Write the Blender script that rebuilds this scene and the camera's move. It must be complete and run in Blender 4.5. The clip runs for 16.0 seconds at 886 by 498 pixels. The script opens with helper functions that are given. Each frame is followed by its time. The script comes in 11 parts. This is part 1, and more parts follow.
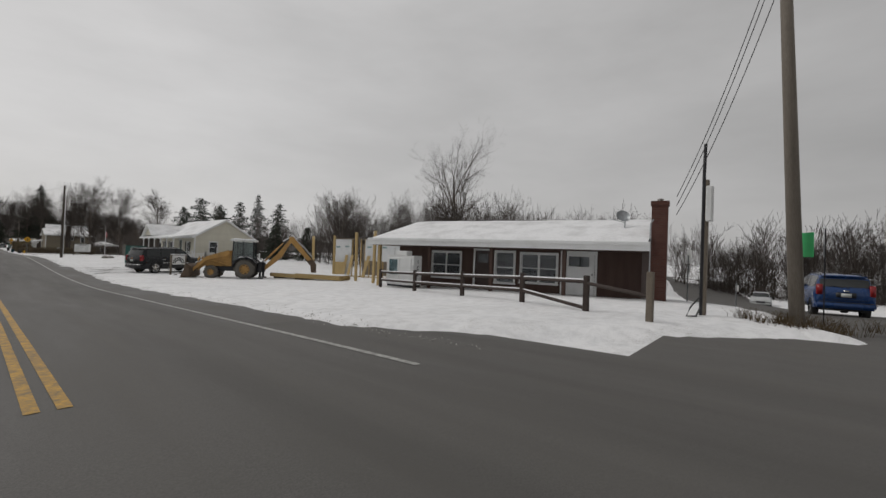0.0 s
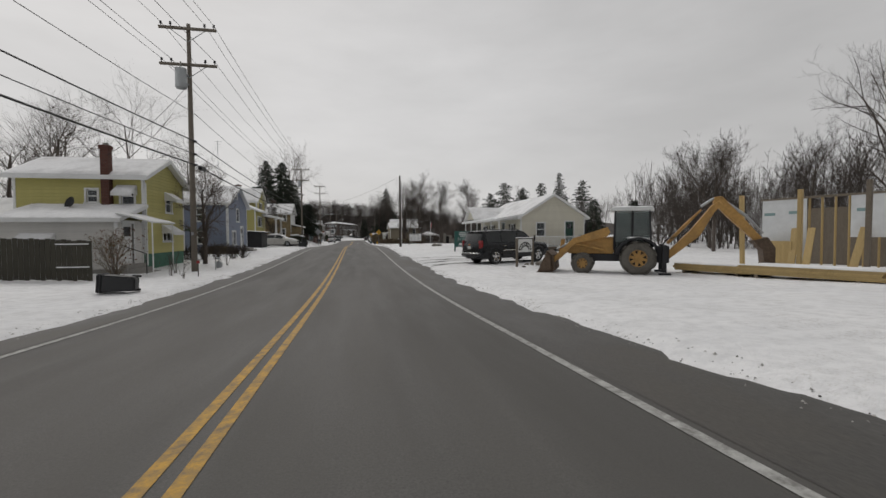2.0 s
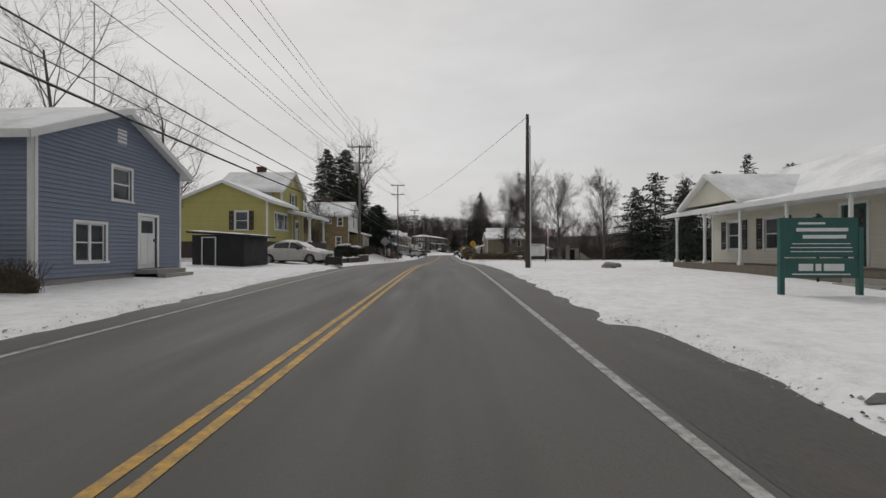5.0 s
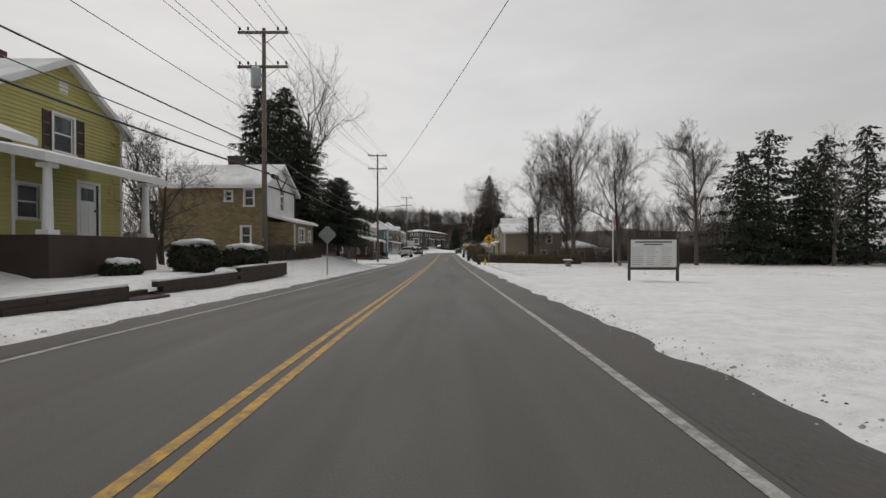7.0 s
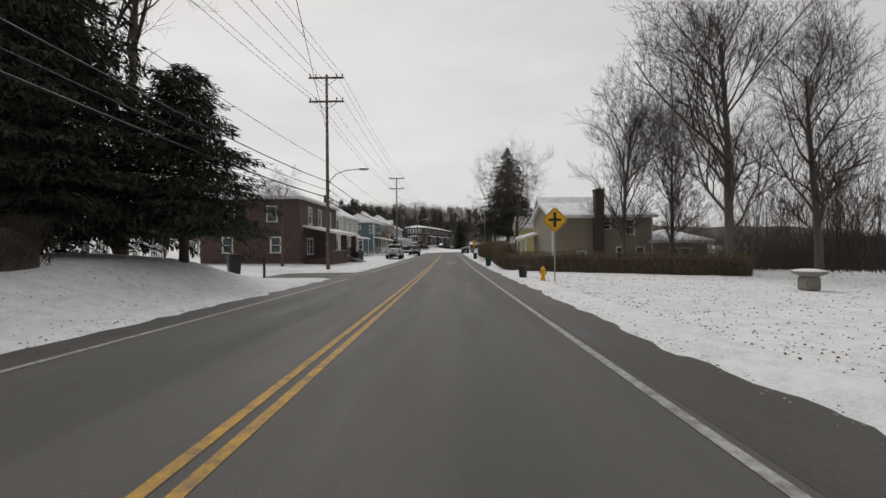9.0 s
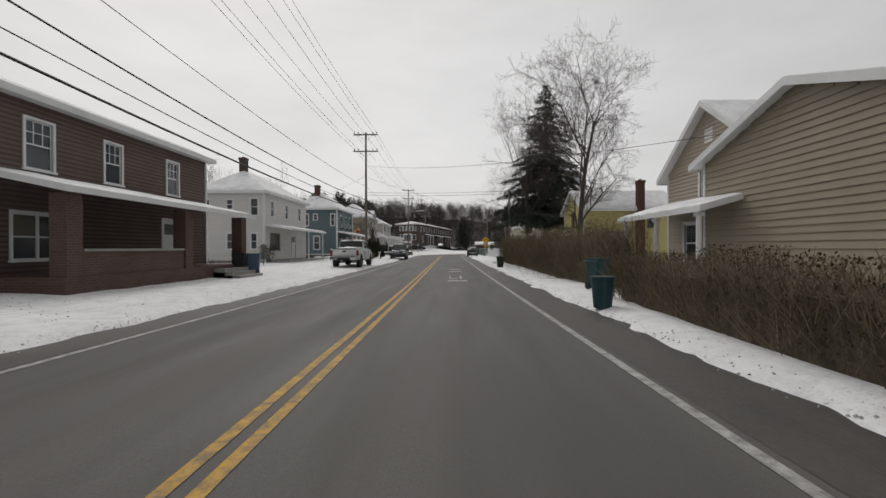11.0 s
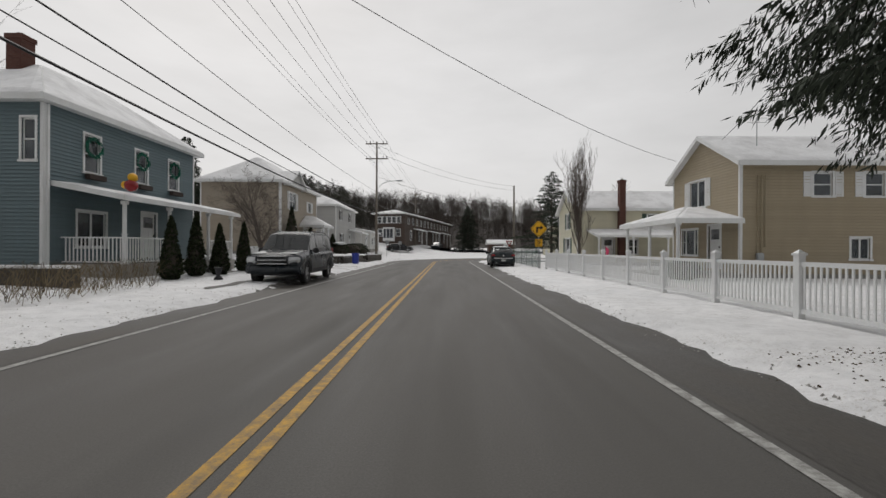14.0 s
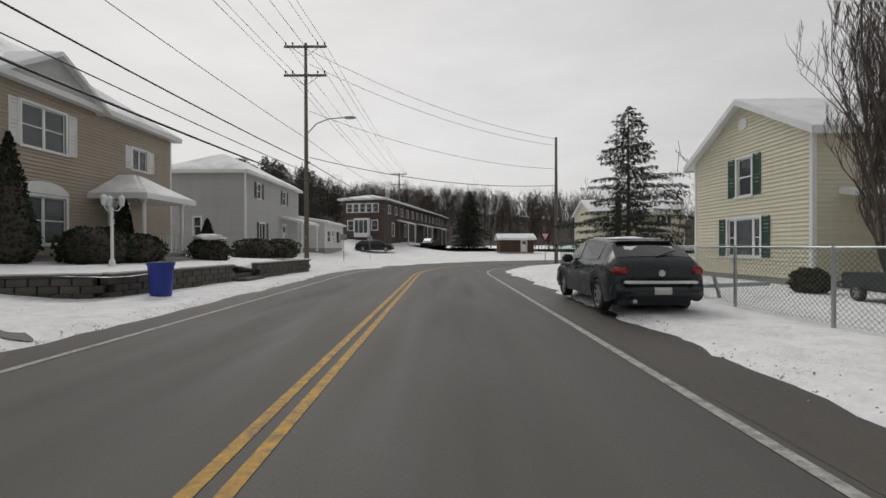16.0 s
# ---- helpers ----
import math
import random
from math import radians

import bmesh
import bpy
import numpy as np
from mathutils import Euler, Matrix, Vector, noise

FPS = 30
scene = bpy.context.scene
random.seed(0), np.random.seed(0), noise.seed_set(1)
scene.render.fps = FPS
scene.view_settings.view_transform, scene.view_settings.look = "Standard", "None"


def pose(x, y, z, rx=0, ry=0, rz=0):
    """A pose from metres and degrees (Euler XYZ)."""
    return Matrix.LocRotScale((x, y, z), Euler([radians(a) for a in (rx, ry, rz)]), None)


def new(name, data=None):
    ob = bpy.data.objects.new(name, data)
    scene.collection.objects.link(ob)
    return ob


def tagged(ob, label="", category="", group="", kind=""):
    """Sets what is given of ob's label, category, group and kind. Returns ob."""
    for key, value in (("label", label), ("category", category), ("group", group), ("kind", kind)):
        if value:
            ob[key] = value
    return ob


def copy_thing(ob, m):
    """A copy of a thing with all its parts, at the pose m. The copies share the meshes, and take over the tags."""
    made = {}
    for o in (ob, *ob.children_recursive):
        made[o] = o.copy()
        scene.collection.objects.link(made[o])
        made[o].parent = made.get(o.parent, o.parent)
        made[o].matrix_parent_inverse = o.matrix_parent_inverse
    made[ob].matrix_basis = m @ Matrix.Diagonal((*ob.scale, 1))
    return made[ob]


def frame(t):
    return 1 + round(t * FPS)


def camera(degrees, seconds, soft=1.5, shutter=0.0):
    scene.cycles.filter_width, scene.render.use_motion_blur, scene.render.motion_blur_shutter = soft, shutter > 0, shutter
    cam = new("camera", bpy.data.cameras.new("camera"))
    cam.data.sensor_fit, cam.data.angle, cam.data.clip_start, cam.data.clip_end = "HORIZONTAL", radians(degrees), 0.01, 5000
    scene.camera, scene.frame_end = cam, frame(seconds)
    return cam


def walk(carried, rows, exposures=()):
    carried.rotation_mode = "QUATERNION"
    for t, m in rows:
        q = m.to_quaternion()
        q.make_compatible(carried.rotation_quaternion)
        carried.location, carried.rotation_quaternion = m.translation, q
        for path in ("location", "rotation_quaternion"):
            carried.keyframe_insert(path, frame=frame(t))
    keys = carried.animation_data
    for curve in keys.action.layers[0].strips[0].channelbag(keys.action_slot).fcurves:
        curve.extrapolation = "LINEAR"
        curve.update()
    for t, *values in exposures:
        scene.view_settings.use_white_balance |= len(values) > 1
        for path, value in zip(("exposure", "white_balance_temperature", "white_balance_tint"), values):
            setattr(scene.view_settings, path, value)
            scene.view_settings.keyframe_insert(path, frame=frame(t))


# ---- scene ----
# ---------- camera and its walk ----------
cam = camera(92.0, 16.0, soft=1.5)
ROWS = [  # seconds, x, y, z, pitch, roll, yaw
    (0.0, -0.50, -18.07, 2.790, 0.90, 2.16, -47.67),
    (0.5, -0.93, -14.40, 2.691, -0.14, 2.00, -37.07),
    (1.0, -0.62, -11.29, 2.593, -0.81, 1.87, -26.09),
    (1.5, 0.29, -6.99, 2.463, -1.55, 1.65, -18.14),
    (2.0, 1.14, -3.07, 2.332, -1.93, -0.37, -11.54),
    (2.5, 1.63, 0.92, 2.178, -1.73, -0.84, -5.74),
    (3.0, 1.87, 5.41, 2.012, -1.20, -0.67, -2.16),
    (3.5, 1.83, 9.73, 1.895, -0.58, -0.51, -0.36),
    (4.0, 1.84, 13.62, 1.849, -0.16, -0.40, 0.37),
    (4.2, 1.86, 15.28, 1.841, 0.05, -0.30, 0.50),
    (6.3, 1.73, 38.08, 2.142, 0.24, 0.27, 0.11),
    (6.5, 1.71, 40.48, 2.186, -0.01, 0.20, 0.12),
    (7.0, 1.75, 46.29, 2.242, -0.36, -0.05, 0.39),
    (7.5, 1.80, 52.20, 2.200, -0.54, -0.40, 0.74),
    (8.0, 1.75, 58.19, 2.089, -0.49, -0.35, 0.79),
    (8.5, 1.67, 64.34, 1.984, -0.42, -0.40, 0.86),
    (9.0, 1.64, 70.30, 1.878, -0.43, -0.36, 0.81),
    (9.2, 1.64, 72.69, 1.839, -0.40, -0.35, 0.82),
    (11.3, 1.46, 100.93, 1.467, -0.18, -0.21, 0.83),
    (11.5, 1.42, 103.58, 1.447, -0.20, -0.25, 0.77),
    (12.0, 1.38, 109.87, 1.401, -0.17, -0.25, 0.73),
    (12.5, 1.37, 116.04, 1.365, 0.06, -0.04, 0.69),
    (13.0, 1.37, 122.10, 1.358, 0.18, 0.04, 0.63),
    (13.5, 1.33, 128.43, 1.358, 0.14, 0.26, 0.63),
    (14.0, 1.34, 134.66, 1.348, -0.02, 0.32, 0.66),
    (14.5, 1.36, 140.61, 1.347, -0.08, 0.35, 0.66),
    (15.0, 1.37, 146.50, 1.356, -0.13, 0.13, 0.68),
    (15.5, 1.34, 152.04, 1.363, -0.20, -0.03, 0.54),
    (16.0, 1.31, 157.17, 1.362, -0.29, -0.20, 0.00),
]
walk(cam, [(t, pose(x, y, z, 90 + p, -r, yw)) for t, x, y, z, p, r, yw in ROWS],
     exposures=[(0.0, -0.08), (1.5, -0.04), (4.2, 0.0), (9.0, 0.14), (16.0, 0.18)])

# ---------- world and sun: overcast winter sky ----------
world = bpy.data.worlds.new("overcast_sky")
scene.world = world
world.use_nodes = True
wn = world.node_tree.nodes
wl = world.node_tree.links
for n in list(wn):
    wn.remove(n)
w_out = wn.new("ShaderNodeOutputWorld")
w_bg = wn.new("ShaderNodeBackground")
w_sky = wn.new("ShaderNodeTexSky")
w_sky.sky_type = 'NISHITA'
w_sky.sun_disc = False
w_sky.sun_elevation = radians(48)
w_sky.sun_rotation = radians(-30)
w_sky.air_density, w_sky.dust_density, w_sky.ozone_density = 1.0, 4.0, 1.0
# cloud deck: an even grey layer with soft, large swells hides nearly all of the blue
w_co = wn.new("ShaderNodeTexCoord")
w_map = wn.new("ShaderNodeMapping")
w_map.inputs["Scale"].default_value = (1.0, 1.0, 3.2)
w_noise = wn.new("ShaderNodeTexNoise")
w_noise.inputs["Scale"].default_value = 2.2
w_noise.inputs["Detail"].default_value = 6
w_noise.inputs["Roughness"].default_value = 0.55
w_ramp = wn.new("ShaderNodeValToRGB")
w_ramp.color_ramp.elements[0].position, w_ramp.color_ramp.elements[0].color = 0.30, (5.72, 5.64, 5.58, 1)
w_ramp.color_ramp.elements[1].position, w_ramp.color_ramp.elements[1].color = 0.72, (6.95, 6.85, 6.8, 1)
w_mix = wn.new("ShaderNodeMix")
w_mix.data_type = 'RGBA'
w_mix.inputs[0].default_value = 0.95
wl.new(w_co.outputs["Generated"], w_map.inputs["Vector"])
wl.new(w_map.outputs["Vector"], w_noise.inputs["Vector"])
wl.new(w_noise.outputs["Fac"], w_ramp.inputs["Fac"])
wl.new(w_sky.outputs["Color"], w_mix.inputs[6])
wl.new(w_ramp.outputs["Color"], w_mix.inputs[7])
# the deck is thinner towards the hidden sun and thicker away from it
w_dot = wn.new("ShaderNodeVectorMath")
w_dot.operation = 'DOT_PRODUCT'
w_dot.inputs[1].default_value = (-0.38, 0.89, 0.13)
w_rng = wn.new("ShaderNodeMapRange")
w_rng.inputs["From Min"].default_value, w_rng.inputs["From Max"].default_value = -1.0, 1.0
w_rng.inputs["To Min"].default_value, w_rng.inputs["To Max"].default_value = 0.46, 1.06
w_mul = wn.new("ShaderNodeVectorMath")
w_mul.operation = 'SCALE'
wl.new(w_co.outputs["Generated"], w_dot.inputs[0])
wl.new(w_dot.outputs["Value"], w_rng.inputs["Value"])
wl.new(w_mix.outputs[2], w_mul.inputs[0])
wl.new(w_rng.outputs["Result"], w_mul.inputs["Scale"])
wl.new(w_mul.outputs["Vector"], w_bg.inputs["Color"])
w_bg.inputs["Strength"].default_value = 0.1
wl.new(w_bg.outputs["Background"], w_out.inputs["Surface"])
sun_data = bpy.data.lights.new("sun", 'SUN')
sun_data.energy, sun_data.angle, sun_data.color = 0.8, radians(25), (1.0, 0.97, 0.93)
sun = new("sun", sun_data)
sun.matrix_world = pose(0, 0, 40, 42, 0, 200)

# ---------- materials ----------
MATS = {}


def ramp_node(nt, fac, stops):
    r = nt.nodes.new("ShaderNodeValToRGB")
    els = r.color_ramp.elements
    while len(els) < len(stops):
        els.new(0.5)
    for e, (p, c) in zip(els, stops):
        e.position, e.color = p, (*c, 1) if len(c) == 3 else c
    nt.links.new(fac, r.inputs["Fac"])
    return r.outputs["Color"]


def noise_node(nt, scale, detail=4, rough=0.55, stretch=None, coord="Object"):
    co = nt.nodes.new("ShaderNodeTexCoord")
    src = co.outputs[coord]
    if stretch:
        mp = nt.nodes.new("ShaderNodeMapping")
        mp.inputs["Scale"].default_value = stretch
        nt.links.new(src, mp.inputs["Vector"])
        src = mp.outputs["Vector"]
    n = nt.nodes.new("ShaderNodeTexNoise")
    n.inputs["Scale"].default_value = scale
    n.inputs["Detail"].default_value = detail
    n.inputs["Roughness"].default_value = rough
    nt.links.new(src, n.inputs["Vector"])
    return n.outputs["Fac"]


def mix_col(nt, fac, a, b, mode='MIX'):
    m = nt.nodes.new("ShaderNodeMix")
    m.data_type, m.blend_type = 'RGBA', mode
    for sock, val in ((m.inputs[0], fac), (m.inputs[6], a), (m.inputs[7], b)):
        if isinstance(val, (int, float)):
            sock.default_value = val
        elif isinstance(val, tuple):
            sock.default_value = (*val, 1) if len(val) == 3 else val
        else:
            nt.links.new(val, sock)
    return m.outputs[2]


def shader(name):
    m = bpy.data.materials.new(name)
    m.use_nodes = True
    nt = m.node_tree
    return m, nt, nt.nodes["Principled BSDF"]


def bump(nt, bsdf, height, strength=0.3, dist=0.01):
    b = nt.nodes.new("ShaderNodeBump")
    b.inputs["Strength"].default_value = strength
    b.inputs["Distance"].default_value = dist
    nt.links.new(height, b.inputs["Height"])
    nt.links.new(b.outputs["Normal"], bsdf.inputs["Normal"])


def mat(name, col, rough=0.6, metal=0.0, var=0.18, grain=40.0, stain=1.3, bmp=0.25, bdist=0.004, dirt=None, dirt_amt=0.35,
        vary=0.0, stretch=None, coat=0.0, spec=0.5):
    """A painted or natural surface: base colour, fine grain, large stains, small relief."""
    if name in MATS:
        return MATS[name]
    m, nt, bs = shader(name)
    fine = noise_node(nt, grain, 5, 0.6, stretch)
    big = noise_node(nt, stain, 4, 0.6, stretch)
    lo = tuple(c * (1 - var) for c in col)
    hi = tuple(min(1, c * (1 + var)) for c in col)
    c1 = ramp_node(nt, fine, [(0.3, lo), (0.7, hi)])
    d = dirt or tuple(c * 0.55 for c in col)
    fac = ramp_node(nt, big, [(0.45, (0, 0, 0)), (0.75, (dirt_amt,) * 3)])
    c2 = mix_col(nt, fac, c1, d)
    if vary > 0:
        oi = nt.nodes.new("ShaderNodeObjectInfo")
        vr = ramp_node(nt, oi.outputs["Random"], [(0.0, (1 - vary,) * 3), (1.0, (1.0,) * 3)])
        c2 = mix_col(nt, 1.0, c2, vr, 'MULTIPLY')
    nt.links.new(c2, bs.inputs["Base Color"])
    rr = ramp_node(nt, big, [(0.3, (max(0.02, rough - 0.1),) * 3), (0.8, (min(1, rough + 0.12),) * 3)])
    nt.links.new(rr, bs.inputs["Roughness"])
    bs.inputs["Metallic"].default_value = metal
    bs.inputs["Specular IOR Level"].default_value = spec
    bs.inputs["Coat Weight"].default_value = coat
    bs.inputs["Coat Roughness"].default_value = 0.08
    bump(nt, bs, fine, bmp, bdist)
    MATS[name] = m
    return m


def brick_mat(name, c1, c2, mortar, bw=0.21, bh=0.075, snow=0.0):
    m, nt, bs = shader(name)
    geo = nt.nodes.new("ShaderNodeNewGeometry")
    tc = nt.nodes.new("ShaderNodeTexCoord")
    sp = nt.nodes.new("ShaderNodeSeparateXYZ")
    sn = nt.nodes.new("ShaderNodeSeparateXYZ")
    nt.links.new(tc.outputs["Object"], sp.inputs[0])
    nt.links.new(geo.outputs["True Normal"], sn.inputs[0])
    ab = nt.nodes.new("ShaderNodeMath")
    ab.operation = 'ABSOLUTE'
    nt.links.new(sn.outputs["X"], ab.inputs[0])
    gt = nt.nodes.new("ShaderNodeMath")
    gt.operation = 'GREATER_THAN'
    gt.inputs[1].default_value = 0.7
    nt.links.new(ab.outputs[0], gt.inputs[0])
    mx = nt.nodes.new("ShaderNodeMix")
    nt.links.new(gt.outputs[0], mx.inputs[0])
    nt.links.new(sp.outputs["X"], mx.inputs[2])
    nt.links.new(sp.outputs["Y"], mx.inputs[3])
    cb = nt.nodes.new("ShaderNodeCombineXYZ")
    nt.links.new(mx.outputs[0], cb.inputs["X"])
    nt.links.new(sp.outputs["Z"], cb.inputs["Y"])
    br = nt.nodes.new("ShaderNodeTexBrick")
    br.inputs["Scale"].default_value = 1.0
    br.inputs["Brick Width"].default_value = bw
    br.inputs["Row Height"].default_value = bh
    br.inputs["Mortar Size"].default_value = 0.008
    br.inputs["Mortar Smooth"].default_value = 0.3
    br.inputs["Color1"].default_value = (*c1, 1)
    br.inputs["Color2"].default_value = (*c2, 1)
    br.inputs["Mortar"].default_value = (*mortar, 1)
    nt.links.new(cb.outputs[0], br.inputs["Vector"])
    big = noise_node(nt, 0.9, 5, 0.6)
    f = ramp_node(nt, big, [(0.4, (0, 0, 0)), (0.75, (0.45,) * 3)])
    col = mix_col(nt, f, br.outputs["Color"], tuple(c * 0.5 for c in c1))
    sm = noise_node(nt, 22, 3, 0.6)
    col = mix_col(nt, ramp_node(nt, sm, [(0.35, (0, 0, 0)), (0.75, (0.5,) * 3)]), col, tuple(c * 1.25 for c in c2))
    nt.links.new(col, bs.inputs["Base Color"])
    bs.inputs["Roughness"].default_value = 0.9
    bs.inputs["Specular IOR Level"].default_value = 0.25
    inv = nt.nodes.new("ShaderNodeMath")
    inv.operation = 'SUBTRACT'
    inv.inputs[0].default_value = 1.0
    nt.links.new(br.outputs["Fac"], inv.inputs[1])
    bump(nt, bs, inv.outputs[0], 0.6, 0.01)
    MATS[name] = m
    return m


def glass_mat(name, tint, rough=0.05):
    """Window pane seen from outside: dark room behind, mirror of the sky."""
    m, nt, bs = shader(name)
    wav = noise_node(nt, 1.2, 2, 0.5)
    nt.links.new(ramp_node(nt, wav, [(0.3, tuple(c * 0.7 for c in tint)), (0.7, tint)]), bs.inputs["Base Color"])
    bs.inputs["Roughness"].default_value = rough
    bs.inputs["Specular IOR Level"].default_value = 0.6
    bs.inputs["Transmission Weight"].default_value = 0.75
    bs.inputs["IOR"].default_value = 1.45
    bump(nt, bs, wav, 0.05, 0.02)
    MATS[name] = m
    return m


def snow_mat():
    m, nt, bs = shader("snow")
    fine = noise_node(nt, 9, 6, 0.65)
    big = noise_node(nt, 0.35, 5, 0.6)
    col = ramp_node(nt, big, [(0.3, (0.78, 0.785, 0.795)), (0.7, (0.89, 0.89, 0.895))])
    grainy = noise_node(nt, 3.2, 6, 0.7)
    col = mix_col(nt, ramp_node(nt, grainy, [(0.42, (0, 0, 0)), (0.66, (0.55,) * 3)]), col, (0.60, 0.605, 0.615))
    speck = noise_node(nt, 26, 3, 0.75)
    patch = noise_node(nt, 0.8, 4, 0.6)
    pf = ramp_node(nt, patch, [(0.44, (0, 0, 0)), (0.64, (1, 1, 1))])
    sf = ramp_node(nt, speck, [(0.53, (0, 0, 0)), (0.68, (0.62,) * 3)])
    f = mix_col(nt, 1.0, pf, sf, 'MULTIPLY')
    col = mix_col(nt, f, col, (0.25, 0.22, 0.16))
    nt.links.new(col, bs.inputs["Base Color"])
    bs.inputs["Roughness"].default_value = 0.85
    bs.inputs["Specular IOR Level"].default_value = 0.3
    bump(nt, bs, fine, 0.9, 0.04)
    MATS["snow"] = m
    return m


SNOW = snow_mat()
SNOW_ROOF = mat("roof_snow", (0.82, 0.825, 0.835), 0.9, var=0.06, grain=7, stain=0.9, bmp=0.5, bdist=0.03, dirt=(0.46, 0.46, 0.46), dirt_amt=0.6)
WHITE = mat("white_paint", (0.74, 0.75, 0.75), 0.5, var=0.06, dirt=(0.5, 0.5, 0.47), dirt_amt=0.4)
VINYL_W = mat("white_siding", (0.63, 0.62, 0.595), 0.6, var=0.08, grain=14, stain=0.8, dirt=(0.36, 0.345, 0.31), vary=0.07, stretch=(1, 1, 4))
YELLOW1 = mat("yellow_siding", (0.47, 0.43, 0.15), 0.6, var=0.07, grain=14, stain=0.6, dirt=(0.36, 0.33, 0.14), vary=0.09)
YELLOW3 = mat("pale_yellow_siding", (0.54, 0.46, 0.19), 0.6, var=0.07, grain=14, stain=0.6, dirt=(0.45, 0.37, 0.15), vary=0.08)
CREAM = mat("cream_siding", (0.64, 0.61, 0.475), 0.55, var=0.05, grain=14, stain=0.6, dirt=(0.5, 0.47, 0.35), vary=0.06)
RANCHC = mat("ivory_siding", (0.66, 0.635, 0.54), 0.55, var=0.05, grain=14, stain=0.6, dirt=(0.45, 0.43, 0.35), vary=0.05)
TAN = mat("tan_siding", (0.37, 0.31, 0.215), 0.6, var=0.06, grain=14, stain=0.6, dirt=(0.36, 0.3, 0.19), vary=0.08)
GREYTAN = mat("taupe_siding", (0.36, 0.31, 0.245), 0.6, var=0.06, grain=14, stain=0.6, dirt=(0.28, 0.25, 0.2), vary=0.08)
GREYS = mat("grey_siding", (0.44, 0.44, 0.43), 0.6, var=0.06, grain=14, stain=0.6, dirt=(0.3, 0.3, 0.3), vary=0.08)
BEIGE = mat("beige_siding", (0.28, 0.24, 0.175), 0.6, var=0.07, grain=14, stain=0.6, dirt=(0.23, 0.2, 0.15), vary=0.08)
BLUE1 = mat("blue_siding", (0.195, 0.228, 0.305), 0.6, var=0.06, grain=14, stain=0.6, dirt=(0.16, 0.2, 0.3), vary=0.08)
BLUE2 = mat("teal_blue_siding", (0.125, 0.175, 0.193), 0.6, var=0.06, grain=14, stain=0.6, dirt=(0.12, 0.2, 0.25), vary=0.08)
GREENB = mat("green_paint", (0.03, 0.13, 0.08), 0.6, var=0.1)
GREEND = mat("dark_green_shutter", (0.02, 0.07, 0.05), 0.55, var=0.1)
BROWN = mat("brown_boards", (0.065, 0.035, 0.026), 0.75, var=0.2, stretch=(3, 3, 0.4))
DKBROWN = mat("dark_brown_paint", (0.045, 0.028, 0.024), 0.6, var=0.15)
FOUND = mat("concrete_foundation", (0.30, 0.29, 0.27), 0.9, var=0.2, grain=25)
ROOFD = mat("asphalt_shingle", (0.07, 0.07, 0.075), 0.95, var=0.25, grain=60)
TRIM = WHITE
CURTAIN = mat("curtain", (0.55, 0.53, 0.5), 0.9, var=0.1, grain=6, stretch=(6, 6, 0.2))
# near-black colour that paints in the shade of unlit insides
INSIDESHADE = mat("inside_shade", (0.02, 0.02, 0.022), 0.95, var=0.3)
GLASS = glass_mat("window_glass", (0.30, 0.33, 0.36))
CARGLASS = mat("car_glass", (0.02, 0.023, 0.024), 0.08, var=0.15, grain=3, bmp=0.0, dirt=(0.03, 0.031, 0.031), dirt_amt=0.3, spec=0.6)
REDBRICK = brick_mat("red_brick", (0.16, 0.062, 0.045), (0.21, 0.09, 0.065), (0.22, 0.19, 0.17))
DKBRICK = brick_mat("brown_brick", (0.066, 0.047, 0.039), (0.093, 0.067, 0.056), (0.11, 0.10, 0.09))
BRICKB = brick_mat("weathered_red_brick", (0.095, 0.054, 0.045), (0.125, 0.078, 0.066), (0.15, 0.138, 0.128))
STONEY = brick_mat("yellow_stone_brick", (0.32, 0.25, 0.13), (0.17, 0.13, 0.078), (0.29, 0.255, 0.185), 0.3, 0.11)
CHIMBRICK = brick_mat("chimney_brick", (0.085, 0.034, 0.026), (0.12, 0.052, 0.04), (0.11, 0.095, 0.085))
WOODPOLE = mat("weathered_pole_wood", (0.175, 0.152, 0.125), 0.9, var=0.3, grain=30, stretch=(6, 6, 0.25), dirt=(0.1, 0.085, 0.07), dirt_amt=0.6)
WOODNEW = mat("new_lumber", (0.52, 0.38, 0.17), 0.8, var=0.2, grain=20, stretch=(4, 4, 0.3), vary=0.25)
WOODGREY = mat("weathered_wood", (0.19, 0.16, 0.125), 0.9, var=0.3, grain=24, stretch=(4, 4, 0.5), vary=0.2)
WOODDK = mat("dark_fence_wood", (0.045, 0.032, 0.027), 0.85, var=0.3, grain=24)
METAL = mat("galvanised_metal", (0.42, 0.44, 0.45), 0.45, 0.8, var=0.12)
DKMETAL = mat("dark_metal", (0.035, 0.035, 0.038), 0.5, 0.6, var=0.15)
WIRE = mat("black_cable", (0.018, 0.018, 0.02), 0.6, var=0.1)
RUBBER = mat("tyre_rubber", (0.018, 0.018, 0.019), 0.85, var=0.3, grain=30, dirt=(0.10, 0.095, 0.085), dirt_amt=0.5)
CHROME = mat("chrome", (0.62, 0.63, 0.64), 0.18, 1.0, var=0.05)
RIMM = mat("alloy_rim", (0.45, 0.46, 0.47), 0.3, 0.9, var=0.1)
BLACKP = mat("black_plastic", (0.02, 0.021, 0.023), 0.5, var=0.15)
REDLENS = mat("red_lens", (0.27, 0.012, 0.015), 0.15, var=0.1)
AMBER = mat("amber_lens", (0.6, 0.2, 0.02), 0.2, var=0.1)
HEADLENS = mat("headlamp_lens", (0.62, 0.64, 0.66), 0.12, var=0.1)
PLATE = mat("plate", (0.6, 0.62, 0.6), 0.4, var=0.05)
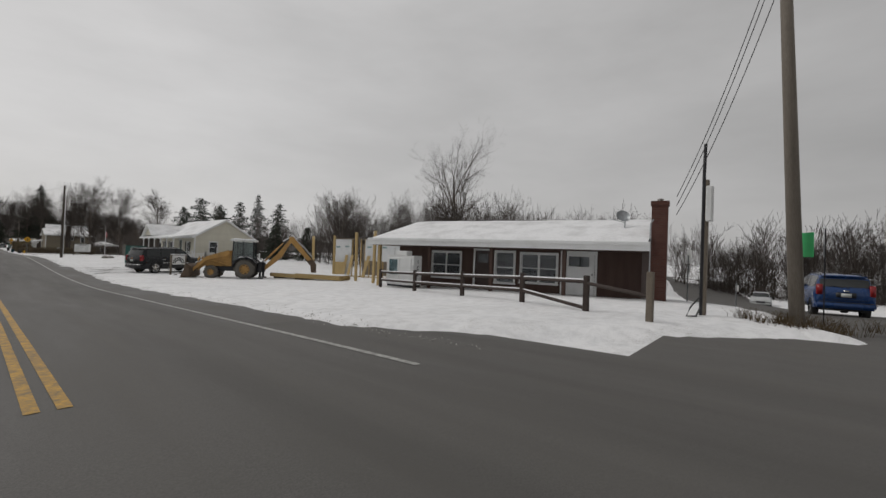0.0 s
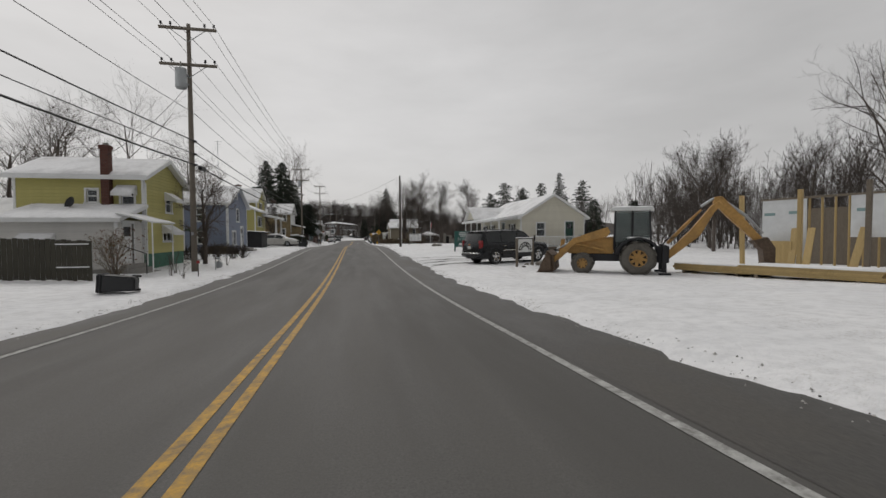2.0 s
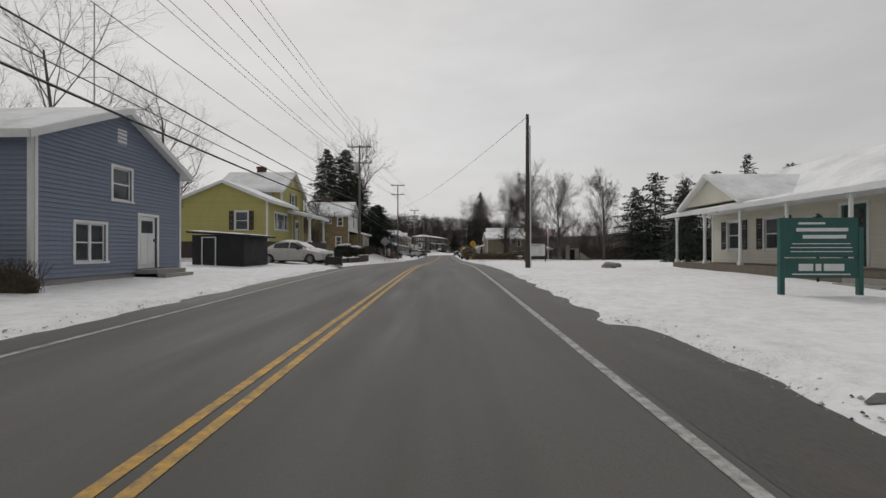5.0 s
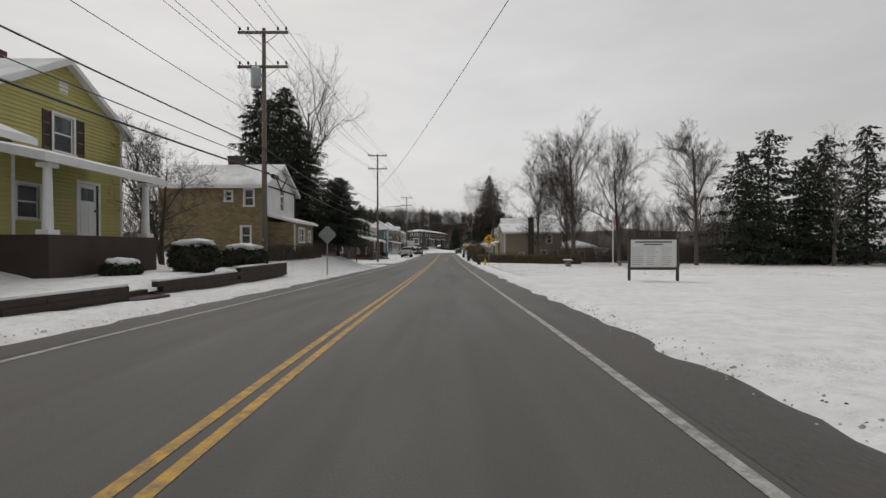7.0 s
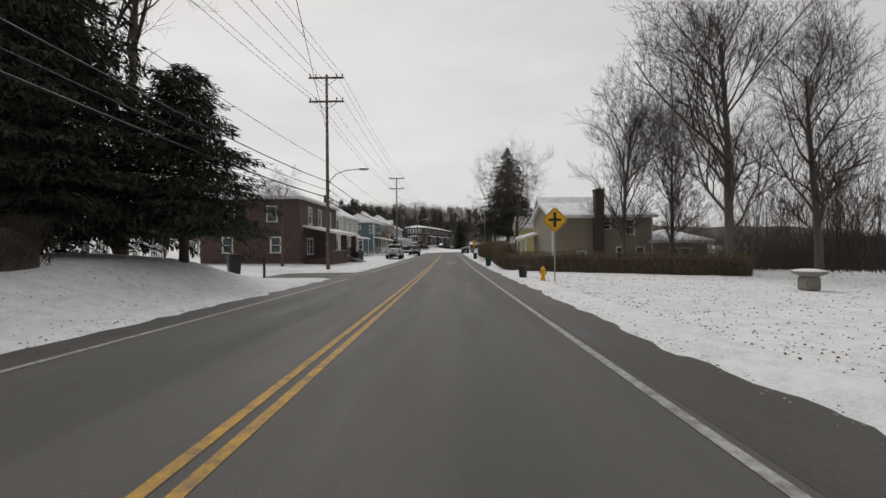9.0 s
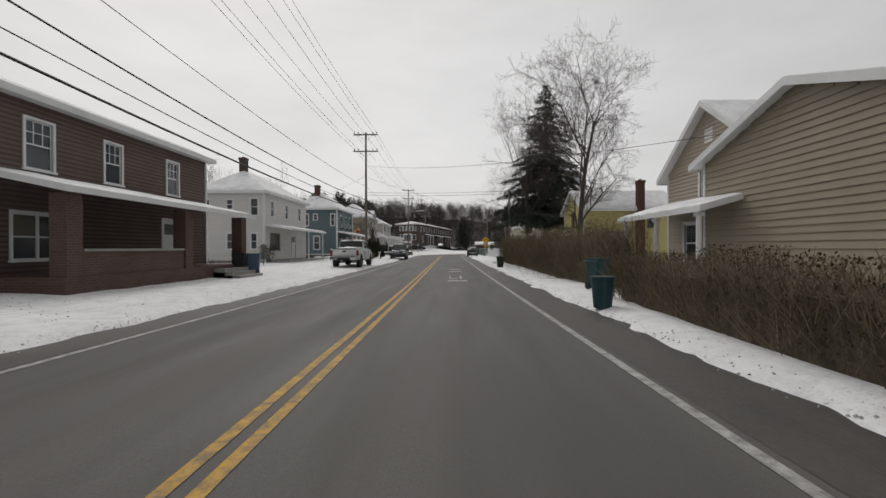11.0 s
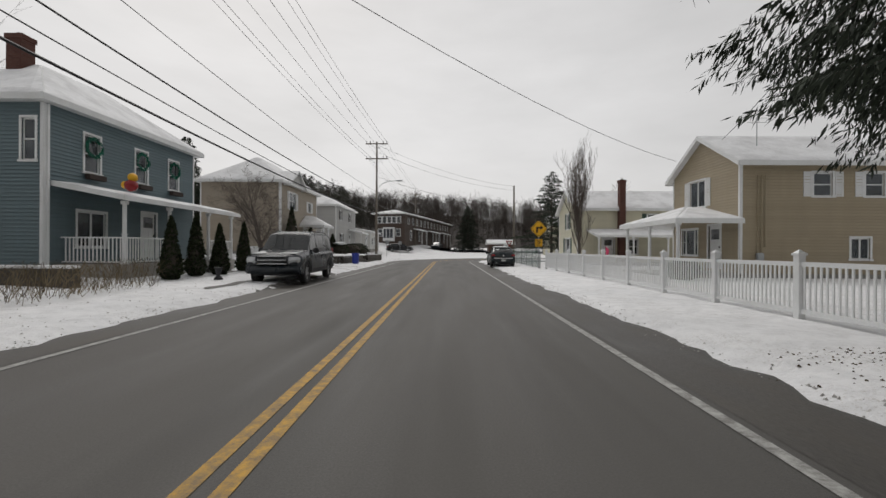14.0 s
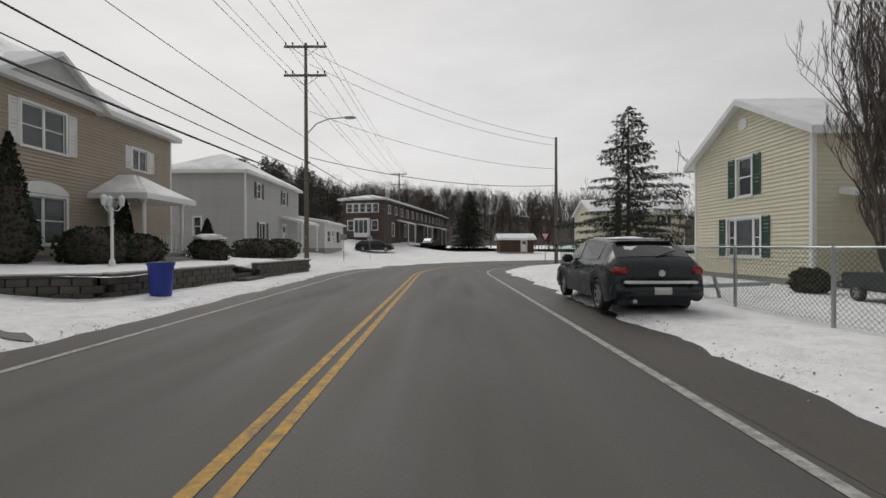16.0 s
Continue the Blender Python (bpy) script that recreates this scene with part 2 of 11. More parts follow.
BARKG = mat("grey_bark", (0.125, 0.105, 0.09), 0.95, var=0.35, grain=18, stretch=(3, 3, 0.6), dirt=(0.05, 0.042, 0.036), dirt_amt=0.6)
BARKD = mat("dark_bark", (0.075, 0.06, 0.05), 0.95, var=0.35, grain=18, stretch=(3, 3, 0.6), dirt=(0.03, 0.026, 0.022), dirt_amt=0.6)
TWIG = mat("twig", (0.105, 0.083, 0.07), 0.95, var=0.2)
TWIGD = mat("dark_twig", (0.062, 0.05, 0.043), 0.95, var=0.2)
STEELGRN = mat("sign_green", (0.022, 0.10, 0.085), 0.5, var=0.08)
SIGNW = mat("sign_white", (0.72, 0.73, 0.72), 0.5, var=0.05)
SIGNY = mat("sign_yellow", (0.78, 0.42, 0.01), 0.45, var=0.05)
SIGNBACK = mat("sign_back_aluminium", (0.33, 0.34, 0.35), 0.4, 0.7, var=0.1)
INK = mat("sign_black", (0.012, 0.012, 0.012), 0.6, var=0.1)


def needle_mat(name, lo, hi):
    m, nt, bs = shader(name)
    geo = nt.nodes.new("ShaderNodeNewGeometry")
    col = ramp_node(nt, geo.outputs["Random Per Island"], [(0.0, lo), (1.0, hi)])
    big = noise_node(nt, 0.7, 3, 0.6)
    col = mix_col(nt, ramp_node(nt, big, [(0.4, (0, 0, 0)), (0.7, (0.6,) * 3)]), col, tuple(c * 0.6 for c in lo))
    nt.links.new(col, bs.inputs["Base Color"])
    bs.inputs["Roughness"].default_value = 0.8
    bs.inputs["Specular IOR Level"].default_value = 0.2
    MATS[name] = m
    return m


# needle greens raised to include the windscreen's hazy veil over dark tones
NEEDLE = needle_mat("hazed_conifer_needles", (0.024, 0.032, 0.024), (0.062, 0.076, 0.052))
# far pines: distance haze is mixed into this paler needle colour
PINE = needle_mat("hazed_pine_needles", (0.05, 0.054, 0.044), (0.105, 0.105, 0.085))
ARBOR = needle_mat("arborvitae_leaves", (0.016, 0.022, 0.012), (0.04, 0.05, 0.022))
SHRUB = needle_mat("evergreen_shrub_leaves", (0.018, 0.026, 0.014), (0.05, 0.06, 0.032))
DRYLEAF = needle_mat("dry_hedge_leaves", (0.045, 0.032, 0.018), (0.125, 0.088, 0.046))
OLIVELEAF = needle_mat("olive_hedge_leaves", (0.1, 0.082, 0.044), (0.25, 0.2, 0.105))
TWIGR = needle_mat("brown_hedge_twig", (0.08, 0.064, 0.042), (0.29, 0.23, 0.145))
WREATH = needle_mat("wreath_green", (0.01, 0.10, 0.06), (0.03, 0.2, 0.13))


def asphalt_mat():
    m, nt, bs = shader("asphalt")
    fine = noise_node(nt, 60, 5, 0.7)
    mid = noise_node(nt, 1.6, 5, 0.6, (1.0, 0.12, 1))
    col = ramp_node(nt, fine, [(0.3, (0.058, 0.055, 0.051)), (0.7, (0.118, 0.112, 0.105))])
    f = ramp_node(nt, mid, [(0.35, (0, 0, 0)), (0.7, (0.6,) * 3)])
    col = mix_col(nt, f, col, (0.128, 0.122, 0.113))
    wide = noise_node(nt, 0.55, 4, 0.6, (1.0, 0.06, 1))
    col = mix_col(nt, ramp_node(nt, wide, [(0.45, (0, 0, 0)), (0.62, (0.5,) * 3)]), col, (0.058, 0.055, 0.051))
    nt.links.new(col, bs.inputs["Base Color"])
    nt.links.new(ramp_node(nt, mid, [(0.3, (0.6,) * 3), (0.7, (0.85,) * 3)]), bs.inputs["Roughness"])
    bs.inputs["Specular IOR Level"].default_value = 0.4
    bump(nt, bs, fine, 0.4, 0.006)
    MATS["asphalt"] = m
    return m


ASPHALT = asphalt_mat()
SHOULDER = mat("wet_shoulder_asphalt", (0.052, 0.048, 0.043), 0.6, var=0.35, grain=45, stain=1.1, stretch=(1, 0.3, 1), dirt=(0.10, 0.088, 0.072), dirt_amt=0.7, bmp=0.5, bdist=0.006)


def line_mat(name, col):
    m, nt, bs = shader(name)
    wear = noise_node(nt, 7, 6, 0.75)
    f = ramp_node(nt, wear, [(0.38, (0.75,) * 3), (0.62, (0.0,) * 3)])
    c = mix_col(nt, f, col, (0.10, 0.095, 0.085))
    nt.links.new(c, bs.inputs["Base Color"])
    bs.inputs["Roughness"].default_value = 0.7
    bump(nt, bs, wear, 0.2, 0.004)
    return m


LINEY = line_mat("yellow_road_paint", (0.55, 0.31, 0.035))
LINEW = line_mat("white_road_paint", (0.44, 0.44, 0.42))


# ---------- mesh helpers ----------
# the long fall of the street from the junction towards the bend: places along it and the slope there
GRADE_Y = (-60, -40, -10, 8, 35, 60, 90, 126)
GRADE_S = (0.0, 0.0, -0.034, -0.036, -0.028, -0.019, -0.013, 0.0)
CLIMB_Y = np.arange(-60, 126.5, 0.5)
CLIMB_Z = np.concatenate([[0], np.cumsum(np.interp((CLIMB_Y[1:] + CLIMB_Y[:-1]) / 2, GRADE_Y, GRADE_S) * 0.5)])
CLIMB_Z = (CLIMB_Z - CLIMB_Z[-1]).tolist()


def ground_base(y):
    q = min(1.0, max(0.0, (55 - y) / 50))
    k = min(max((y + 60) * 2, 0.0), len(CLIMB_Z) - 1.001)
    i = int(k)
    return -1.6 * q * q * (3 - 2 * q) + CLIMB_Z[i] + (CLIMB_Z[i + 1] - CLIMB_Z[i]) * (k - i)


def smooth(a, b, v):
    q = min(1.0, max(0.0, (v - a) / (b - a)))
    return q * q * (3 - 2 * q)


def mesh_of(name, bm, material, smooth_faces=False):
    me = bpy.data.meshes.new(name)
    bm.normal_update()
    if smooth_faces:
        for f in bm.faces:
            f.smooth = True
    bm.to_mesh(me)
    bm.free()
    if material:
        me.materials.append(material)
    return me


def part(name, bm, material, parent=None, label="", smooth_faces=False):
    ob = new(name, mesh_of(name, bm, material, smooth_faces))
    if parent:
        ob.parent = parent
    if label:
        tagged(ob, label)
    return ob


def piece(name, mesh, parent, m):
    ob = bpy.data.objects.new(name, mesh)
    scene.collection.objects.link(ob)
    ob.parent = parent
    ob.matrix_basis = m
    return ob


def thing(name, m, label, category, group="", kind=""):
    ob = new(name)
    ob.empty_display_size = 0.2
    ob.matrix_basis = m
    return tagged(ob, label, category, group, kind)


def quads(bm, vs, fs):
    v = [bm.verts.new(p) for p in vs]
    for f in fs:
        bm.faces.new([v[i] for i in f])
    return v


BOXF = ((0, 3, 2, 1), (4, 5, 6, 7), (0, 1, 5, 4), (1, 2, 6, 5), (2, 3, 7, 6), (3, 0, 4, 7))


def box(bm, x0, x1, y0, y1, z0, z1):
    quads(bm, [(x0, y0, z0), (x1, y0, z0), (x1, y1, z0), (x0, y1, z0), (x0, y0, z1), (x1, y0, z1), (x1, y1, z1), (x0, y1, z1)], BOXF)
    return bm


def boxes(*dims):
    bm = bmesh.new()
    for d in dims:
        box(bm, *d)
    return bm


def bevel_all(bm, w, seg=2):
    bmesh.ops.bevel(bm, geom=list(bm.edges), offset=w, segments=seg, affect='EDGES', clamp_overlap=True)
    return bm


def rbox(x0, x1, y0, y1, z0, z1, w=0.02, seg=2):
    return bevel_all(boxes((x0, x1, y0, y1, z0, z1)), w, seg)


def tube(bm, pts, radii, sides=6, caps=True):
    """A tapered tube along pts."""
    rings = []
    n = len(pts)
    for i, p in enumerate(pts):
        p = Vector(p)
        d = (Vector(pts[min(i + 1, n - 1)]) - Vector(pts[max(i - 1, 0)]))
        if d.length < 1e-6:
            d = Vector((0, 0, 1))
        d.normalize()
        a = d.cross(Vector((0, 0, 1)) if abs(d.z) < 0.9 else Vector((1, 0, 0))).normalized()
        b = d.cross(a)
        r = radii[i] if isinstance(radii, (list, tuple)) else radii
        rings.append([bm.verts.new(p + a * (r * math.cos(2 * math.pi * k / sides)) + b * (r * math.sin(2 * math.pi * k / sides))) for k in range(sides)])
    for r0, r1 in zip(rings, rings[1:]):
        for k in range(sides):
            bm.faces.new((r0[k], r0[(k + 1) % sides], r1[(k + 1) % sides], r1[k]))
    if caps:
        bm.faces.new(rings[0][::-1])
        bm.faces.new(rings[-1])
    return bm


def prism(bm, outline, y0, y1):
    """An outline of (x, z) extruded along y."""
    a = [bm.verts.new((x, y0, z)) for x, z in outline]
    b = [bm.verts.new((x, y1, z)) for x, z in outline]
    n = len(outline)
    bm.faces.new(a)
    bm.faces.new(b[::-1])
    for i in range(n):
        bm.faces.new((a[i], b[i], b[(i + 1) % n], a[(i + 1) % n]))
    bmesh.ops.recalc_face_normals(bm, faces=list(bm.faces))
    return bm


def slab(bm, corners, thick):
    """A roof slab from three or four top corners, thickened straight down."""
    n = len(corners)
    t = [bm.verts.new(p) for p in corners]
    b = [bm.verts.new((p[0], p[1], p[2] - thick)) for p in corners]
    bm.faces.new(t)
    bm.faces.new(b[::-1])
    for i in range(n):
        bm.faces.new((t[i], b[i], b[(i + 1) % n], t[(i + 1) % n]))
    bmesh.ops.recalc_face_normals(bm, faces=list(bm.faces))
    return bm


def snow_slab(bm, corners, thick, rng, inset=0.04, n=14):
    """A blanket of snow on a roof plane: uneven surface, thin ragged rim."""
    c = [Vector(p) for p in corners]
    if len(c) == 3:
        c.append(c[2].copy())
    cen = sum(c, Vector()) / 4
    c = [p + (cen - p).normalized() * inset for p in c]
    rows = []
    for i in range(n + 1):
        u = i / n
        row = []
        for j in range(n + 1):
            v = j / n
            p = (c[0] * (1 - u) + c[1] * u) * (1 - v) + (c[3] * (1 - u) + c[2] * u) * v
            e = min(u, 1 - u, v, 1 - v)
            k = min(1.0, e * 12)
            h = thick * (0.55 + 0.45 * k) + 0.03 * noise.noise(p * 1.3) * k
            if e == 0:
                h = thick * 0.25 + 0.01 * rng.random()
            row.append(bm.verts.new(p + Vector((0, 0, h))))
        rows.append(row)
    for i in range(n):
        for j in range(n):
            bm.faces.new((rows[i][j], rows[i + 1][j], rows[i + 1][j + 1], rows[i][j + 1]))
    rim = [rows[i][0] for i in range(n)] + [rows[n][j] for j in range(n)] + [rows[i][n] for i in range(n, 0, -1)] + [rows[0][j] for j in range(n, 0, -1)]
    low = [bm.verts.new((q.co.x, q.co.y, q.co.z - thick * 0.25 - 0.012)) for q in rim]
    m = len(rim)
    for i in range(m):
        bm.faces.new((rim[i], low[i], low[(i + 1) % m], rim[(i + 1) % m]))
    bmesh.ops.remove_doubles(bm, verts=list(bm.verts), dist=0.0005)
    bmesh.ops.recalc_face_normals(bm, faces=list(bm.faces))
    return bm


# ---------- houses ----------
def wall_frame(side, x0, x1, y0, y1):
    """u runs left to right as seen from outside, local y points inwards."""
    if side == 'S':
        return Matrix.Translation((x0, y0, 0)), x1 - x0
    if side == 'E':
        return Matrix.Translation((x1, y0, 0)) @ Matrix.Rotation(radians(90), 4, 'Z'), y1 - y0
    if side == 'N':
        return Matrix.Translation((x1, y1, 0)) @ Matrix.Rotation(radians(180), 4, 'Z'), x1 - x0
    return Matrix.Translation((x0, y1, 0)) @ Matrix.Rotation(radians(-90), 4, 'Z'), y1 - y0


BOARD = {}


def board_mesh(ch, material):
    key = (round(ch, 3), material.name)
    if key not in BOARD:
        bm = bmesh.new()
        prof = [(0.0, 0.002), (0.0, -0.034), (0.012, -0.036), (ch, -0.006), (ch, 0.002)]
        a = [bm.verts.new((0, y, z)) for z, y in prof]
        b = [bm.verts.new((1, y, z)) for z, y in prof]
        bm.faces.new(a[::-1])
        bm.faces.new(b)
        for i in range(5):
            bm.faces.new((a[i], a[(i + 1) % 5], b[(i + 1) % 5], b[i]))
        bmesh.ops.recalc_face_normals(bm, faces=list(bm.faces))
        BOARD[key] = mesh_of("siding_board", bm, material)
    return BOARD[key]


def build_wall(house, side, dims, h, material, openings=(), gable=0.0, course=0.2, siding=True, z0=0.0, pieces=True):
    """One wall with real openings; clapboard courses on it; a gable triangle on top."""
    m, ln = wall_frame(side, *dims)
    bm = bmesh.new()
    e = 0.141 if side in "EW" else 0.0
    us = sorted({e, ln - e, *[o[0] for o in openings], *[o[1] for o in openings]})
    for a, b in zip(us, us[1:]):
        mid = (a + b) / 2
        cuts = sorted((o[2], o[3]) for o in openings if o[0] < mid < o[1])
        z = z0
        for lo, hi in cuts:
            if lo > z + 1e-4:
                box(bm, a, b, 0, 0.14, z, lo)
            z = hi
        if z < h - 1e-4:
            box(bm, a, b, 0, 0.14, z, h)
    if gable > 0:
        prism(bm, [(0, h), (ln, h), (ln / 2, h + gable)], 0, 0.14)
    bmesh.ops.remove_doubles(bm, verts=list(bm.verts), dist=0.001)
    w = part("wall", bm, material, house)
    w.matrix_basis = m
    if siding:
        rows = []
        z = z0 + 0.02
        while z < h + gable - 0.12:
            top = min(z + course, h + gable - 0.03)
            if z < h:
                a, b = 0.0, ln
            else:
                k = (z + course * 0.5 - h) / gable
                a, b = ln / 2 * k, ln - ln / 2 * k
            segs = [(a, b)]
            for o in openings:
                if o[2] - 0.05 < z + course / 2 < o[3] + 0.05:
                    nxt = []
                    for s0, s1 in segs:
                        if o[1] <= s0 or o[0] >= s1:
                            nxt.append((s0, s1))
                        else:
                            if o[0] > s0:
                                nxt.append((s0, o[0]))
                            if o[1] < s1:
                                nxt.append((o[1], s1))
                    segs = nxt
            rows += [(s0, s1, z) for s0, s1 in segs if s1 - s0 > 0.06]
            z += course
        if pieces:
            bmesh_ = board_mesh(course, material)
            for s0, s1, zz in rows:
                piece("siding_board", bmesh_, w, Matrix.Translation((s0, -0.001, zz)) @ Matrix.Diagonal((s1 - s0, 1, 1, 1)))
        else:
            bm = bmesh.new()
            for s0, s1, zz in rows:
                quads(bm, [(s0, 0.002, zz), (s1, 0.002, zz), (s1, -0.022, zz), (s0, -0.022, zz), (s0, -0.004, zz + course), (s1, -0.004, zz + course)],
                      ((0, 1, 2, 3), (3, 2, 5, 4), (0, 3, 4), (1, 5, 2)))
            tagged(part("siding", bm, material, w), kind="stuff")
        # corner boards
        for nm, u in (("corner_trim", -0.03), ("corner_trim", ln - 0.07)):
            c = part(nm, boxes((u, u + 0.1, -0.045, 0.0, z0, h)), TRIM, w)
    return w


def window(house, side, dims, u0, u1, z0, z1, kind="dh", shutters=None, awning=None, curtain=0.55, trim=None, grid=False, lean=1):
    m, _ = wall_frame(side, *dims)
    trim = trim or TRIM
    t = 0.085
    win = part("window", boxes((u0 - t, u1 + t, -0.045, 0.0, z1, z1 + t), (u0 - t - 0.03, u1 + t + 0.03, -0.075, 0.0, z0 - 0.07, z0),
                               (u0 - t, u0, -0.045, 0.0, z0, z1), (u1, u1 + t, -0.045, 0.0, z0, z1)), trim, house)
    win.matrix_basis = m
    s = 0.045
    zm = (z0 + z1) / 2
    fr = [(u0, u1, 0.02, 0.06, z1 - s, z1), (u0, u1, 0.02, 0.06, z0, z0 + s), (u0, u0 + s, 0.02, 0.06, z0, z1), (u1 - s, u1, 0.02, 0.06, z0, z1)]
    if kind == "dh":
        fr.append((u0, u1, 0.015, 0.065, zm - 0.025, zm + 0.025))
    if kind == "twin":
        um = (u0 + u1) / 2
        fr += [(um - 0.05, um + 0.05, 0.01, 0.065, z0, z1), (u0, u1, 0.015, 0.065, zm - 0.02, zm + 0.02)]
    if kind == "pic":
        a, b = u0 + (u1 - u0) * 0.22, u0 + (u1 - u0) * 0.78
        fr += [(a - 0.05, a + 0.05, 0.01, 0.065, z0, z1), (b - 0.05, b + 0.05, 0.01, 0.065, z0, z1),
               (u0, a, 0.015, 0.065, zm - 0.02, zm + 0.02), (b, u1, 0.015, 0.065, zm - 0.02, zm + 0.02)]
    if kind == "slide":
        um = (u0 + u1) / 2
        fr.append((um - 0.035, um + 0.035, 0.015, 0.065, z0, z1))
    if grid:
        for k in (1, 2):
            uu = u0 + (u1 - u0) * k / 3
            fr.append((uu - 0.012, uu + 0.012, 0.025, 0.055, zm, z1))
        fr.append((u0, u1, 0.025, 0.055, (zm + z1) / 2 - 0.012, (zm + z1) / 2 + 0.012))
    part("sash", boxes(*fr), trim, win)
    g = part("pane", boxes((u0 + 0.01, u1 - 0.01, 0.038, 0.044, z0 + 0.01, z1 - 0.01)), GLASS, win)
    g.visible_shadow = False
    if curtain > 0:
        bm = bmesh.new()
        n = 14
        for i in range(n):
            a, b = u0 + (u1 - u0) * i / n, u0 + (u1 - u0) * (i + 1) / n
            ya, yb = 0.105 + 0.015 * (i % 2), 0.105 + 0.015 * ((i + 1) % 2)
            zl = z1 - (z1 - z0) * curtain
            quads(bm, [(a, ya, zl), (b, yb, zl), (b, yb, z1), (a, ya, z1), (a, ya + 0.004, zl), (b, yb + 0.004, zl), (b, yb + 0.004, z1), (a, ya + 0.004, z1)], BOXF)
        part("curtain", bm, CURTAIN, win)
    if shutters:
        for a in (u0 - t - 0.36, u1 + t + 0.02):
            bm = boxes((a, a + 0.34, -0.035, -0.022, z0 - 0.02, z1 + 0.05), (a, a + 0.05, -0.055, -0.035, z0 - 0.02, z1 + 0.05), (a + 0.29, a + 0.34, -0.055, -0.035, z0 - 0.02, z1 + 0.05))
            zz = z0
            while zz < z1:
                box(bm, a + 0.05, a + 0.29, -0.05, -0.036, zz, zz + 0.035)
                zz += 0.06
            part("shutter", bm, shutters, win)
    if awning:
        a, b = u0 - 0.16, u1 + 0.16
        bm = bmesh.new()
        prism_pts = [(0.0, z1 + 0.12), (-0.62, z1 - 0.28), (-0.62, z1 - 0.42), (-0.60, z1 - 0.42), (-0.60, z1 - 0.31), (0.0, z1 + 0.07)]
        va = [bm.verts.new((a, y, z)) for y, z in prism_pts]
        vb = [bm.verts.new((b, y, z)) for y, z in prism_pts]
        bm.faces.new(va)
        bm.faces.new(vb[::-1])
        for i in range(6):
            bm.faces.new((va[i], vb[i], vb[(i + 1) % 6], va[(i + 1) % 6]))
        for s_ in (a + 0.01, b - 0.02):
            quads(bm, [(s_, 0, z1 + 0.06), (s_, -0.6, z1 - 0.31), (s_, 0, z1 - 0.35), (s_ + 0.01, 0, z1 + 0.06), (s_ + 0.01, -0.6, z1 - 0.31), (s_ + 0.01, 0, z1 - 0.35)],
                  ((0, 1, 2), (3, 5, 4), (0, 3, 4, 1), (1, 4, 5, 2), (2, 5, 3, 0)))
        bmesh.ops.recalc_face_normals(bm, faces=list(bm.faces))
        aw = part("awning", bm, WHITE, win, "white ribbed metal window awning")
        rb_ = bmesh.new()
        quads(rb_, [(0, 0, 0.12), (0.06, 0, 0.12), (0.06, -0.62, -0.28), (0, -0.62, -0.28), (0, 0, 0.145), (0.06, 0, 0.145), (0.06, -0.62, -0.255), (0, -0.62, -0.255)], BOXF)
        bmesh.ops.recalc_face_normals(rb_, faces=list(rb_.faces))
        rib = mesh_of("rib", rb_, WHITE)
        k = a
        while k < b - 0.05:  # raised ribs of the metal slats
            piece("rib", rib, aw, Matrix.Translation((k, 0, z1)))
            k += 0.13
        bm = snow_slab(bmesh.new(), [(a, -0.02, z1 + 0.13), (a, -0.6, z1 - 0.26), (b, -0.6, z1 - 0.26), (b, -0.02, z1 + 0.13)], 0.05, random.Random(3), n=6)
        part("snow_cover", bm, SNOW_ROOF, aw)
    return (u0, u1, z0, z1)


def entry_door(house, side, dims, u0, u1, z0, z1, colour, storm=True):
    m, _ = wall_frame(side, *dims)
    d = part("door", boxes((u0 + 0.03, u1 - 0.03, 0.03, 0.075, z0, z1)), colour, house)
    d.matrix_basis = m
    part("door_frame", boxes((u0 - 0.1, u0, -0.045, 0.02, z0, z1 + 0.1), (u1, u1 + 0.1, -0.045, 0.02, z0, z1 + 0.1), (u0, u1, -0.045, 0.02, z1, z1 + 0.1)), TRIM, d)
    w = u1 - u0
    pan = []
    for r in ((0.08, 0.42), (0.48, 0.62)):
        for c in ((0.14, 0.46), (0.54, 0.86)):
            pan.append((u0 + w * c[0], u0 + w * c[1], 0.018, 0.03, z0 + (z1 - z0) * r[0], z0 + (z1 - z0) * r[1]))
    part("panel", boxes(*pan), colour, d)
    g = part("pane", boxes((u0 + w * 0.18, u0 + w * 0.82, 0.02, 0.03, z0 + (z1 - z0) * 0.68, z0 + (z1 - z0) * 0.92)), GLASS, d)
    part("handle", rbox(u1 - 0.14, u1 - 0.1, -0.02, 0.03, z0 + 0.95, z0 + 1.05, 0.008, 1), DKMETAL, d)
    return (u0, u1, z0, z1)


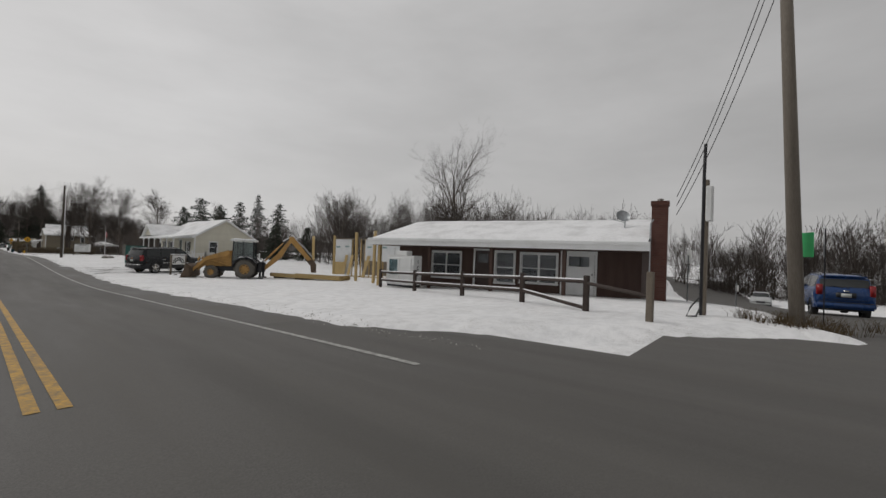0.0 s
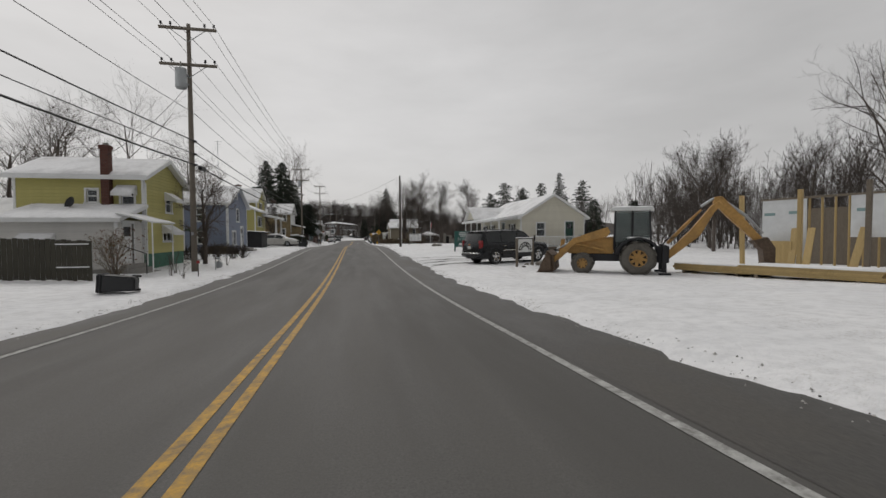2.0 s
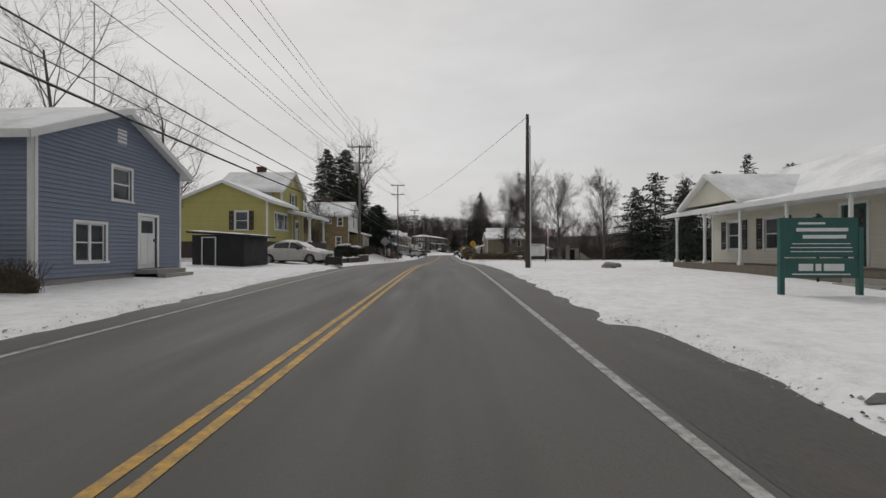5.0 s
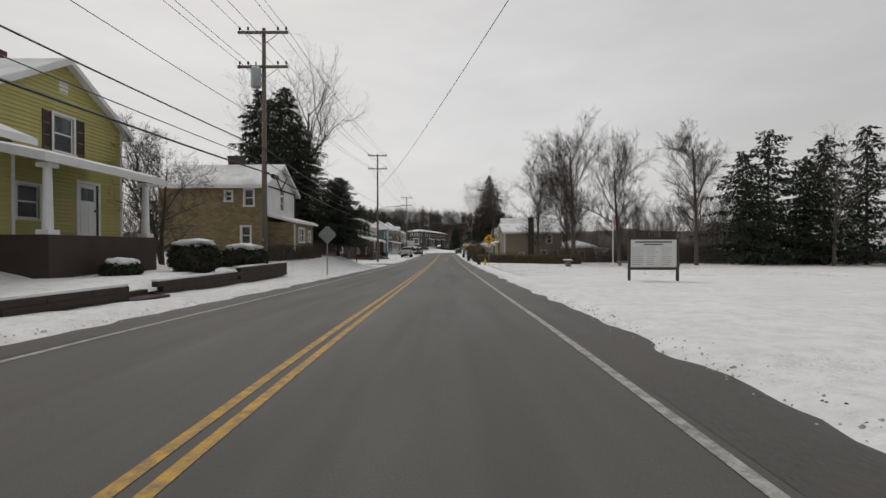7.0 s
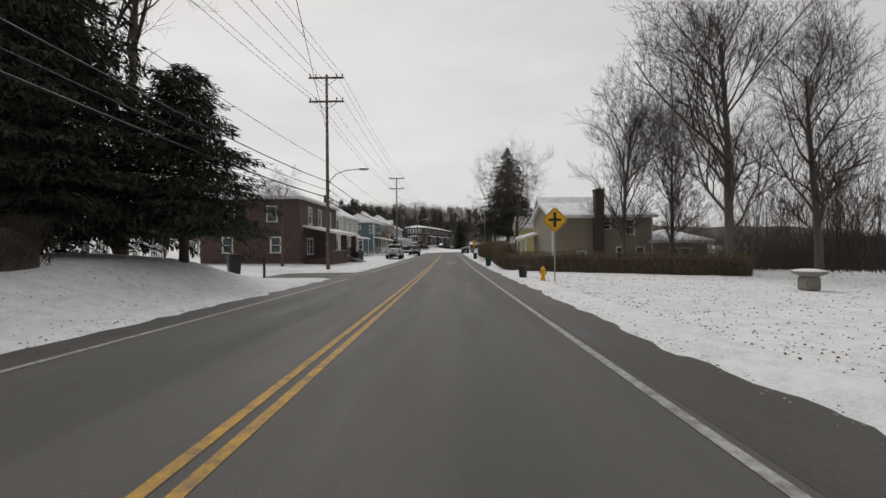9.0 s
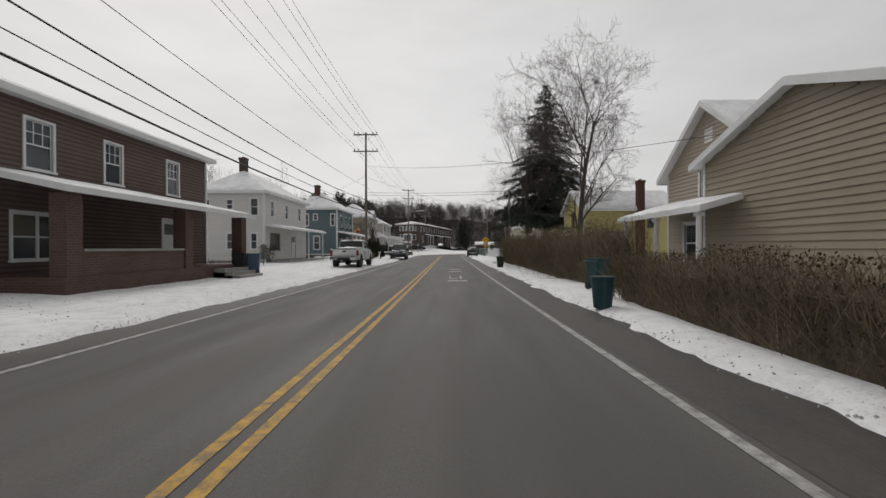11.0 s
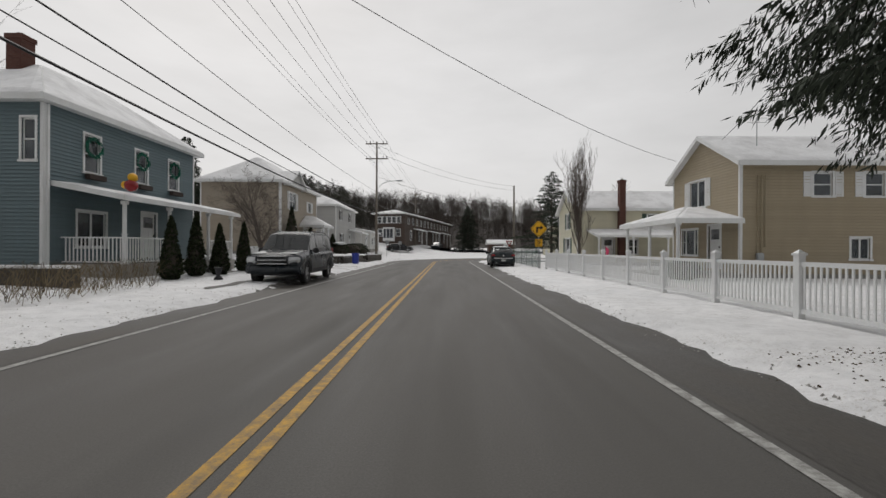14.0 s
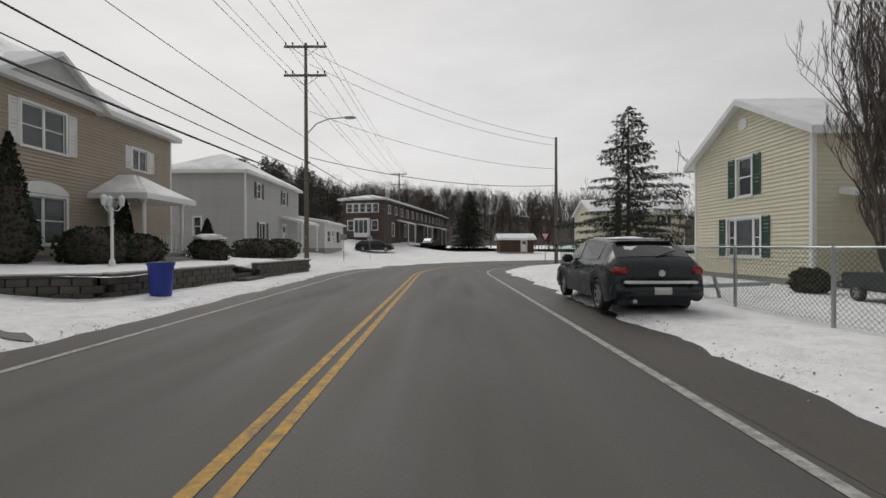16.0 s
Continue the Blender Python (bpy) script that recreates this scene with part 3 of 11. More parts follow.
def gable_roof(house, dims, h, rise, axis, oh=0.35, rake=0.3, snow=0.09, seed=1, snowy=(1, 1), edge=None):
    x0, x1, y0, y1 = dims
    rng = random.Random(seed)
    edge = edge or TRIM
    if axis == 'x':
        half = (y1 - y0) / 2
        drop = oh * rise / half
        ry = (y0 + y1) / 2
        planes = [[(x0 - rake, y0 - oh, h - drop), (x1 + rake, y0 - oh, h - drop), (x1 + rake, ry, h + rise), (x0 - rake, ry, h + rise)],
                  [(x1 + rake, y1 + oh, h - drop), (x0 - rake, y1 + oh, h - drop), (x0 - rake, ry, h + rise), (x1 + rake, ry, h + rise)]]
    else:
        half = (x1 - x0) / 2
        drop = oh * rise / half
        rx = (x0 + x1) / 2
        planes = [[(x0 - oh, y1 + rake, h - drop), (x0 - oh, y0 - rake, h - drop), (rx, y0 - rake, h + rise), (rx, y1 + rake, h + rise)],
                  [(x1 + oh, y0 - rake, h - drop), (x1 + oh, y1 + rake, h - drop), (rx, y1 + rake, h + rise), (rx, y0 - rake, h + rise)]]
    lift = 0.16
    for p, sn in zip(planes, snowy):
        p = [(a, b, c + lift) for a, b, c in p]
        r = part("roof", slab(bmesh.new(), p, 0.14), edge, house)
        if sn:
            part("snow_cover", snow_slab(bmesh.new(), p, snow, rng), SNOW_ROOF, r)
        # fascia along the eave and boards up the rakes
        bm = bmesh.new()
        e0, e1 = Vector(p[0]), Vector(p[1])
        out = (e0 - Vector(p[3]))
        out.z = 0
        out = out.normalized() * 0.03
        for a, b in ((e0, e1), (e1, Vector(p[2])), (Vector(p[3]), e0)):
            mid_out = out if (a, b) == (e0, e1) else ((a + b) / 2 - (e0 + e1 + Vector(p[2]) + Vector(p[3])) / 4)
            mo = Vector((mid_out.x, mid_out.y, 0))
            if (a, b) != (e0, e1):
                dd = (e1 - e0).normalized()
                mo = dd * (0.03 if mo.dot(dd) > 0 else -0.03)
            quads(bm, [a + Vector((0, 0, -0.2)), b + Vector((0, 0, -0.2)), b + mo + Vector((0, 0, -0.2)), a + mo + Vector((0, 0, -0.2)),
                       a + Vector((0, 0, 0.005)), b + Vector((0, 0, 0.005)), b + mo + Vector((0, 0, 0.005)), a + mo + Vector((0, 0, 0.005))], BOXF)
        bmesh.ops.recalc_face_normals(bm, faces=list(bm.faces))
        part("fascia", bm, edge, house)
    return planes


def hip_roof(house, dims, h, rise, oh=0.4, snow=0.09, seed=1, edge=None):
    x0, x1, y0, y1 = dims
    a, b, c, d = x0 - oh, x1 + oh, y0 - oh, y1 + oh
    rng = random.Random(seed)
    w = min(b - a, d - c) / 2
    z = h + 0.12
    if (d - c) >= (b - a):
        r0, r1 = ((a + b) / 2, c + w, z + rise), ((a + b) / 2, d - w, z + rise)
        pl = [[(a, c, z), (b, c, z), r0], [(b, c, z), (b, d, z), r1, r0], [(b, d, z), (a, d, z), r1], [(a, d, z), (a, c, z), r0, r1]]
    else:
        r0, r1 = (a + w, (c + d) / 2, z + rise), (b - w, (c + d) / 2, z + rise)
        pl = [[(a, c, z), (b, c, z), r1, r0], [(b, c, z), (b, d, z), r1], [(b, d, z), (a, d, z), r0, r1], [(a, d, z), (a, c, z), r0]]
    for p in pl:
        r = part("roof", slab(bmesh.new(), p, 0.1), edge or TRIM, house)
        part("snow_cover", snow_slab(bmesh.new(), p, snow, rng), SNOW_ROOF, r)
    part("fascia", boxes((a - 0.03, b + 0.03, c - 0.03, c, z - 0.2, z - 0.002), (a - 0.03, b + 0.03, d, d + 0.03, z - 0.2, z - 0.002),
                         (a - 0.03, a, c, d, z - 0.2, z - 0.002), (b, b + 0.03, c, d, z - 0.2, z - 0.002)), edge or TRIM, house)
    part("soffit", boxes((a, b, c, d, z - 0.19, z - 0.16)), edge or TRIM, house)


def chimney(house, x, y, z0, z1, w=0.55, d=0.55, material=None):
    bm = boxes((x - w / 2, x + w / 2, y - d / 2, y + d / 2, z0, z1 - 0.18))
    box(bm, x - w / 2 - 0.04, x + w / 2 + 0.04, y - d / 2 - 0.04, y + d / 2 + 0.04, z1 - 0.18, z1)
    ch = part("chimney", bm, material or CHIMBRICK, house, "red brick chimney")
    part("flue", tube(bmesh.new(), [(x, y, z1), (x, y, z1 + 0.12)], 0.12, 10), FOUND, ch)
    return ch


def downspout(house, x, y, z0, z1, material=None):
    part("downspout", boxes((x - 0.04, x + 0.04, y - 0.04, y + 0.04, z0, z1)), material or WHITE, house)


BAL = {}


def railing(parent, p0, p1, h, material=None, gap=0.13, low=0.1, posts=True):
    """Rail between two points: posts, rails, balusters."""
    material = material or WHITE
    p0, p1 = Vector(p0), Vector(p1)
    d = p1 - p0
    ln = Vector((d.x, d.y, 0)).length
    ang = math.atan2(d.y, d.x)
    m = Matrix.Translation(p0) @ Matrix.Rotation(ang, 4, 'Z')
    sl = d.z / ln
    bm = bmesh.new()
    for zc, hh, ww in ((h, 0.05, 0.05), (low, 0.045, 0.035)):
        quads(bm, [(0, -ww, zc - hh), (ln, -ww, zc - hh + d.z), (ln, ww, zc - hh + d.z), (0, ww, zc - hh), (0, -ww, zc), (ln, -ww, zc + d.z), (ln, ww, zc + d.z), (0, ww, zc)], BOXF)
    r = part("railing", bm, material, parent)
    r.matrix_basis = m
    key = (round(h, 2), round(low, 2), material.name)
    if key not in BAL:
        BAL[key] = mesh_of("baluster", boxes((-0.017, 0.017, -0.017, 0.017, low - 0.01, h - 0.03)), material)
    n = max(1, int(ln / gap))
    for i in range(1, n):
        u = ln * i / n
        piece("baluster", BAL[key], r, Matrix.Translation((u, 0, sl * u)))
    if posts:
        for u in (0.0, ln):
            part("post", boxes((u - 0.055, u + 0.055, -0.055, 0.055, sl * u, sl * u + h + 0.08), (u - 0.075, u + 0.075, -0.075, 0.075, sl * u + h + 0.08, sl * u + h + 0.11)), material, r)
    return r


def porch_roof(house, corners_low, corners_high, h_low, h_high, seed=5, thick=0.16, edge=None):
    """Lean-to roof: two outer points at h_low, two inner points at h_high."""
    (ax, ay), (bx, by) = corners_low
    (cx, cy), (dx, dy) = corners_high
    p = [(ax, ay, h_low), (bx, by, h_low), (cx, cy, h_high), (dx, dy, h_high)]
    r = part("porch_roof", slab(bmesh.new(), p, thick), edge or WHITE, house)
    part("snow_cover", snow_slab(bmesh.new(), p, 0.08, random.Random(seed)), SNOW_ROOF, r)
    return r


def column(house, x, y, z0, z1, w=0.14, material=None, tapered=False):
    bm = boxes((x - w * 0.75, x + w * 0.75, y - w * 0.75, y + w * 0.75, z0, z0 + 0.14), (x - w * 0.72, x + w * 0.72, y - w * 0.72, y + w * 0.72, z1 - 0.12, z1))
    tube(bm, [(x, y, z0 + 0.14), (x, y, z0 + 0.16), (x, y, z1 - 0.13), (x, y, z1 - 0.12)], [w * 0.6, w * 0.56, w * (0.42 if tapered else 0.54), w * 0.55], 12)
    part("column", bm, material or WHITE, house)


def simple_house(name, label, x0, x1, y0, y1, zb, h, material, roof, rise, axis='x', walls="SE", wins=(), course=0.2, found=0.35, siding=True,
                 pieces=True, oh=0.35, seed=1, group="houses along the road", wall_z0=None, dims_only=False, found_mat=None, edge=None):
    """House with four walls round its own base; x and y are in the world. wins: (side, u0, u1, z0, z1, options)."""
    cx, cy = (x0 + x1) / 2, (y0 + y1) / 2
    hs = thing(name, pose(cx, cy, zb), label, "house", group)
    d = (x0 - cx, x1 - cx, y0 - cy, y1 - cy)
    for s in "SENW":
        ops = [(w[1], w[2], w[3], w[4]) for w in wins if w[0] == s]
        ga = rise if (roof == 'gable' and ((axis == 'x' and s in "EW") or (axis == 'y' and s in "SN"))) else 0.0
        build_wall(hs, s, d, h, material, ops, ga, course, siding and s in walls, found, pieces)
    part("foundation", boxes((d[0] + 0.02, d[1] - 0.02, d[2] + 0.02, d[3] - 0.02, -0.9, found)), found_mat or FOUND, hs)
    # floor and added solid box, coloured near-black as the gloom behind the panes
    part("floor_slab", boxes((d[0] + 0.15, d[1] - 0.15, d[2] + 0.15, d[3] - 0.15, found, found + 0.1)), INSIDESHADE, hs)
    part("inner_wall", boxes((d[0] + 0.9, d[1] - 0.9, d[2] + 0.9, d[3] - 0.9, found + 0.1, h - 0.05)), INSIDESHADE, hs)
    for w in wins:
        opt = dict(w[5]) if len(w) > 5 else {}
        if opt.pop("door", None):
            entry_door(hs, w[0], d, w[1], w[2], w[3], w[4], opt.get("colour", WHITE))
        else:
            window(hs, w[0], d, w[1], w[2], w[3], w[4], **opt)
    if roof == 'gable':
        gable_roof(hs, d, h, rise, axis, oh, seed=seed, edge=edge)
    elif roof == 'hip':
        hip_roof(hs, d, h, rise, oh, seed=seed, edge=edge)
    return hs, d


# ---------- ground, road, markings ----------
def road_edge(x, y):
    """Signed distance past the edge of the asphalt: negative on the road."""
    best = 99.0
    if y < 179:
        right = 5.0 if y < 30 else 4.7
        flare = 6.0 * smooth(-9, -19, y) ** 1.5
        best = min(best, max(x - right - flare, -4.45 - flare - x))
    # bend to the right round (18, 178)
    if x < 18 and y >= 175:
        r = math.hypot(x - 18, y - 178)
        best = min(best, max(abs(r - 18) - 4.6, 178 - y - 3))
    if x >= 16:
        best = min(best, max(abs(y - 196) - 4.6, 16 - x))
    # side street on the left
    if x < -3:
        best = min(best, abs(y - 95.5 - (x + 4) * 0.1) - 3.2)
    # crossing at the start: the road the car comes from and the arm on the right
    return min(best, abs(y - cross_y(x)) - 4.4)


def cross_y(x):
    """Centre of the crossing road at the start."""
    return -23.8 + 0.08 * min(x, 11) + 0.32 * max(0, x - 11)


def fall(x, y):
    """The land drops away to the east along the crossing road."""
    return -2.6 * smooth(10, 60, x) * (1 - smooth(-14, 4, y))


def climb(x, y):
    """The rise behind the bend, up to the terrace."""
    return smooth(200, 236, y) * (0.7 + 2.3 * (1 - smooth(-10, 4, x))) * (1 - smooth(14, 30, x))


def bank(x, y):
    """Height of the land above the road's own level."""
    h = 0.0
    left = smooth(-7.0, -12.0, x)
    h += left * (0.15 + 0.9 * smooth(50, 62, y) * (1 - 0.85 * smooth(63, 68, y)) * (1 - smooth(96, 104, y)) + 0.55 * smooth(160, 168, y))
    h += smooth(-5.2, -9.0, x) * 0.95 * smooth(66, 72, y) * (1 - smooth(86, 91, y))
    h += climb(x, y)
    h += smooth(60, 160, abs(x)) * 3.0 * (1.0 if x < 0 else -0.6)
    return h


def land(x, y):
    """Height of the snow or earth at a place."""
    e = road_edge(x, y)
    n = noise.noise(Vector((x * 0.9, y * 0.9, 3.1)))
    n2 = noise.noise(Vector((x * 3.1, y * 3.1, 7.7)))
    z = ground_base(y) + bank(x, y) + fall(x, y)
    e2 = e + 0.28 * n + 0.14 * n2
    rise = 0.115 * smooth(-0.1, 0.45, e2) + 0.05 * smooth(0.5, 2.5, e2)
    if e2 < 0.0:
        rise = -0.09 * smooth(0.0, -0.25, e2)
    z += rise + (0.035 * n + 0.012 * n2) * smooth(0.2, 1.2, e)
    return z


def axis_steps(stops):
    out = []
    for (a, b, st) in stops:
        n = max(1, round((b - a) / st))
        out += [a + (b - a) * i / n for i in range(n)]
    out.append(stops[-1][1])
    return out


XS = axis_steps([(-1500, -300, 200), (-300, -80, 40), (-80, -24, 3.5), (-24, -10, 0.9), (-10, -6.5, 0.4), (-6.5, -3.9, 0.16), (-3.9, 4.1, 2.0),
                 (4.1, 7.0, 0.16), (7.0, 12, 0.4), (12, 26, 0.9), (26, 40, 1.5), (40, 92, 2.5), (92, 300, 40), (300, 1500, 200)])
YS = axis_steps([(-900, -60, 120), (-60, -32, 3), (-32, 205, 0.38), (205, 260, 1.5), (260, 400, 10), (400, 2400, 250)])
gv, gf = [], []
nx = len(XS)
for yy in YS:
    for xx in XS:
        gv.append((xx, yy, land(xx, yy)))
for j in range(len(YS) - 1):
    for i in range(nx - 1):
        k = j * nx + i
        gf.append((k, k + 1, k + 1 + nx, k + nx))
gme = bpy.data.meshes.new("ground")
gme.from_pydata(gv, [], gf)
gme.materials.append(SNOW)
for p_ in gme.polygons:
    p_.use_smooth = True
tagged(new("ground", gme), "snow-covered ground and verges with dirty patches by the road", "ground", kind="structure")


def strip(name, pts_l, pts_r, material, label, cat, lift=0.0, kind="structure"):
    bm = bmesh.new()
    a = [bm.verts.new((p[0], p[1], p[2] + lift)) for p in pts_l]
    b = [bm.verts.new((p[0], p[1], p[2] + lift)) for p in pts_r]
    for i in range(len(a) - 1):
        bm.faces.new((a[i], b[i], b[i + 1], a[i + 1]))
    bmesh.ops.recalc_face_normals(bm, faces=list(bm.faces))
    for f in bm.faces:
        if f.normal.z < 0:
            f.normal_flip()
    return tagged(part(name, bm, material), label, cat, kind=kind)


def on_road(x, y):
    return (x, y, ground_base(y) + fall(x, y) + climb(x, y))


def centre(s):
    """Centre line of the main road by length: straight, then the bend to the right."""
    if s < 178:
        return Vector((0, s)), Vector((1, 0))
    a = (s - 178) / 18.0
    if a < math.pi / 2:
        return Vector((18 - 18 * math.cos(a), 178 + 18 * math.sin(a))), Vector((math.cos(a), -math.sin(a)))
    return Vector((18 + (s - 178 - 18 * math.pi / 2), 196)), Vector((0, -1))


def lane_line(off, w, s0, s1, step=1.0):
    l, r = [], []
    n = int((s1 - s0) / step)
    for i in range(n + 1):
        c, d = centre(s0 + (s1 - s0) * i / n)
        for lst, o in ((l, off - w / 2), (r, off + w / 2)):
            q = c + d * o
            lst.append(on_road(q.x, q.y))
    return l, r


strip("road", *lane_line(0.25, 12.0, -32, 260), ASPHALT, "worn grey asphalt two-lane road, damp and salted", "road")
CX = [-80, -40, -20] + list(range(-12, 90, 2))
strip("road", [on_road(x_, cross_y(x_) - 5.2) for x_ in CX], [on_road(x_, cross_y(x_) + (7.5 if abs(x_) < 12 else 5.2)) for x_ in CX], ASPHALT, "asphalt crossing road at the junction", "road", -0.006)
strip("road", [on_road(-60, 86.0), on_road(-4, 90.5)], [on_road(-60, 93.6), on_road(-4, 100.5)], ASPHALT, "asphalt side street between snowy verges", "road", -0.006)
strip("road_shoulder", *lane_line(4.55, 1.7, -9, 215), SHOULDER, "dark damp shoulder beside the edge line", "road", 0.003)
strip("road_shoulder", *lane_line(-4.3, 1.2, -9, 186), SHOULDER, "dark damp shoulder beside the edge line", "road", 0.003)
for o in (-0.11, 0.11):
    strip("road_line", *lane_line(o, 0.11, -13, 225, 2.0), LINEY, "worn yellow double centre line", "road marking", 0.006)
strip("road_line", *lane_line(3.55, 0.115, -14, 215), LINEW, "worn white edge line", "road marking", 0.006)
strip("road_line", *lane_line(-3.55, 0.115, -14, 92), LINEW, "worn white edge line", "road marking", 0.006)
strip("road_line", *lane_line(-3.55, 0.115, 99, 186), LINEW, "worn white edge line", "road marking", 0.006)


# ---------- the houses on the left ----------
def up(x, y):
    return ground_base(y) + bank(x, y)


DH = dict(kind="dh")
# yellow house with green base
zb = up(-9, 22) + 0.05
yh1, d = simple_house("yellow_house", "two-storey yellow sided house with green base and white awnings", -14.2, -8.9, 20.2, 25.0, zb, 4.6, YELLOW1, 'gable', 1.05, 'x',
                      wins=[('E', 2.4, 3.15, 3.0, 3.95, dict(awning=1, curtain=0.4)), ('E', 2.0, 3.1, 1.45, 2.2, dict(awning=1, kind="slide", curtain=0.3)),
                            ('S', 4.35, 4.9, 3.25, 4.05, dict(awning=1)), ('S', 2.9, 3.35, 3.35, 3.95, {})],
                      course=0.16, found=0.85, found_mat=GREENB)
chimney(yh1, d[0] + 3.85, d[2] - 0.19, 0.3, 6.0, 0.34, 0.36)
downspout(yh1, d[1] + 0.06, d[2] + 0.05, 0.3, 4.3)
# low wing behind it
yw, dw = simple_house("yellow_cottage", "low yellow sided cottage with white awnings behind a fence", -20.2, -14.4, 21.4, 25.6, zb, 2.5, YELLOW1, 'gable', 1.1, 'x',
                      wins=[('S', 3.2, 4.0, 1.1, 1.8, dict(awning=1)), ('S', 4.7, 5.3, 1.1, 1.8, dict(awning=1)), ('S', 1.2, 2.0, 1.1, 1.9, {})], course=0.16)
# its white enclosed entry, with awning and steps
px0, px1, py0, py1 = d[0] + 0.9, d[1] - 0.1, d[2] - 2.3, d[2]
for side_, ops in (('S', [(0.9, 1.9, 1.3, 1.75)]), ('E', [(0.5, 1.4, 0.5, 2.3)]), ('W', [])):
    build_wall(yh1, side_, (px0, px1, py0, py1), 2.45, VINYL_W, ops, 0.0, 0.12, True, 0.3)
window(yh1, 'S', (px0, px1, py0, py1), 0.9, 1.9, 1.3, 1.75, kind="slide", awning=1)
entry_door(yh1, 'E', (px0, px1, py0, py1), 0.5, 1.4, 0.5, 2.3, WHITE)
porch_roof(yh1, ((px0 - 0.25, py0 - 0.3), (px1 + 0.3, py0 - 0.3)), ((px1 + 0.3, py1), (px0 - 0.25, py1)), 2.5, 3.25)
part("foundation", boxes((px0 + 0.02, px1 - 0.02, py0 + 0.02, py1, -0.9, 0.3)), FOUND, yh1)
aw = part("door_awning", slab(bmesh.new(), [(px1 + 0.02, py0 - 0.1, 2.75), (px1 + 1.5, py0 - 0.1, 2.35), (px1 + 1.5, py1 - 0.1, 2.35), (px1 + 0.02, py1 - 0.1, 2.75)], 0.05), WHITE, yh1, "white ribbed metal door awning")
part("snow_cover", snow_slab(bmesh.new(), [(px1 + 0.05, py0 - 0.1, 2.75), (px1 + 1.5, py0 - 0.1, 2.35), (px1 + 1.5, py1 - 0.1, 2.35), (px1 + 0.05, py1 - 0.1, 2.75)], 0.05, random.Random(8), n=8), SNOW_ROOF, aw)
for yy in (py0, py1 - 0.2):
    part("post", tube(bmesh.new(), [(px1 + 1.4, yy, -0.3), (px1 + 1.4, yy, 2.35)], 0.03, 8), WHITE, yh1)
for k in range(3):
    part("step", boxes((px1 + 0.02 + 0.3 * k, px1 + 0.3 + 0.3 * k, py0 + 0.2, py1 - 0.3, -0.5, 0.45 - 0.18 * k)), FOUND, yh1)
part("handrail", tube(bmesh.new(), [(px1 + 1.1, py0 + 0.1, 0.0), (px1 + 1.1, py0 + 0.1, 0.95), (px1 + 0.1, py0 + 0.1, 1.35)], 0.02, 6), DKMETAL, yh1)
dish = part("satellite_dish", bmesh.new(), DKMETAL, yh1)
bm = bmesh.new()
bmesh.ops.create_uvsphere(bm, u_segments=16, v_segments=10, radius=0.35)
bmesh.ops.delete(bm, geom=[v for v in bm.verts if v.co.z > -0.2], context='VERTS')
bm.transform(pose(d[0] + 2.6, d[2] - 1.1, 3.35, 70, 0, -30))
tube(bm, [(d[0] + 2.6, d[2] - 0.7, 2.9), (d[0] + 2.6, d[2] - 0.9, 3.2)], 0.03, 6)
bm.to_mesh(dish.data)
bm.free()

# blue house
zb = up(-9, 37)
bl1, d = simple_house("blue_house", "two-storey pale blue sided house with white windows", -15.4, -8.95, 34.1, 40.3, zb, 4.15, BLUE1, 'gable', 1.5, 'x',
                      wins=[('E', 2.7, 3.5, 2.75, 3.8, dict(curtain=0.5)), ('E', 1.3, 2.4, 0.75, 1.9, dict(kind="twin")), ('E', 3.9, 4.8, 0.45, 2.3, dict(door=1, colour=WHITE)),
                            ('S', 4.2, 4.8, 2.7, 3.7, {}), ('S', 2.2, 2.7, 3.15, 3.65, dict(kind="slide")), ('S', 4.2, 4.8, 0.9, 1.9, {})], course=0.13, found=0.3)
downspout(bl1, d[1] + 0.05, d[2] + 0.06, 0.0, 4.1)
part("vent", boxes((d[1] + 0.0, d[1] + 0.03, -0.2, 0.2, 4.6, 5.1)), WHITE, bl1)
for k in range(3):
    part("step", boxes((d[1] + 0.02, d[1] + 1.4 - 0.3 * k, 0.6, 2.2, -0.4, 0.12 + 0.15 * k)), FOUND, bl1)
am = thing("aerial_mast", pose(-10.7, 38.2, up(-9, 37)), "tall thin television aerial mast above a blue house", "aerial")
part("mast", tube(bmesh.new(), [(0, 0, 5.3), (0, 0, 9.9)], 0.022, 6), METAL, am)
for z_, w_ in ((9.85, 0.35), (9.6, 0.25), (9.35, 0.3)):
    part("rod", tube(bmesh.new(), [(-w_, 0, z_), (w_, 0, z_)], 0.012, 5), METAL, am)
zb = up(-15, 38)
an, d = simple_house("rear_annex", "low blue-grey annex with snowy roof behind the blue house", -19.0, -15.3, 36.2, 40.0, zb, 2.0, BLUE1, 'gable', 0.8, 'x', course=0.13, walls="S")

# second yellow house: main block, garage wing, porch
zb = up(-14, 61) - 0.3
yh2, d = simple_house("yellow_porch_house", "yellow sided house with brown shutters, white porch and garage wing", -17.4, -12.0, 58.9, 64.3, zb, 5.6, YELLOW1, 'gable', 1.8, 'x',
                      wins=[('E', 2.3, 3.1, 4.2, 5.6 - 0.12, dict(shutters=DKBROWN)), ('E', 1.0, 1.75, 1.75, 2.85, dict(shutters=DKBROWN)), ('E', 3.3, 4.2, 1.2, 3.2, dict(door=1)),
                            ('S', 3.7, 4.5, 4.7, 5.25, dict(kind="slide"))], course=0.14, found=1.0, found_mat=DKBROWN)
part("vent", boxes((d[1], d[1] + 0.03, -0.18, 0.18, 6.3, 6.7)), WHITE, yh2)
chimney(yh2, d[0] + 2.5, 0.2, 5.5, 8.05, 0.6, 0.6)
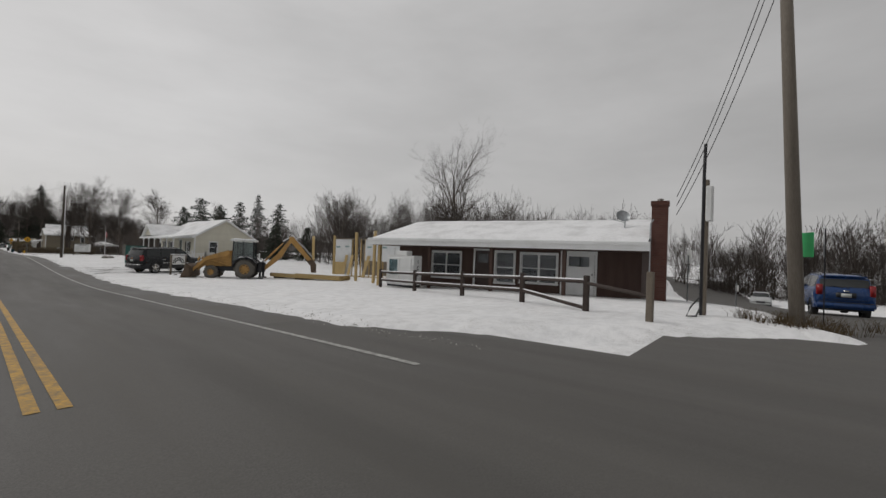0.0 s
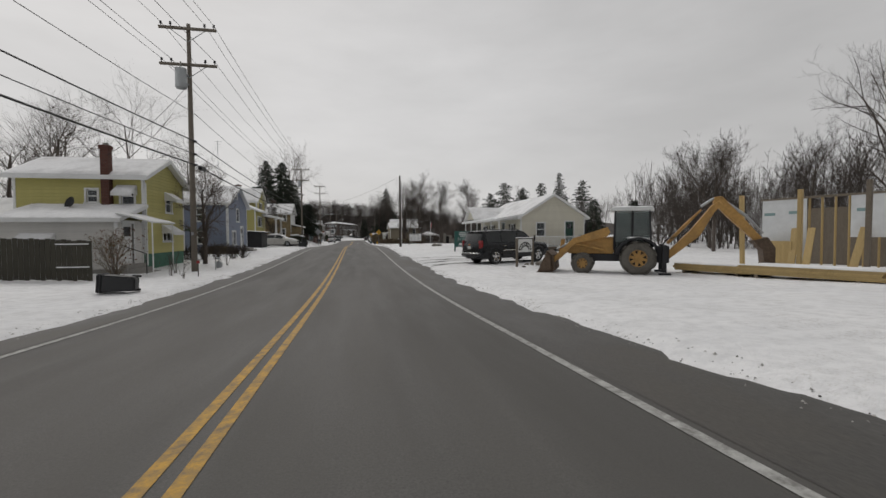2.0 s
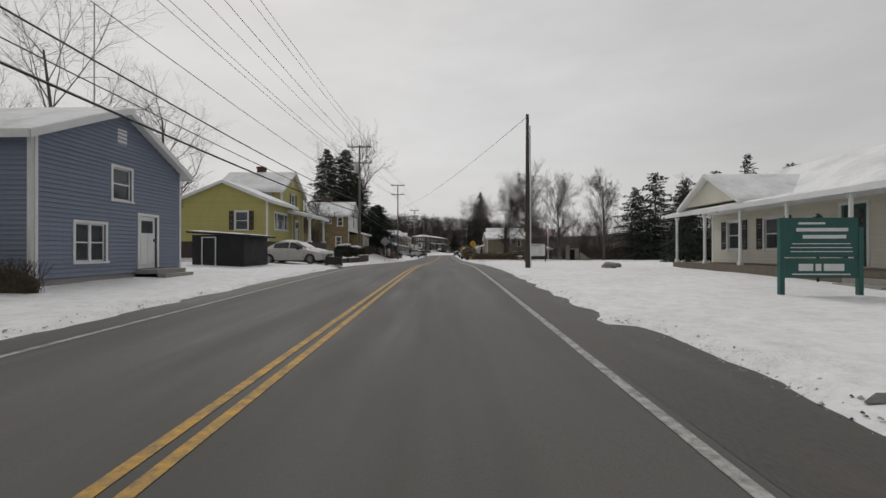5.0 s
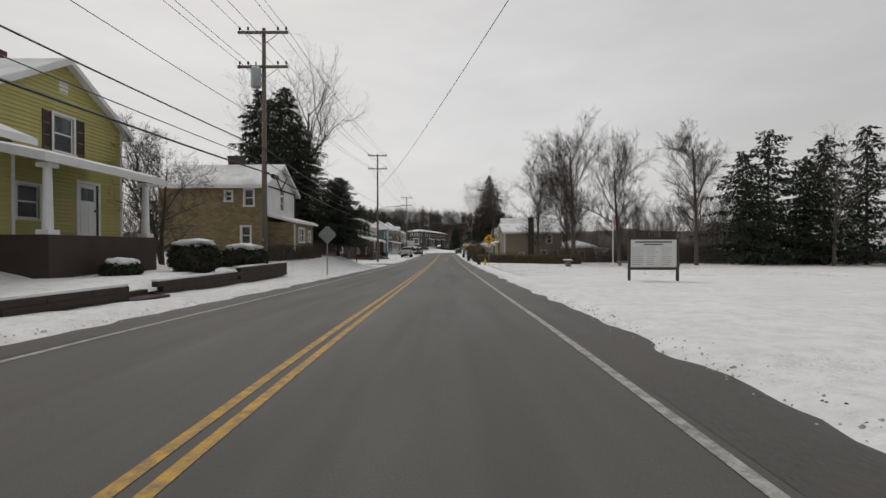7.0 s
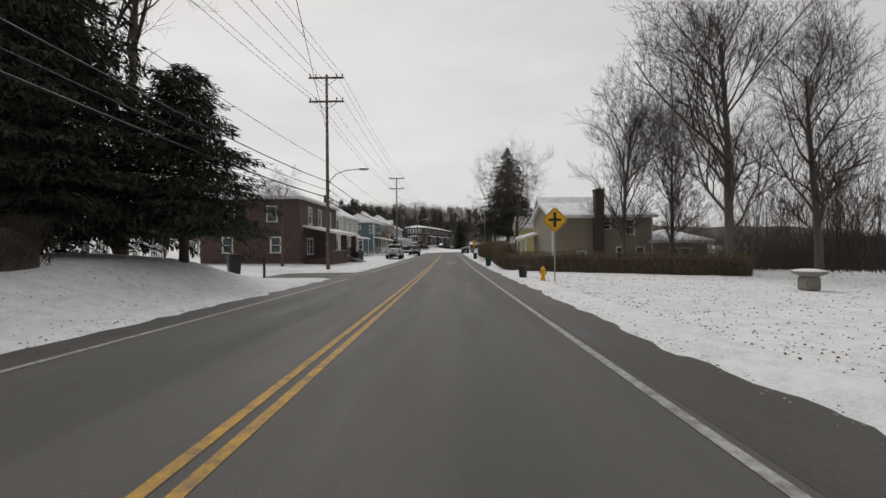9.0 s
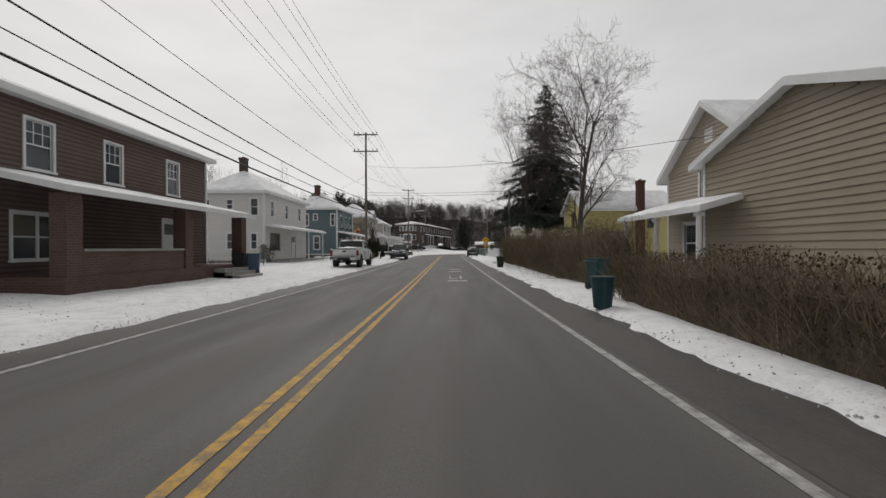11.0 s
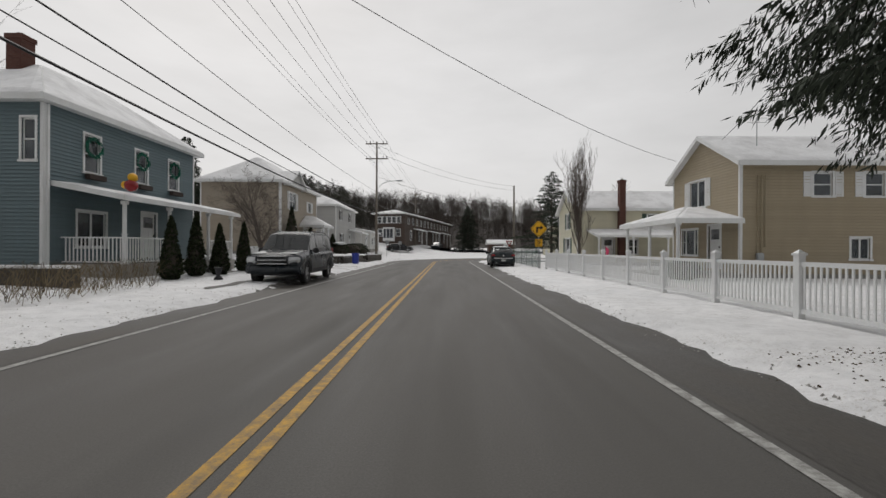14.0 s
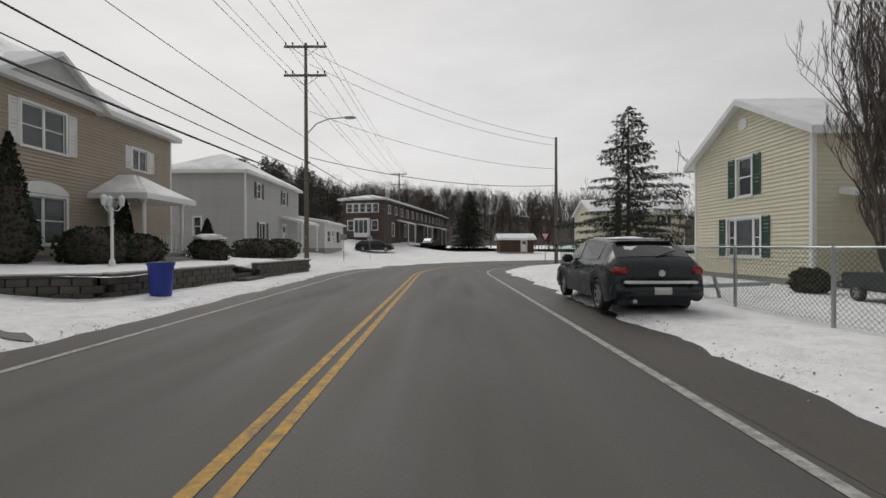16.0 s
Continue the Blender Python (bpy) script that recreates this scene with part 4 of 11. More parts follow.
downspout(yh2, d[1] + 0.06, d[2] + 0.05, 0.6, 5.5)
wx0, wx1, wy0, wy1 = d[0], d[1] + 0.9, d[2] - 5.0, d[2]
wd = (wx0, wx1, wy0, wy1)
GD = [(1.6, 4.0, -0.6, 1.0)]
PW = [(1.3, 3.9, 2.1, 3.35)]
build_wall(yh2, 'E', wd, 4.1, YELLOW1, PW, 0.0, 0.14, True, 1.15)
build_wall(yh2, 'S', wd, 4.1, YELLOW1, [(wx1 - wx0 - 2.3, wx1 - wx0 - 1.4, 2.0, 3.3)], 1.3, 0.14, True, 1.15)
build_wall(yh2, 'W', wd, 4.1, YELLOW1, [], 0.0, 0.14, False, 1.15)
window(yh2, 'E', wd, 1.3, 3.9, 2.1, 3.35, kind="pic", curtain=0.2)
window(yh2, 'S', wd, wx1 - wx0 - 2.3, wx1 - wx0 - 1.4, 2.0, 3.3, shutters=DKBROWN)
gable_roof(yh2, wd, 4.1, 1.3, 'y', 0.45, seed=4)
build_wall(yh2, 'E', wd, 1.15, DKBROWN, GD, 0, 0.2, False, -0.9)
build_wall(yh2, 'S', wd, 1.15, DKBROWN, [], 0, 0.2, False, -0.9)
m_, _ = wall_frame('E', *wd)
gd = part("garage_door", boxes((1.6, 4.0, 0.05, 0.1, -0.9, 1.0)), WHITE, yh2, "white sectional garage door")
gd.matrix_basis = m_
for k in range(3):
    part("door_panel", boxes(*[(1.65 + 0.6 * c, 2.15 + 0.6 * c, 0.035, 0.05, -0.75 + 0.58 * k, -0.3 + 0.58 * k) for c in range(4)]), WHITE, gd)
# porch
pf = 1.15
part("porch_floor", boxes((d[1], d[1] + 2.8, d[2] - 0.9, d[3] - 1.9, -0.9, pf)), DKBROWN, yh2, "dark brown porch base")
porch_roof(yh2, ((d[1] + 3.0, d[2] - 1.2), (d[1] + 3.0, d[3] - 1.6)), ((d[1], d[3] - 1.6), (d[1], d[2] - 1.2)), 3.35, 3.95, thick=0.22)
for yy in (d[2] - 0.7, d[3] - 2.2):
    column(yh2, d[1] + 2.6, yy, pf, 3.15, 0.24, tapered=True)

# yellow stone house with half-timbered gable
zb = up(-10, 75) - 0.1
sh, d = simple_house("stone_house", "yellow stone house with white half-timbered gable and snowy roof", -16.2, -9.6, 72.9, 78.3, zb, 4.6, STONEY, 'gable', 1.6, 'x',
                     wins=[('S', 5.4, 5.95, 3.3, 4.3, {}), ('S', 4.2, 4.6, 3.6, 4.2, dict(curtain=0.2)), ('S', 5.2, 5.75, 0.9, 2.0, {}), ('E', 2.6, 3.2, 3.2, 4.2, {})],
                     siding=False, found=0.2)
part("gable_panel", boxes((d[1] + 0.0, d[1] + 0.03, d[2] + 0.05, d[3] - 0.05, 2.75, 3.15), (d[1], d[1] + 0.03, d[2] + 0.05, -0.15, 3.15, 4.6), (d[1], d[1] + 0.03, 0.55, d[3] - 0.05, 3.15, 4.6)), WHITE, sh, "white gable panel")
bm = bmesh.new()
prism(bm, [(d[2] + 0.05, 4.6), (d[3] - 0.05, 4.6), (0, 6.1)], d[1], d[1] + 0.03)
bm.transform(Matrix(((0, 1, 0, 0), (1, 0, 0, 0), (0, 0, 1, 0), (0, 0, 0, 1))))
bmesh.ops.recalc_face_normals(bm, faces=list(bm.faces))
part("gable_panel", bm, WHITE, sh)
for a, b in (((-2.6, 4.6), (2.6, 4.6)), ((0, 4.6), (-1.0, 5.5)), ((0, 4.6), (1.0, 5.5)), ((-2.6, 2.78), (-2.6, 4.6)), ((2.6, 2.78), (2.6, 4.6))):
    part("timber", tube(bmesh.new(), [(d[1] + 0.04, a[0], a[1]), (d[1] + 0.04, b[0], b[1])], 0.06, 4), DKBROWN, sh)
chimney(sh, d[1] - 3.2, 0.4, 5.2, 7.0, 0.9, 0.6, DKBRICK)
downspout(sh, d[1] + 0.06, d[2] + 0.05, 0.1, 4.5)
ex = (d[1], d[1] + 1.6, d[2] + 0.6, d[3] - 0.7)
build_wall(sh, 'E', ex, 2.3, STONEY, [(1.1, 2.1, 1.05, 1.95), (3.0, 3.4, 1.1, 1.8)], 0, 0.2, False, 0)
build_wall(sh, 'S', ex, 2.3, STONEY, [], 0, 0.2, False, 0)
build_wall(sh, 'N', ex, 2.3, STONEY, [], 0, 0.2, False, 0)
window(sh, 'E', ex, 1.1, 2.1, 1.05, 1.95, kind="twin")
window(sh, 'E', ex, 3.0, 3.4, 1.1, 1.8)
downspout(sh, ex[1] + 0.05, ex[2] + 0.15, 0.0, 2.2)
porch_roof(sh, ((ex[1] + 0.3, ex[2] - 0.3), (ex[1] + 0.3, ex[3] + 0.3)), ((ex[0], ex[3] + 0.3), (ex[0], ex[2] - 0.3)), 2.35, 2.8, thick=0.12)

# red brick house with deep porch
zb = up(-12, 112)
rb, d = simple_house("brick_house", "dark red brick two-storey house with covered porch", -20.0, -11.3, 107.2, 119.2, zb, 5.9, BRICKB, 'hip', 1.8, 'y',
                     wins=[('E', 2.4, 3.3, 3.8, 5.3, dict(grid=True, curtain=0.2)), ('E', 5.4, 6.2, 3.8, 5.3, dict(grid=True, curtain=0.2)), ('E', 8.9, 9.7, 3.8, 5.3, dict(grid=True, curtain=0.2)),
                           ('E', 8.6, 9.5, 0.6, 2.6, dict(door=1)), ('E', 2.0, 3.6, 1.0, 2.4, dict(kind="twin")),
                           ('S', 5.9, 6.7, 3.9, 5.2, {}), ('S', 2.2, 3.0, 3.9, 5.2, {}), ('S', 6.2, 7.0, 1.2, 2.5, {}), ('S', 2.0, 2.8, 1.2, 2.5, {})], siding=False, found=0.3)
part("porch_floor", boxes((d[1], d[1] + 2.5, d[2] + 1.0, d[3] - 0.6, -0.4, 0.55)), BRICKB, rb)
porch_roof(rb, ((d[1] + 2.8, d[2] + 0.7), (d[1] + 2.8, d[3] - 0.3)), ((d[1], d[3] - 0.3), (d[1], d[2] + 0.7)), 3.0, 3.6)
for yy in (d[2] + 1.3, 0.5, d[3] - 1.0):
    part("brick_pier", boxes((d[1] + 2.0, d[1] + 2.5, yy - 0.25, yy + 0.25, 0.55, 2.85)), BRICKB, rb)
part("porch_wall", boxes((d[1] + 2.25, d[1] + 2.45, d[2] + 1.6, 0.2, 0.55, 1.25)), BRICKB, rb)
part("coping", boxes((d[1] + 2.2, d[1] + 2.5, d[2] + 1.6, 0.2, 1.25, 1.33)), FOUND, rb)
for k in range(3):
    part("step", boxes((d[1] + 2.52, d[1] + 3.7 - 0.35 * k, 2.2, 4.4, -0.4, 0.12 + 0.15 * k)), FOUND, rb)
downspout(rb, d[1] + 0.06, d[3] - 0.1, 0.1, 5.7)

# white house with hip roof
zb = up(-14, 137)
wh2, d = simple_house("white_house", "white two-storey house with hip roof and front porch", -19.9, -13.8, 132.0, 142.2, zb, 6.0, VINYL_W, 'hip', 2.2, 'y',
                      wins=[('S', 1.05, 1.55, 4.3, 5.4, dict(curtain=0.8)), ('S', 3.0, 3.5, 4.6, 5.4, dict(curtain=0.6)), ('S', 5.0, 5.6, 4.1, 5.5, dict(curtain=0.6)),
                            ('S', 0.9, 1.4, 1.3, 2.6, dict(curtain=0.3)), ('S', 3.0, 3.55, 1.3, 2.6, dict(curtain=0.3)), ('S', 5.0, 5.5, 1.3, 2.6, dict(curtain=0.3)),
                            ('E', 1.3, 2.0, 4.1, 5.4, dict(curtain=0.3)), ('E', 4.6, 5.3, 4.1, 5.4, dict(curtain=0.3)), ('E', 8.0, 8.7, 4.1, 5.4, dict(curtain=0.3)),
                            ('E', 1.2, 3.2, 1.2, 2.6, dict(kind="pic", curtain=0.3, trim=WOODGREY)), ('E', 6.2, 7.2, 0.5, 2.6, dict(door=1))], course=0.15, found=0.35)
chimney(wh2, d[0] + 2.9, d[2] + 3.2, 6.8, 9.5, 0.58, 0.55, DKBRICK)
porch_roof(wh2, ((d[1] + 2.2, d[2] + 0.3), (d[1] + 2.2, d[3] + 0.1)), ((d[1], d[3] + 0.1), (d[1], d[2] + 0.3)), 3.05, 3.4)
part("porch_floor", boxes((d[1], d[1] + 2.0, d[2] + 0.4, d[3], -0.5, 0.3)), FOUND, wh2)
for yy in (d[2] + 5.5, d[3] - 0.2):
    column(wh2, d[1] + 1.9, yy, 0.3, 2.9, 0.11)
downspout(wh2, d[1] + 0.05, d[2] + 0.08, 0.1, 5.9)

# blue house with porch
zb = up(-12, 153)
bl2, d = simple_house("teal_blue_house", "blue-grey two-storey house with hip roof, wreaths in windows, white porch", -17.6, -12.2, 148.8, 157.2, zb, 6.1, BLUE2, 'hip', 2.2, 'y',
                      wins=[('S', 1.4, 1.95, 4.1, 5.5, dict(curtain=0.5)), ('S', 2.6, 3.0, 4.8, 5.5, dict(curtain=1.0)), ('S', 4.7, 5.15, 4.1, 5.5, dict(curtain=0.5)),
                            ('S', 1.0, 1.5, 1.2, 2.6, {}), ('S', 2.6, 3.3, 1.2, 2.8, {}),
                            ('E', 1.6, 2.3, 4.0, 5.4, {}), ('E', 4.2, 4.9, 4.0, 5.4, {}), ('E', 6.4, 7.1, 4.0, 5.4, {}),
                            ('E', 1.3, 2.6, 1.2, 2.5, dict(kind="slide", curtain=0.3)), ('E', 4.6, 5.5, 0.7, 2.7, dict(door=1))], course=0.13, found=0.5)
chimney(bl2, d[0] + 2.4, -2.0, 6.8, 9.3, 0.6, 0.55)
porch_roof(bl2, ((d[1] + 2.6, d[2] + 0.2), (d[1] + 2.6, d[3] - 0.1)), ((d[1], d[3] - 0.1), (d[1], d[2] + 0.2)), 2.95, 3.45)
part("porch_floor", boxes((d[1], d[1] + 2.4, d[2] + 0.4, d[3] - 0.3, -0.5, 0.6)), FOUND, bl2)
for yy in (d[2] + 0.6, d[2] + 3.0, d[3] - 2.6, d[3] - 0.5):
    column(bl2, d[1] + 2.3, yy, 0.6, 2.8, 0.12)
railing(bl2, (d[1] + 2.3, d[2] + 0.6, 0.6), (d[1] + 2.3, d[2] + 3.0, 0.6), 0.95)
railing(bl2, (d[1] + 2.3, d[3] - 2.6, 0.6), (d[1] + 2.3, d[3] - 0.5, 0.6), 0.95)
railing(bl2, (d[1] + 0.1, d[2] + 0.6, 0.6), (d[1] + 2.3, d[2] + 0.6, 0.6), 0.95, posts=False)
for k in range(3):
    part("step", boxes((d[1] + 2.42, d[1] + 3.5 - 0.3 * k, 0.6, 2.0, -0.4, 0.1 + 0.16 * k)), FOUND, bl2)
downspout(bl2, d[1] + 0.06, d[2] + 0.1, 0.4, 6.0)
m_, _ = wall_frame('E', *d)
for u in (1.95, 4.55, 6.75):
    bm = bmesh.new()
    rg = random.Random(int(u * 10))
    for k in range(220):
        a = rg.random() * 6.283
        q = Vector((u + 0.34 * math.cos(a), -0.1, 4.95 + 0.34 * math.sin(a)))
        e = [q + Vector((rg.uniform(-.09, .09), rg.uniform(-.06, .05), rg.uniform(-.09, .09))) for _ in range(3)]
        bm.faces.new([bm.verts.new(v) for v in e])
    w_ = part("wreath", bm, WREATH, bl2, "green wreath hung on the window")
    w_.matrix_basis = m_
    b_ = part("window_box", rbox(u - 0.4, u + 0.4, -0.28, -0.08, 3.72, 3.92, 0.02, 1), WOODDK, bl2)
    b_.matrix_basis = m_

# taupe house with gabled front
zb = up(-12, 174)
gt, d = simple_house("taupe_house", "taupe sided two-storey house with white shutters and small hipped entry", -18.6, -12.2, 168.9, 178.4, zb, 6.0, GREYTAN, 'hip', 2.5, 'y',
                     wins=[('E', 2.0, 3.6, 4.0, 5.4, dict(kind="twin", shutters=WHITE, curtain=0.5)), ('E', 6.9, 7.8, 4.1, 5.0, dict(kind="slide", shutters=WHITE)),
                           ('E', 1.9, 3.6, 0.8, 2.4, dict(kind="twin", curtain=0.7)), ('E', 5.6, 6.6, 0.45, 2.5, dict(door=1))], course=0.13, found=0.4)
fg = (d[1] - 0.2, d[1] + 0.45, d[2] + 1.0, d[2] + 4.8)
bm = bmesh.new()
prism(bm, [(fg[2], 6.05), (fg[3], 6.05), ((fg[2] + fg[3]) / 2, 7.2)], -3.0, 0.0)
bm.transform(Matrix.Translation((d[1] + 0.35, 0, 0)) @ Matrix(((0, 1, 0, 0), (1, 0, 0, 0), (0, 0, 1, 0), (0, 0, 0, 1))))
bmesh.ops.recalc_face_normals(bm, faces=list(bm.faces))
part("front_gable", bm, GREYS, gt)
gy = (fg[2] + fg[3]) / 2
for s_ in (-1, 1):
    p_ = [(d[1] + 0.6, gy + s_ * 2.15, 5.95), (d[1] - 3.0, gy + s_ * 2.15, 5.95), (d[1] - 3.0, gy, 7.36), (d[1] + 0.6, gy, 7.36)]
    r_ = part("gable_roof", slab(bmesh.new(), p_, 0.14), WHITE, gt)
    part("snow_cover", snow_slab(bmesh.new(), p_, 0.07, random.Random(12)), SNOW_ROOF, r_)
bm = bmesh.new()
aw_pts = [(1.8, 2.5), (3.7, 2.5)] + [(2.75 + 0.95 * math.cos(a * math.pi / 12), 2.5 + 0.42 * math.sin(a * math.pi / 12)) for a in range(1, 12)]
prism(bm, aw_pts, -0.06, 0.0)
a_ = part("arch_trim", bm, WHITE, gt, "white arched window head")
a_.matrix_basis = wall_frame('E', *d)[0]
hy = d[2] + 6.1
part("porch_floor", boxes((d[1], d[1] + 2.0, hy - 1.3, hy + 1.3, -0.4, 0.4)), FOUND, gt)
for p_ in ([(d[1], hy - 1.6, 2.75), (d[1] + 2.3, hy - 1.6, 2.75), (d[1] + 0.7, hy, 3.7), (d[1], hy, 3.7)], [(d[1] + 2.3, hy - 1.6, 2.75), (d[1] + 2.3, hy + 1.6, 2.75), (d[1] + 0.7, hy, 3.7)],
           [(d[1] + 2.3, hy + 1.6, 2.75), (d[1], hy + 1.6, 2.75), (d[1], hy, 3.7), (d[1] + 0.7, hy, 3.7)]):
    r_ = part("porch_roof", slab(bmesh.new(), p_, 0.2), WHITE, gt)
    part("snow_cover", snow_slab(bmesh.new(), p_, 0.07, random.Random(13), n=8), SNOW_ROOF, r_)
for yy in (hy - 1.2, hy + 1.2):
    column(gt, d[1] + 1.9, yy, 0.4, 2.6, 0.13)
railing(gt, (d[1] + 1.9, hy + 1.2, 0.4), (d[1] + 0.1, hy + 1.2, 0.4), 0.9, posts=False)
for k in range(3):
    part("step", boxes((d[1] + 2.02, d[1] + 3.2 - 0.3 * k, hy - 1.0, hy + 1.0, -0.5, 0.0 + 0.13 * k)), FOUND, gt)
downspout(gt, d[1] + 0.06, d[2] + 0.1, 0.2, 6.0)
part("roof_vent", tube(bmesh.new(), [(d[1] - 2.6, d[2] + 2.2, 7.2), (d[1] - 2.6, d[2] + 2.2, 7.9)], 0.13, 10), DKMETAL, gt)

# grey house, and the low white shop beyond
zb = up(-12, 192) + 0.2
gh, d = simple_house("grey_house", "light grey sided two-storey house with black shutters", -18.6, -12.4, 186.9, 197.6, zb, 5.7, GREYS, 'hip', 1.8, 'y',
                     wins=[('S', 2.6, 3.1, 1.3, 2.6, {}), ('E', 1.8, 2.5, 4.1, 5.2, dict(shutters=DKBROWN)), ('E', 6.9, 7.6, 4.1, 5.2, dict(shutters=DKBROWN)),
                           ('E', 2.2, 3.3, 1.1, 2.3, dict(shutters=DKBROWN, kind="slide")), ('E', 6.8, 7.7, 0.4, 2.4, dict(door=1))], course=0.13, found=0.35)
porch_roof(gh, ((d[1] + 2.0, 0.8), (d[1] + 2.0, d[3] + 0.2)), ((d[1], d[3] + 0.2), (d[1], 0.8)), 2.6, 3.1)
for yy in (1.0, d[3]):
    column(gh, d[1] + 1.8, yy, 0.1, 2.5, 0.12)
zb = up(-11, 204) + 0.2
sh2, d = simple_house("low_shop", "low white shop with snowy flat roof", -16.5, -10.5, 200.0, 207.5, zb, 2.9, VINYL_W, 'gable', 0.5, 'y',
                      wins=[('E', 0.8, 2.0, 1.0, 2.1, {}), ('E', 2.6, 3.5, 0.35, 2.3, dict(door=1)), ('E', 4.2, 6.4, 0.9, 2.2, dict(kind="pic"))], course=0.2, pieces=False)

# brick terrace up the rise
tb = thing("brick_terrace", pose(-13.2, 219.5, 2.2, 0, 0, -12.5), "long two-storey dark brick terrace with white trim on a rise", "building")
TD = (0.0, 6.2, 0.0, 42.0)
SW = [(u, u + 0.9, 1.6, 3.0) for u in (0.7, 4.4)] + [(u, u + 0.8, 4.2, 5.4) for u in (0.6, 1.6, 2.6, 3.6, 4.6)]
EW = [(u, u + 0.9, 4.1, 5.3) for u in range(2, 41, 3)] + [(u + 1.6, u + 2.6, 0.8, 2.8) for u in range(2, 38, 6)]
build_wall(tb, 'S', TD, 6.0, DKBRICK, SW, 0, 0.2, False, -1.5)
build_wall(tb, 'E', TD, 6.0, DKBRICK, EW, 0, 0.2, False, -1.5)
build_wall(tb, 'N', TD, 6.0, DKBRICK, [], 0, 0.2, False, -1.5)
build_wall(tb, 'W', TD, 6.0, DKBRICK, [], 0, 0.2, False, -1.5)
# added box painted with the darkness of the terrace rooms
part("inner_wall", boxes((0.8, 5.4, 0.8, 41.2, -1.0, 5.8)), INSIDESHADE, tb)
for o in SW:
    window(tb, 'S', TD, *o, curtain=0.4)
for o in EW:
    window(tb, 'E', TD, *o, curtain=0.3)
hip_roof(tb, TD, 6.0, 0.9, 0.6, seed=21)
for yy in (8, 20, 32):
    porch_roof(tb, ((8.2, yy - 2.2), (8.2, yy + 2.2)), ((6.2, yy + 2.2), (6.2, yy - 2.2)), 2.9, 3.4)
    for s_ in (-1.9, 1.9):
        column(tb, 8.0, yy + s_, -1.0, 2.75, 0.14)
bw = part("bay_window", boxes((2.0, 4.2, -0.8, 0.0, 0.6, 3.3)), WHITE, tb, "white bay window")
part("pane", boxes((2.15, 2.7, -0.82, -0.8, 1.2, 3.0), (2.8, 3.4, -0.82, -0.8, 1.2, 3.0), (3.5, 4.05, -0.82, -0.8, 1.2, 3.0)), GLASS, bw)

# ---------- the houses on the right ----------
# brown shop with a porch across its front
st = thing("brown_shop", pose(14.9, 0.9, ground_base(0) + 0.0, 0, 0, 13.0), "dark brown boarded shop with long white porch fascia and snowy roof", "building")
SD = (0.9 + 0.9, 8.6, -13.4, -0.2)
SWn = [(2.3, 4.1, 0.75, 2.15), (5.0, 5.9, 0.3, 2.3), (6.2, 7.2, 0.65, 2.25), (7.6, 9.4, 0.75, 2.2), (9.7, 11.2, 0.3, 2.3)]
build_wall(st, 'W', SD, 2.75, BROWN, SWn, 0, 0.2, False, -0.3)
build_wall(st, 'S', SD, 2.75, BROWN, [], 0.9, 0.2, False, -0.3)
build_wall(st, 'N', SD, 2.75, BROWN, [], 0.9, 0.2, False, -0.3)
build_wall(st, 'E', SD, 2.75, BROWN, [], 0, 0.2, False, -0.3)
# added box painted with the darkness inside the shop
part("inner_wall", boxes((SD[0] + 1.2, SD[1] - 0.5, SD[2] + 0.6, SD[3] - 0.6, -0.2, 2.6)), INSIDESHADE, st)
window(st, 'W', SD, *SWn[0], kind="twin", curtain=0)
window(st, 'W', SD, *SWn[2], curtain=0.3)
window(st, 'W', SD, *SWn[3], kind="twin", curtain=0.15)
entry_door(st, 'W', SD, *SWn[1], DKBROWN)
entry_door(st, 'W', SD, *SWn[4], WHITE)
RT = (0.0, 8.9, -13.6, 0.2)
rz = 2.75
for p_ in ([(-0.35, 0.35, rz), (-0.35, -13.8, rz), (4.6, -13.8, rz + 1.35), (4.6, 0.35, rz + 1.35)], [(9.3, -13.8, rz), (9.3, 0.35, rz), (4.6, 0.35, rz + 1.35), (4.6, -13.8, rz + 1.35)]):
    r_ = part("roof", slab(bmesh.new(), p_, 0.12), ROOFD, st)
    part("snow_cover", snow_slab(bmesh.new(), p_, 0.12, random.Random(31), n=20), SNOW_ROOF, r_)
part("fascia", boxes((-0.42, -0.3, -13.85, 0.4, rz - 0.32, rz + 0.05), (-0.3, 4.6, 0.3, 0.4, rz - 0.3, rz - 0.1)), WHITE, st, "broad white fascia")
part("gutter", boxes((-0.52, -0.42, -13.85, 0.4, rz - 0.08, rz + 0.02)), WHITE, st)
for p_, hh in (((-13.7,), 0),):
    bm = bmesh.new()
    prism(bm, [(-0.3, rz - 0.2), (9.2, rz - 0.2), (4.6, rz + 1.2)], -13.72, -13.62)
    part("gable_panel", bm, WHITE, st)
part("ceiling_panel", boxes((-0.3, SD[0], -13.6, 0.2, rz - 0.34, rz - 0.28)), BROWN, st)
part("porch_floor", boxes((-0.1, SD[0], -13.4, 0.0, -0.4, 0.08)), FOUND, st)
for yy in (-3.4, -6.9, -10.4):
    part("porch_post", rbox(-0.1, 0.06, yy - 0.08, yy + 0.08, -0.4, rz - 0.3, 0.01, 1), BROWN, st)
part("porch_post", rbox(-0.1, 0.08, -0.2, -0.02, -0.5, rz - 0.3, 0.01, 1), WOODNEW, st)
chimney(st, 1.2, -14.1, -0.6, 4.6, 0.62, 0.62)
part("utility_meter", bevel_all(boxes((0.3, 0.5, -13.85, -13.72, 1.0, 1.5)), 0.03), METAL, st)
part("conduit", tube(bmesh.new(), [(0.4, -13.8, 1.5), (0.4, -13.8, 3.6), (0.3, -13.9, 3.75)], 0.03, 6), METAL, st)
bm = bmesh.new()
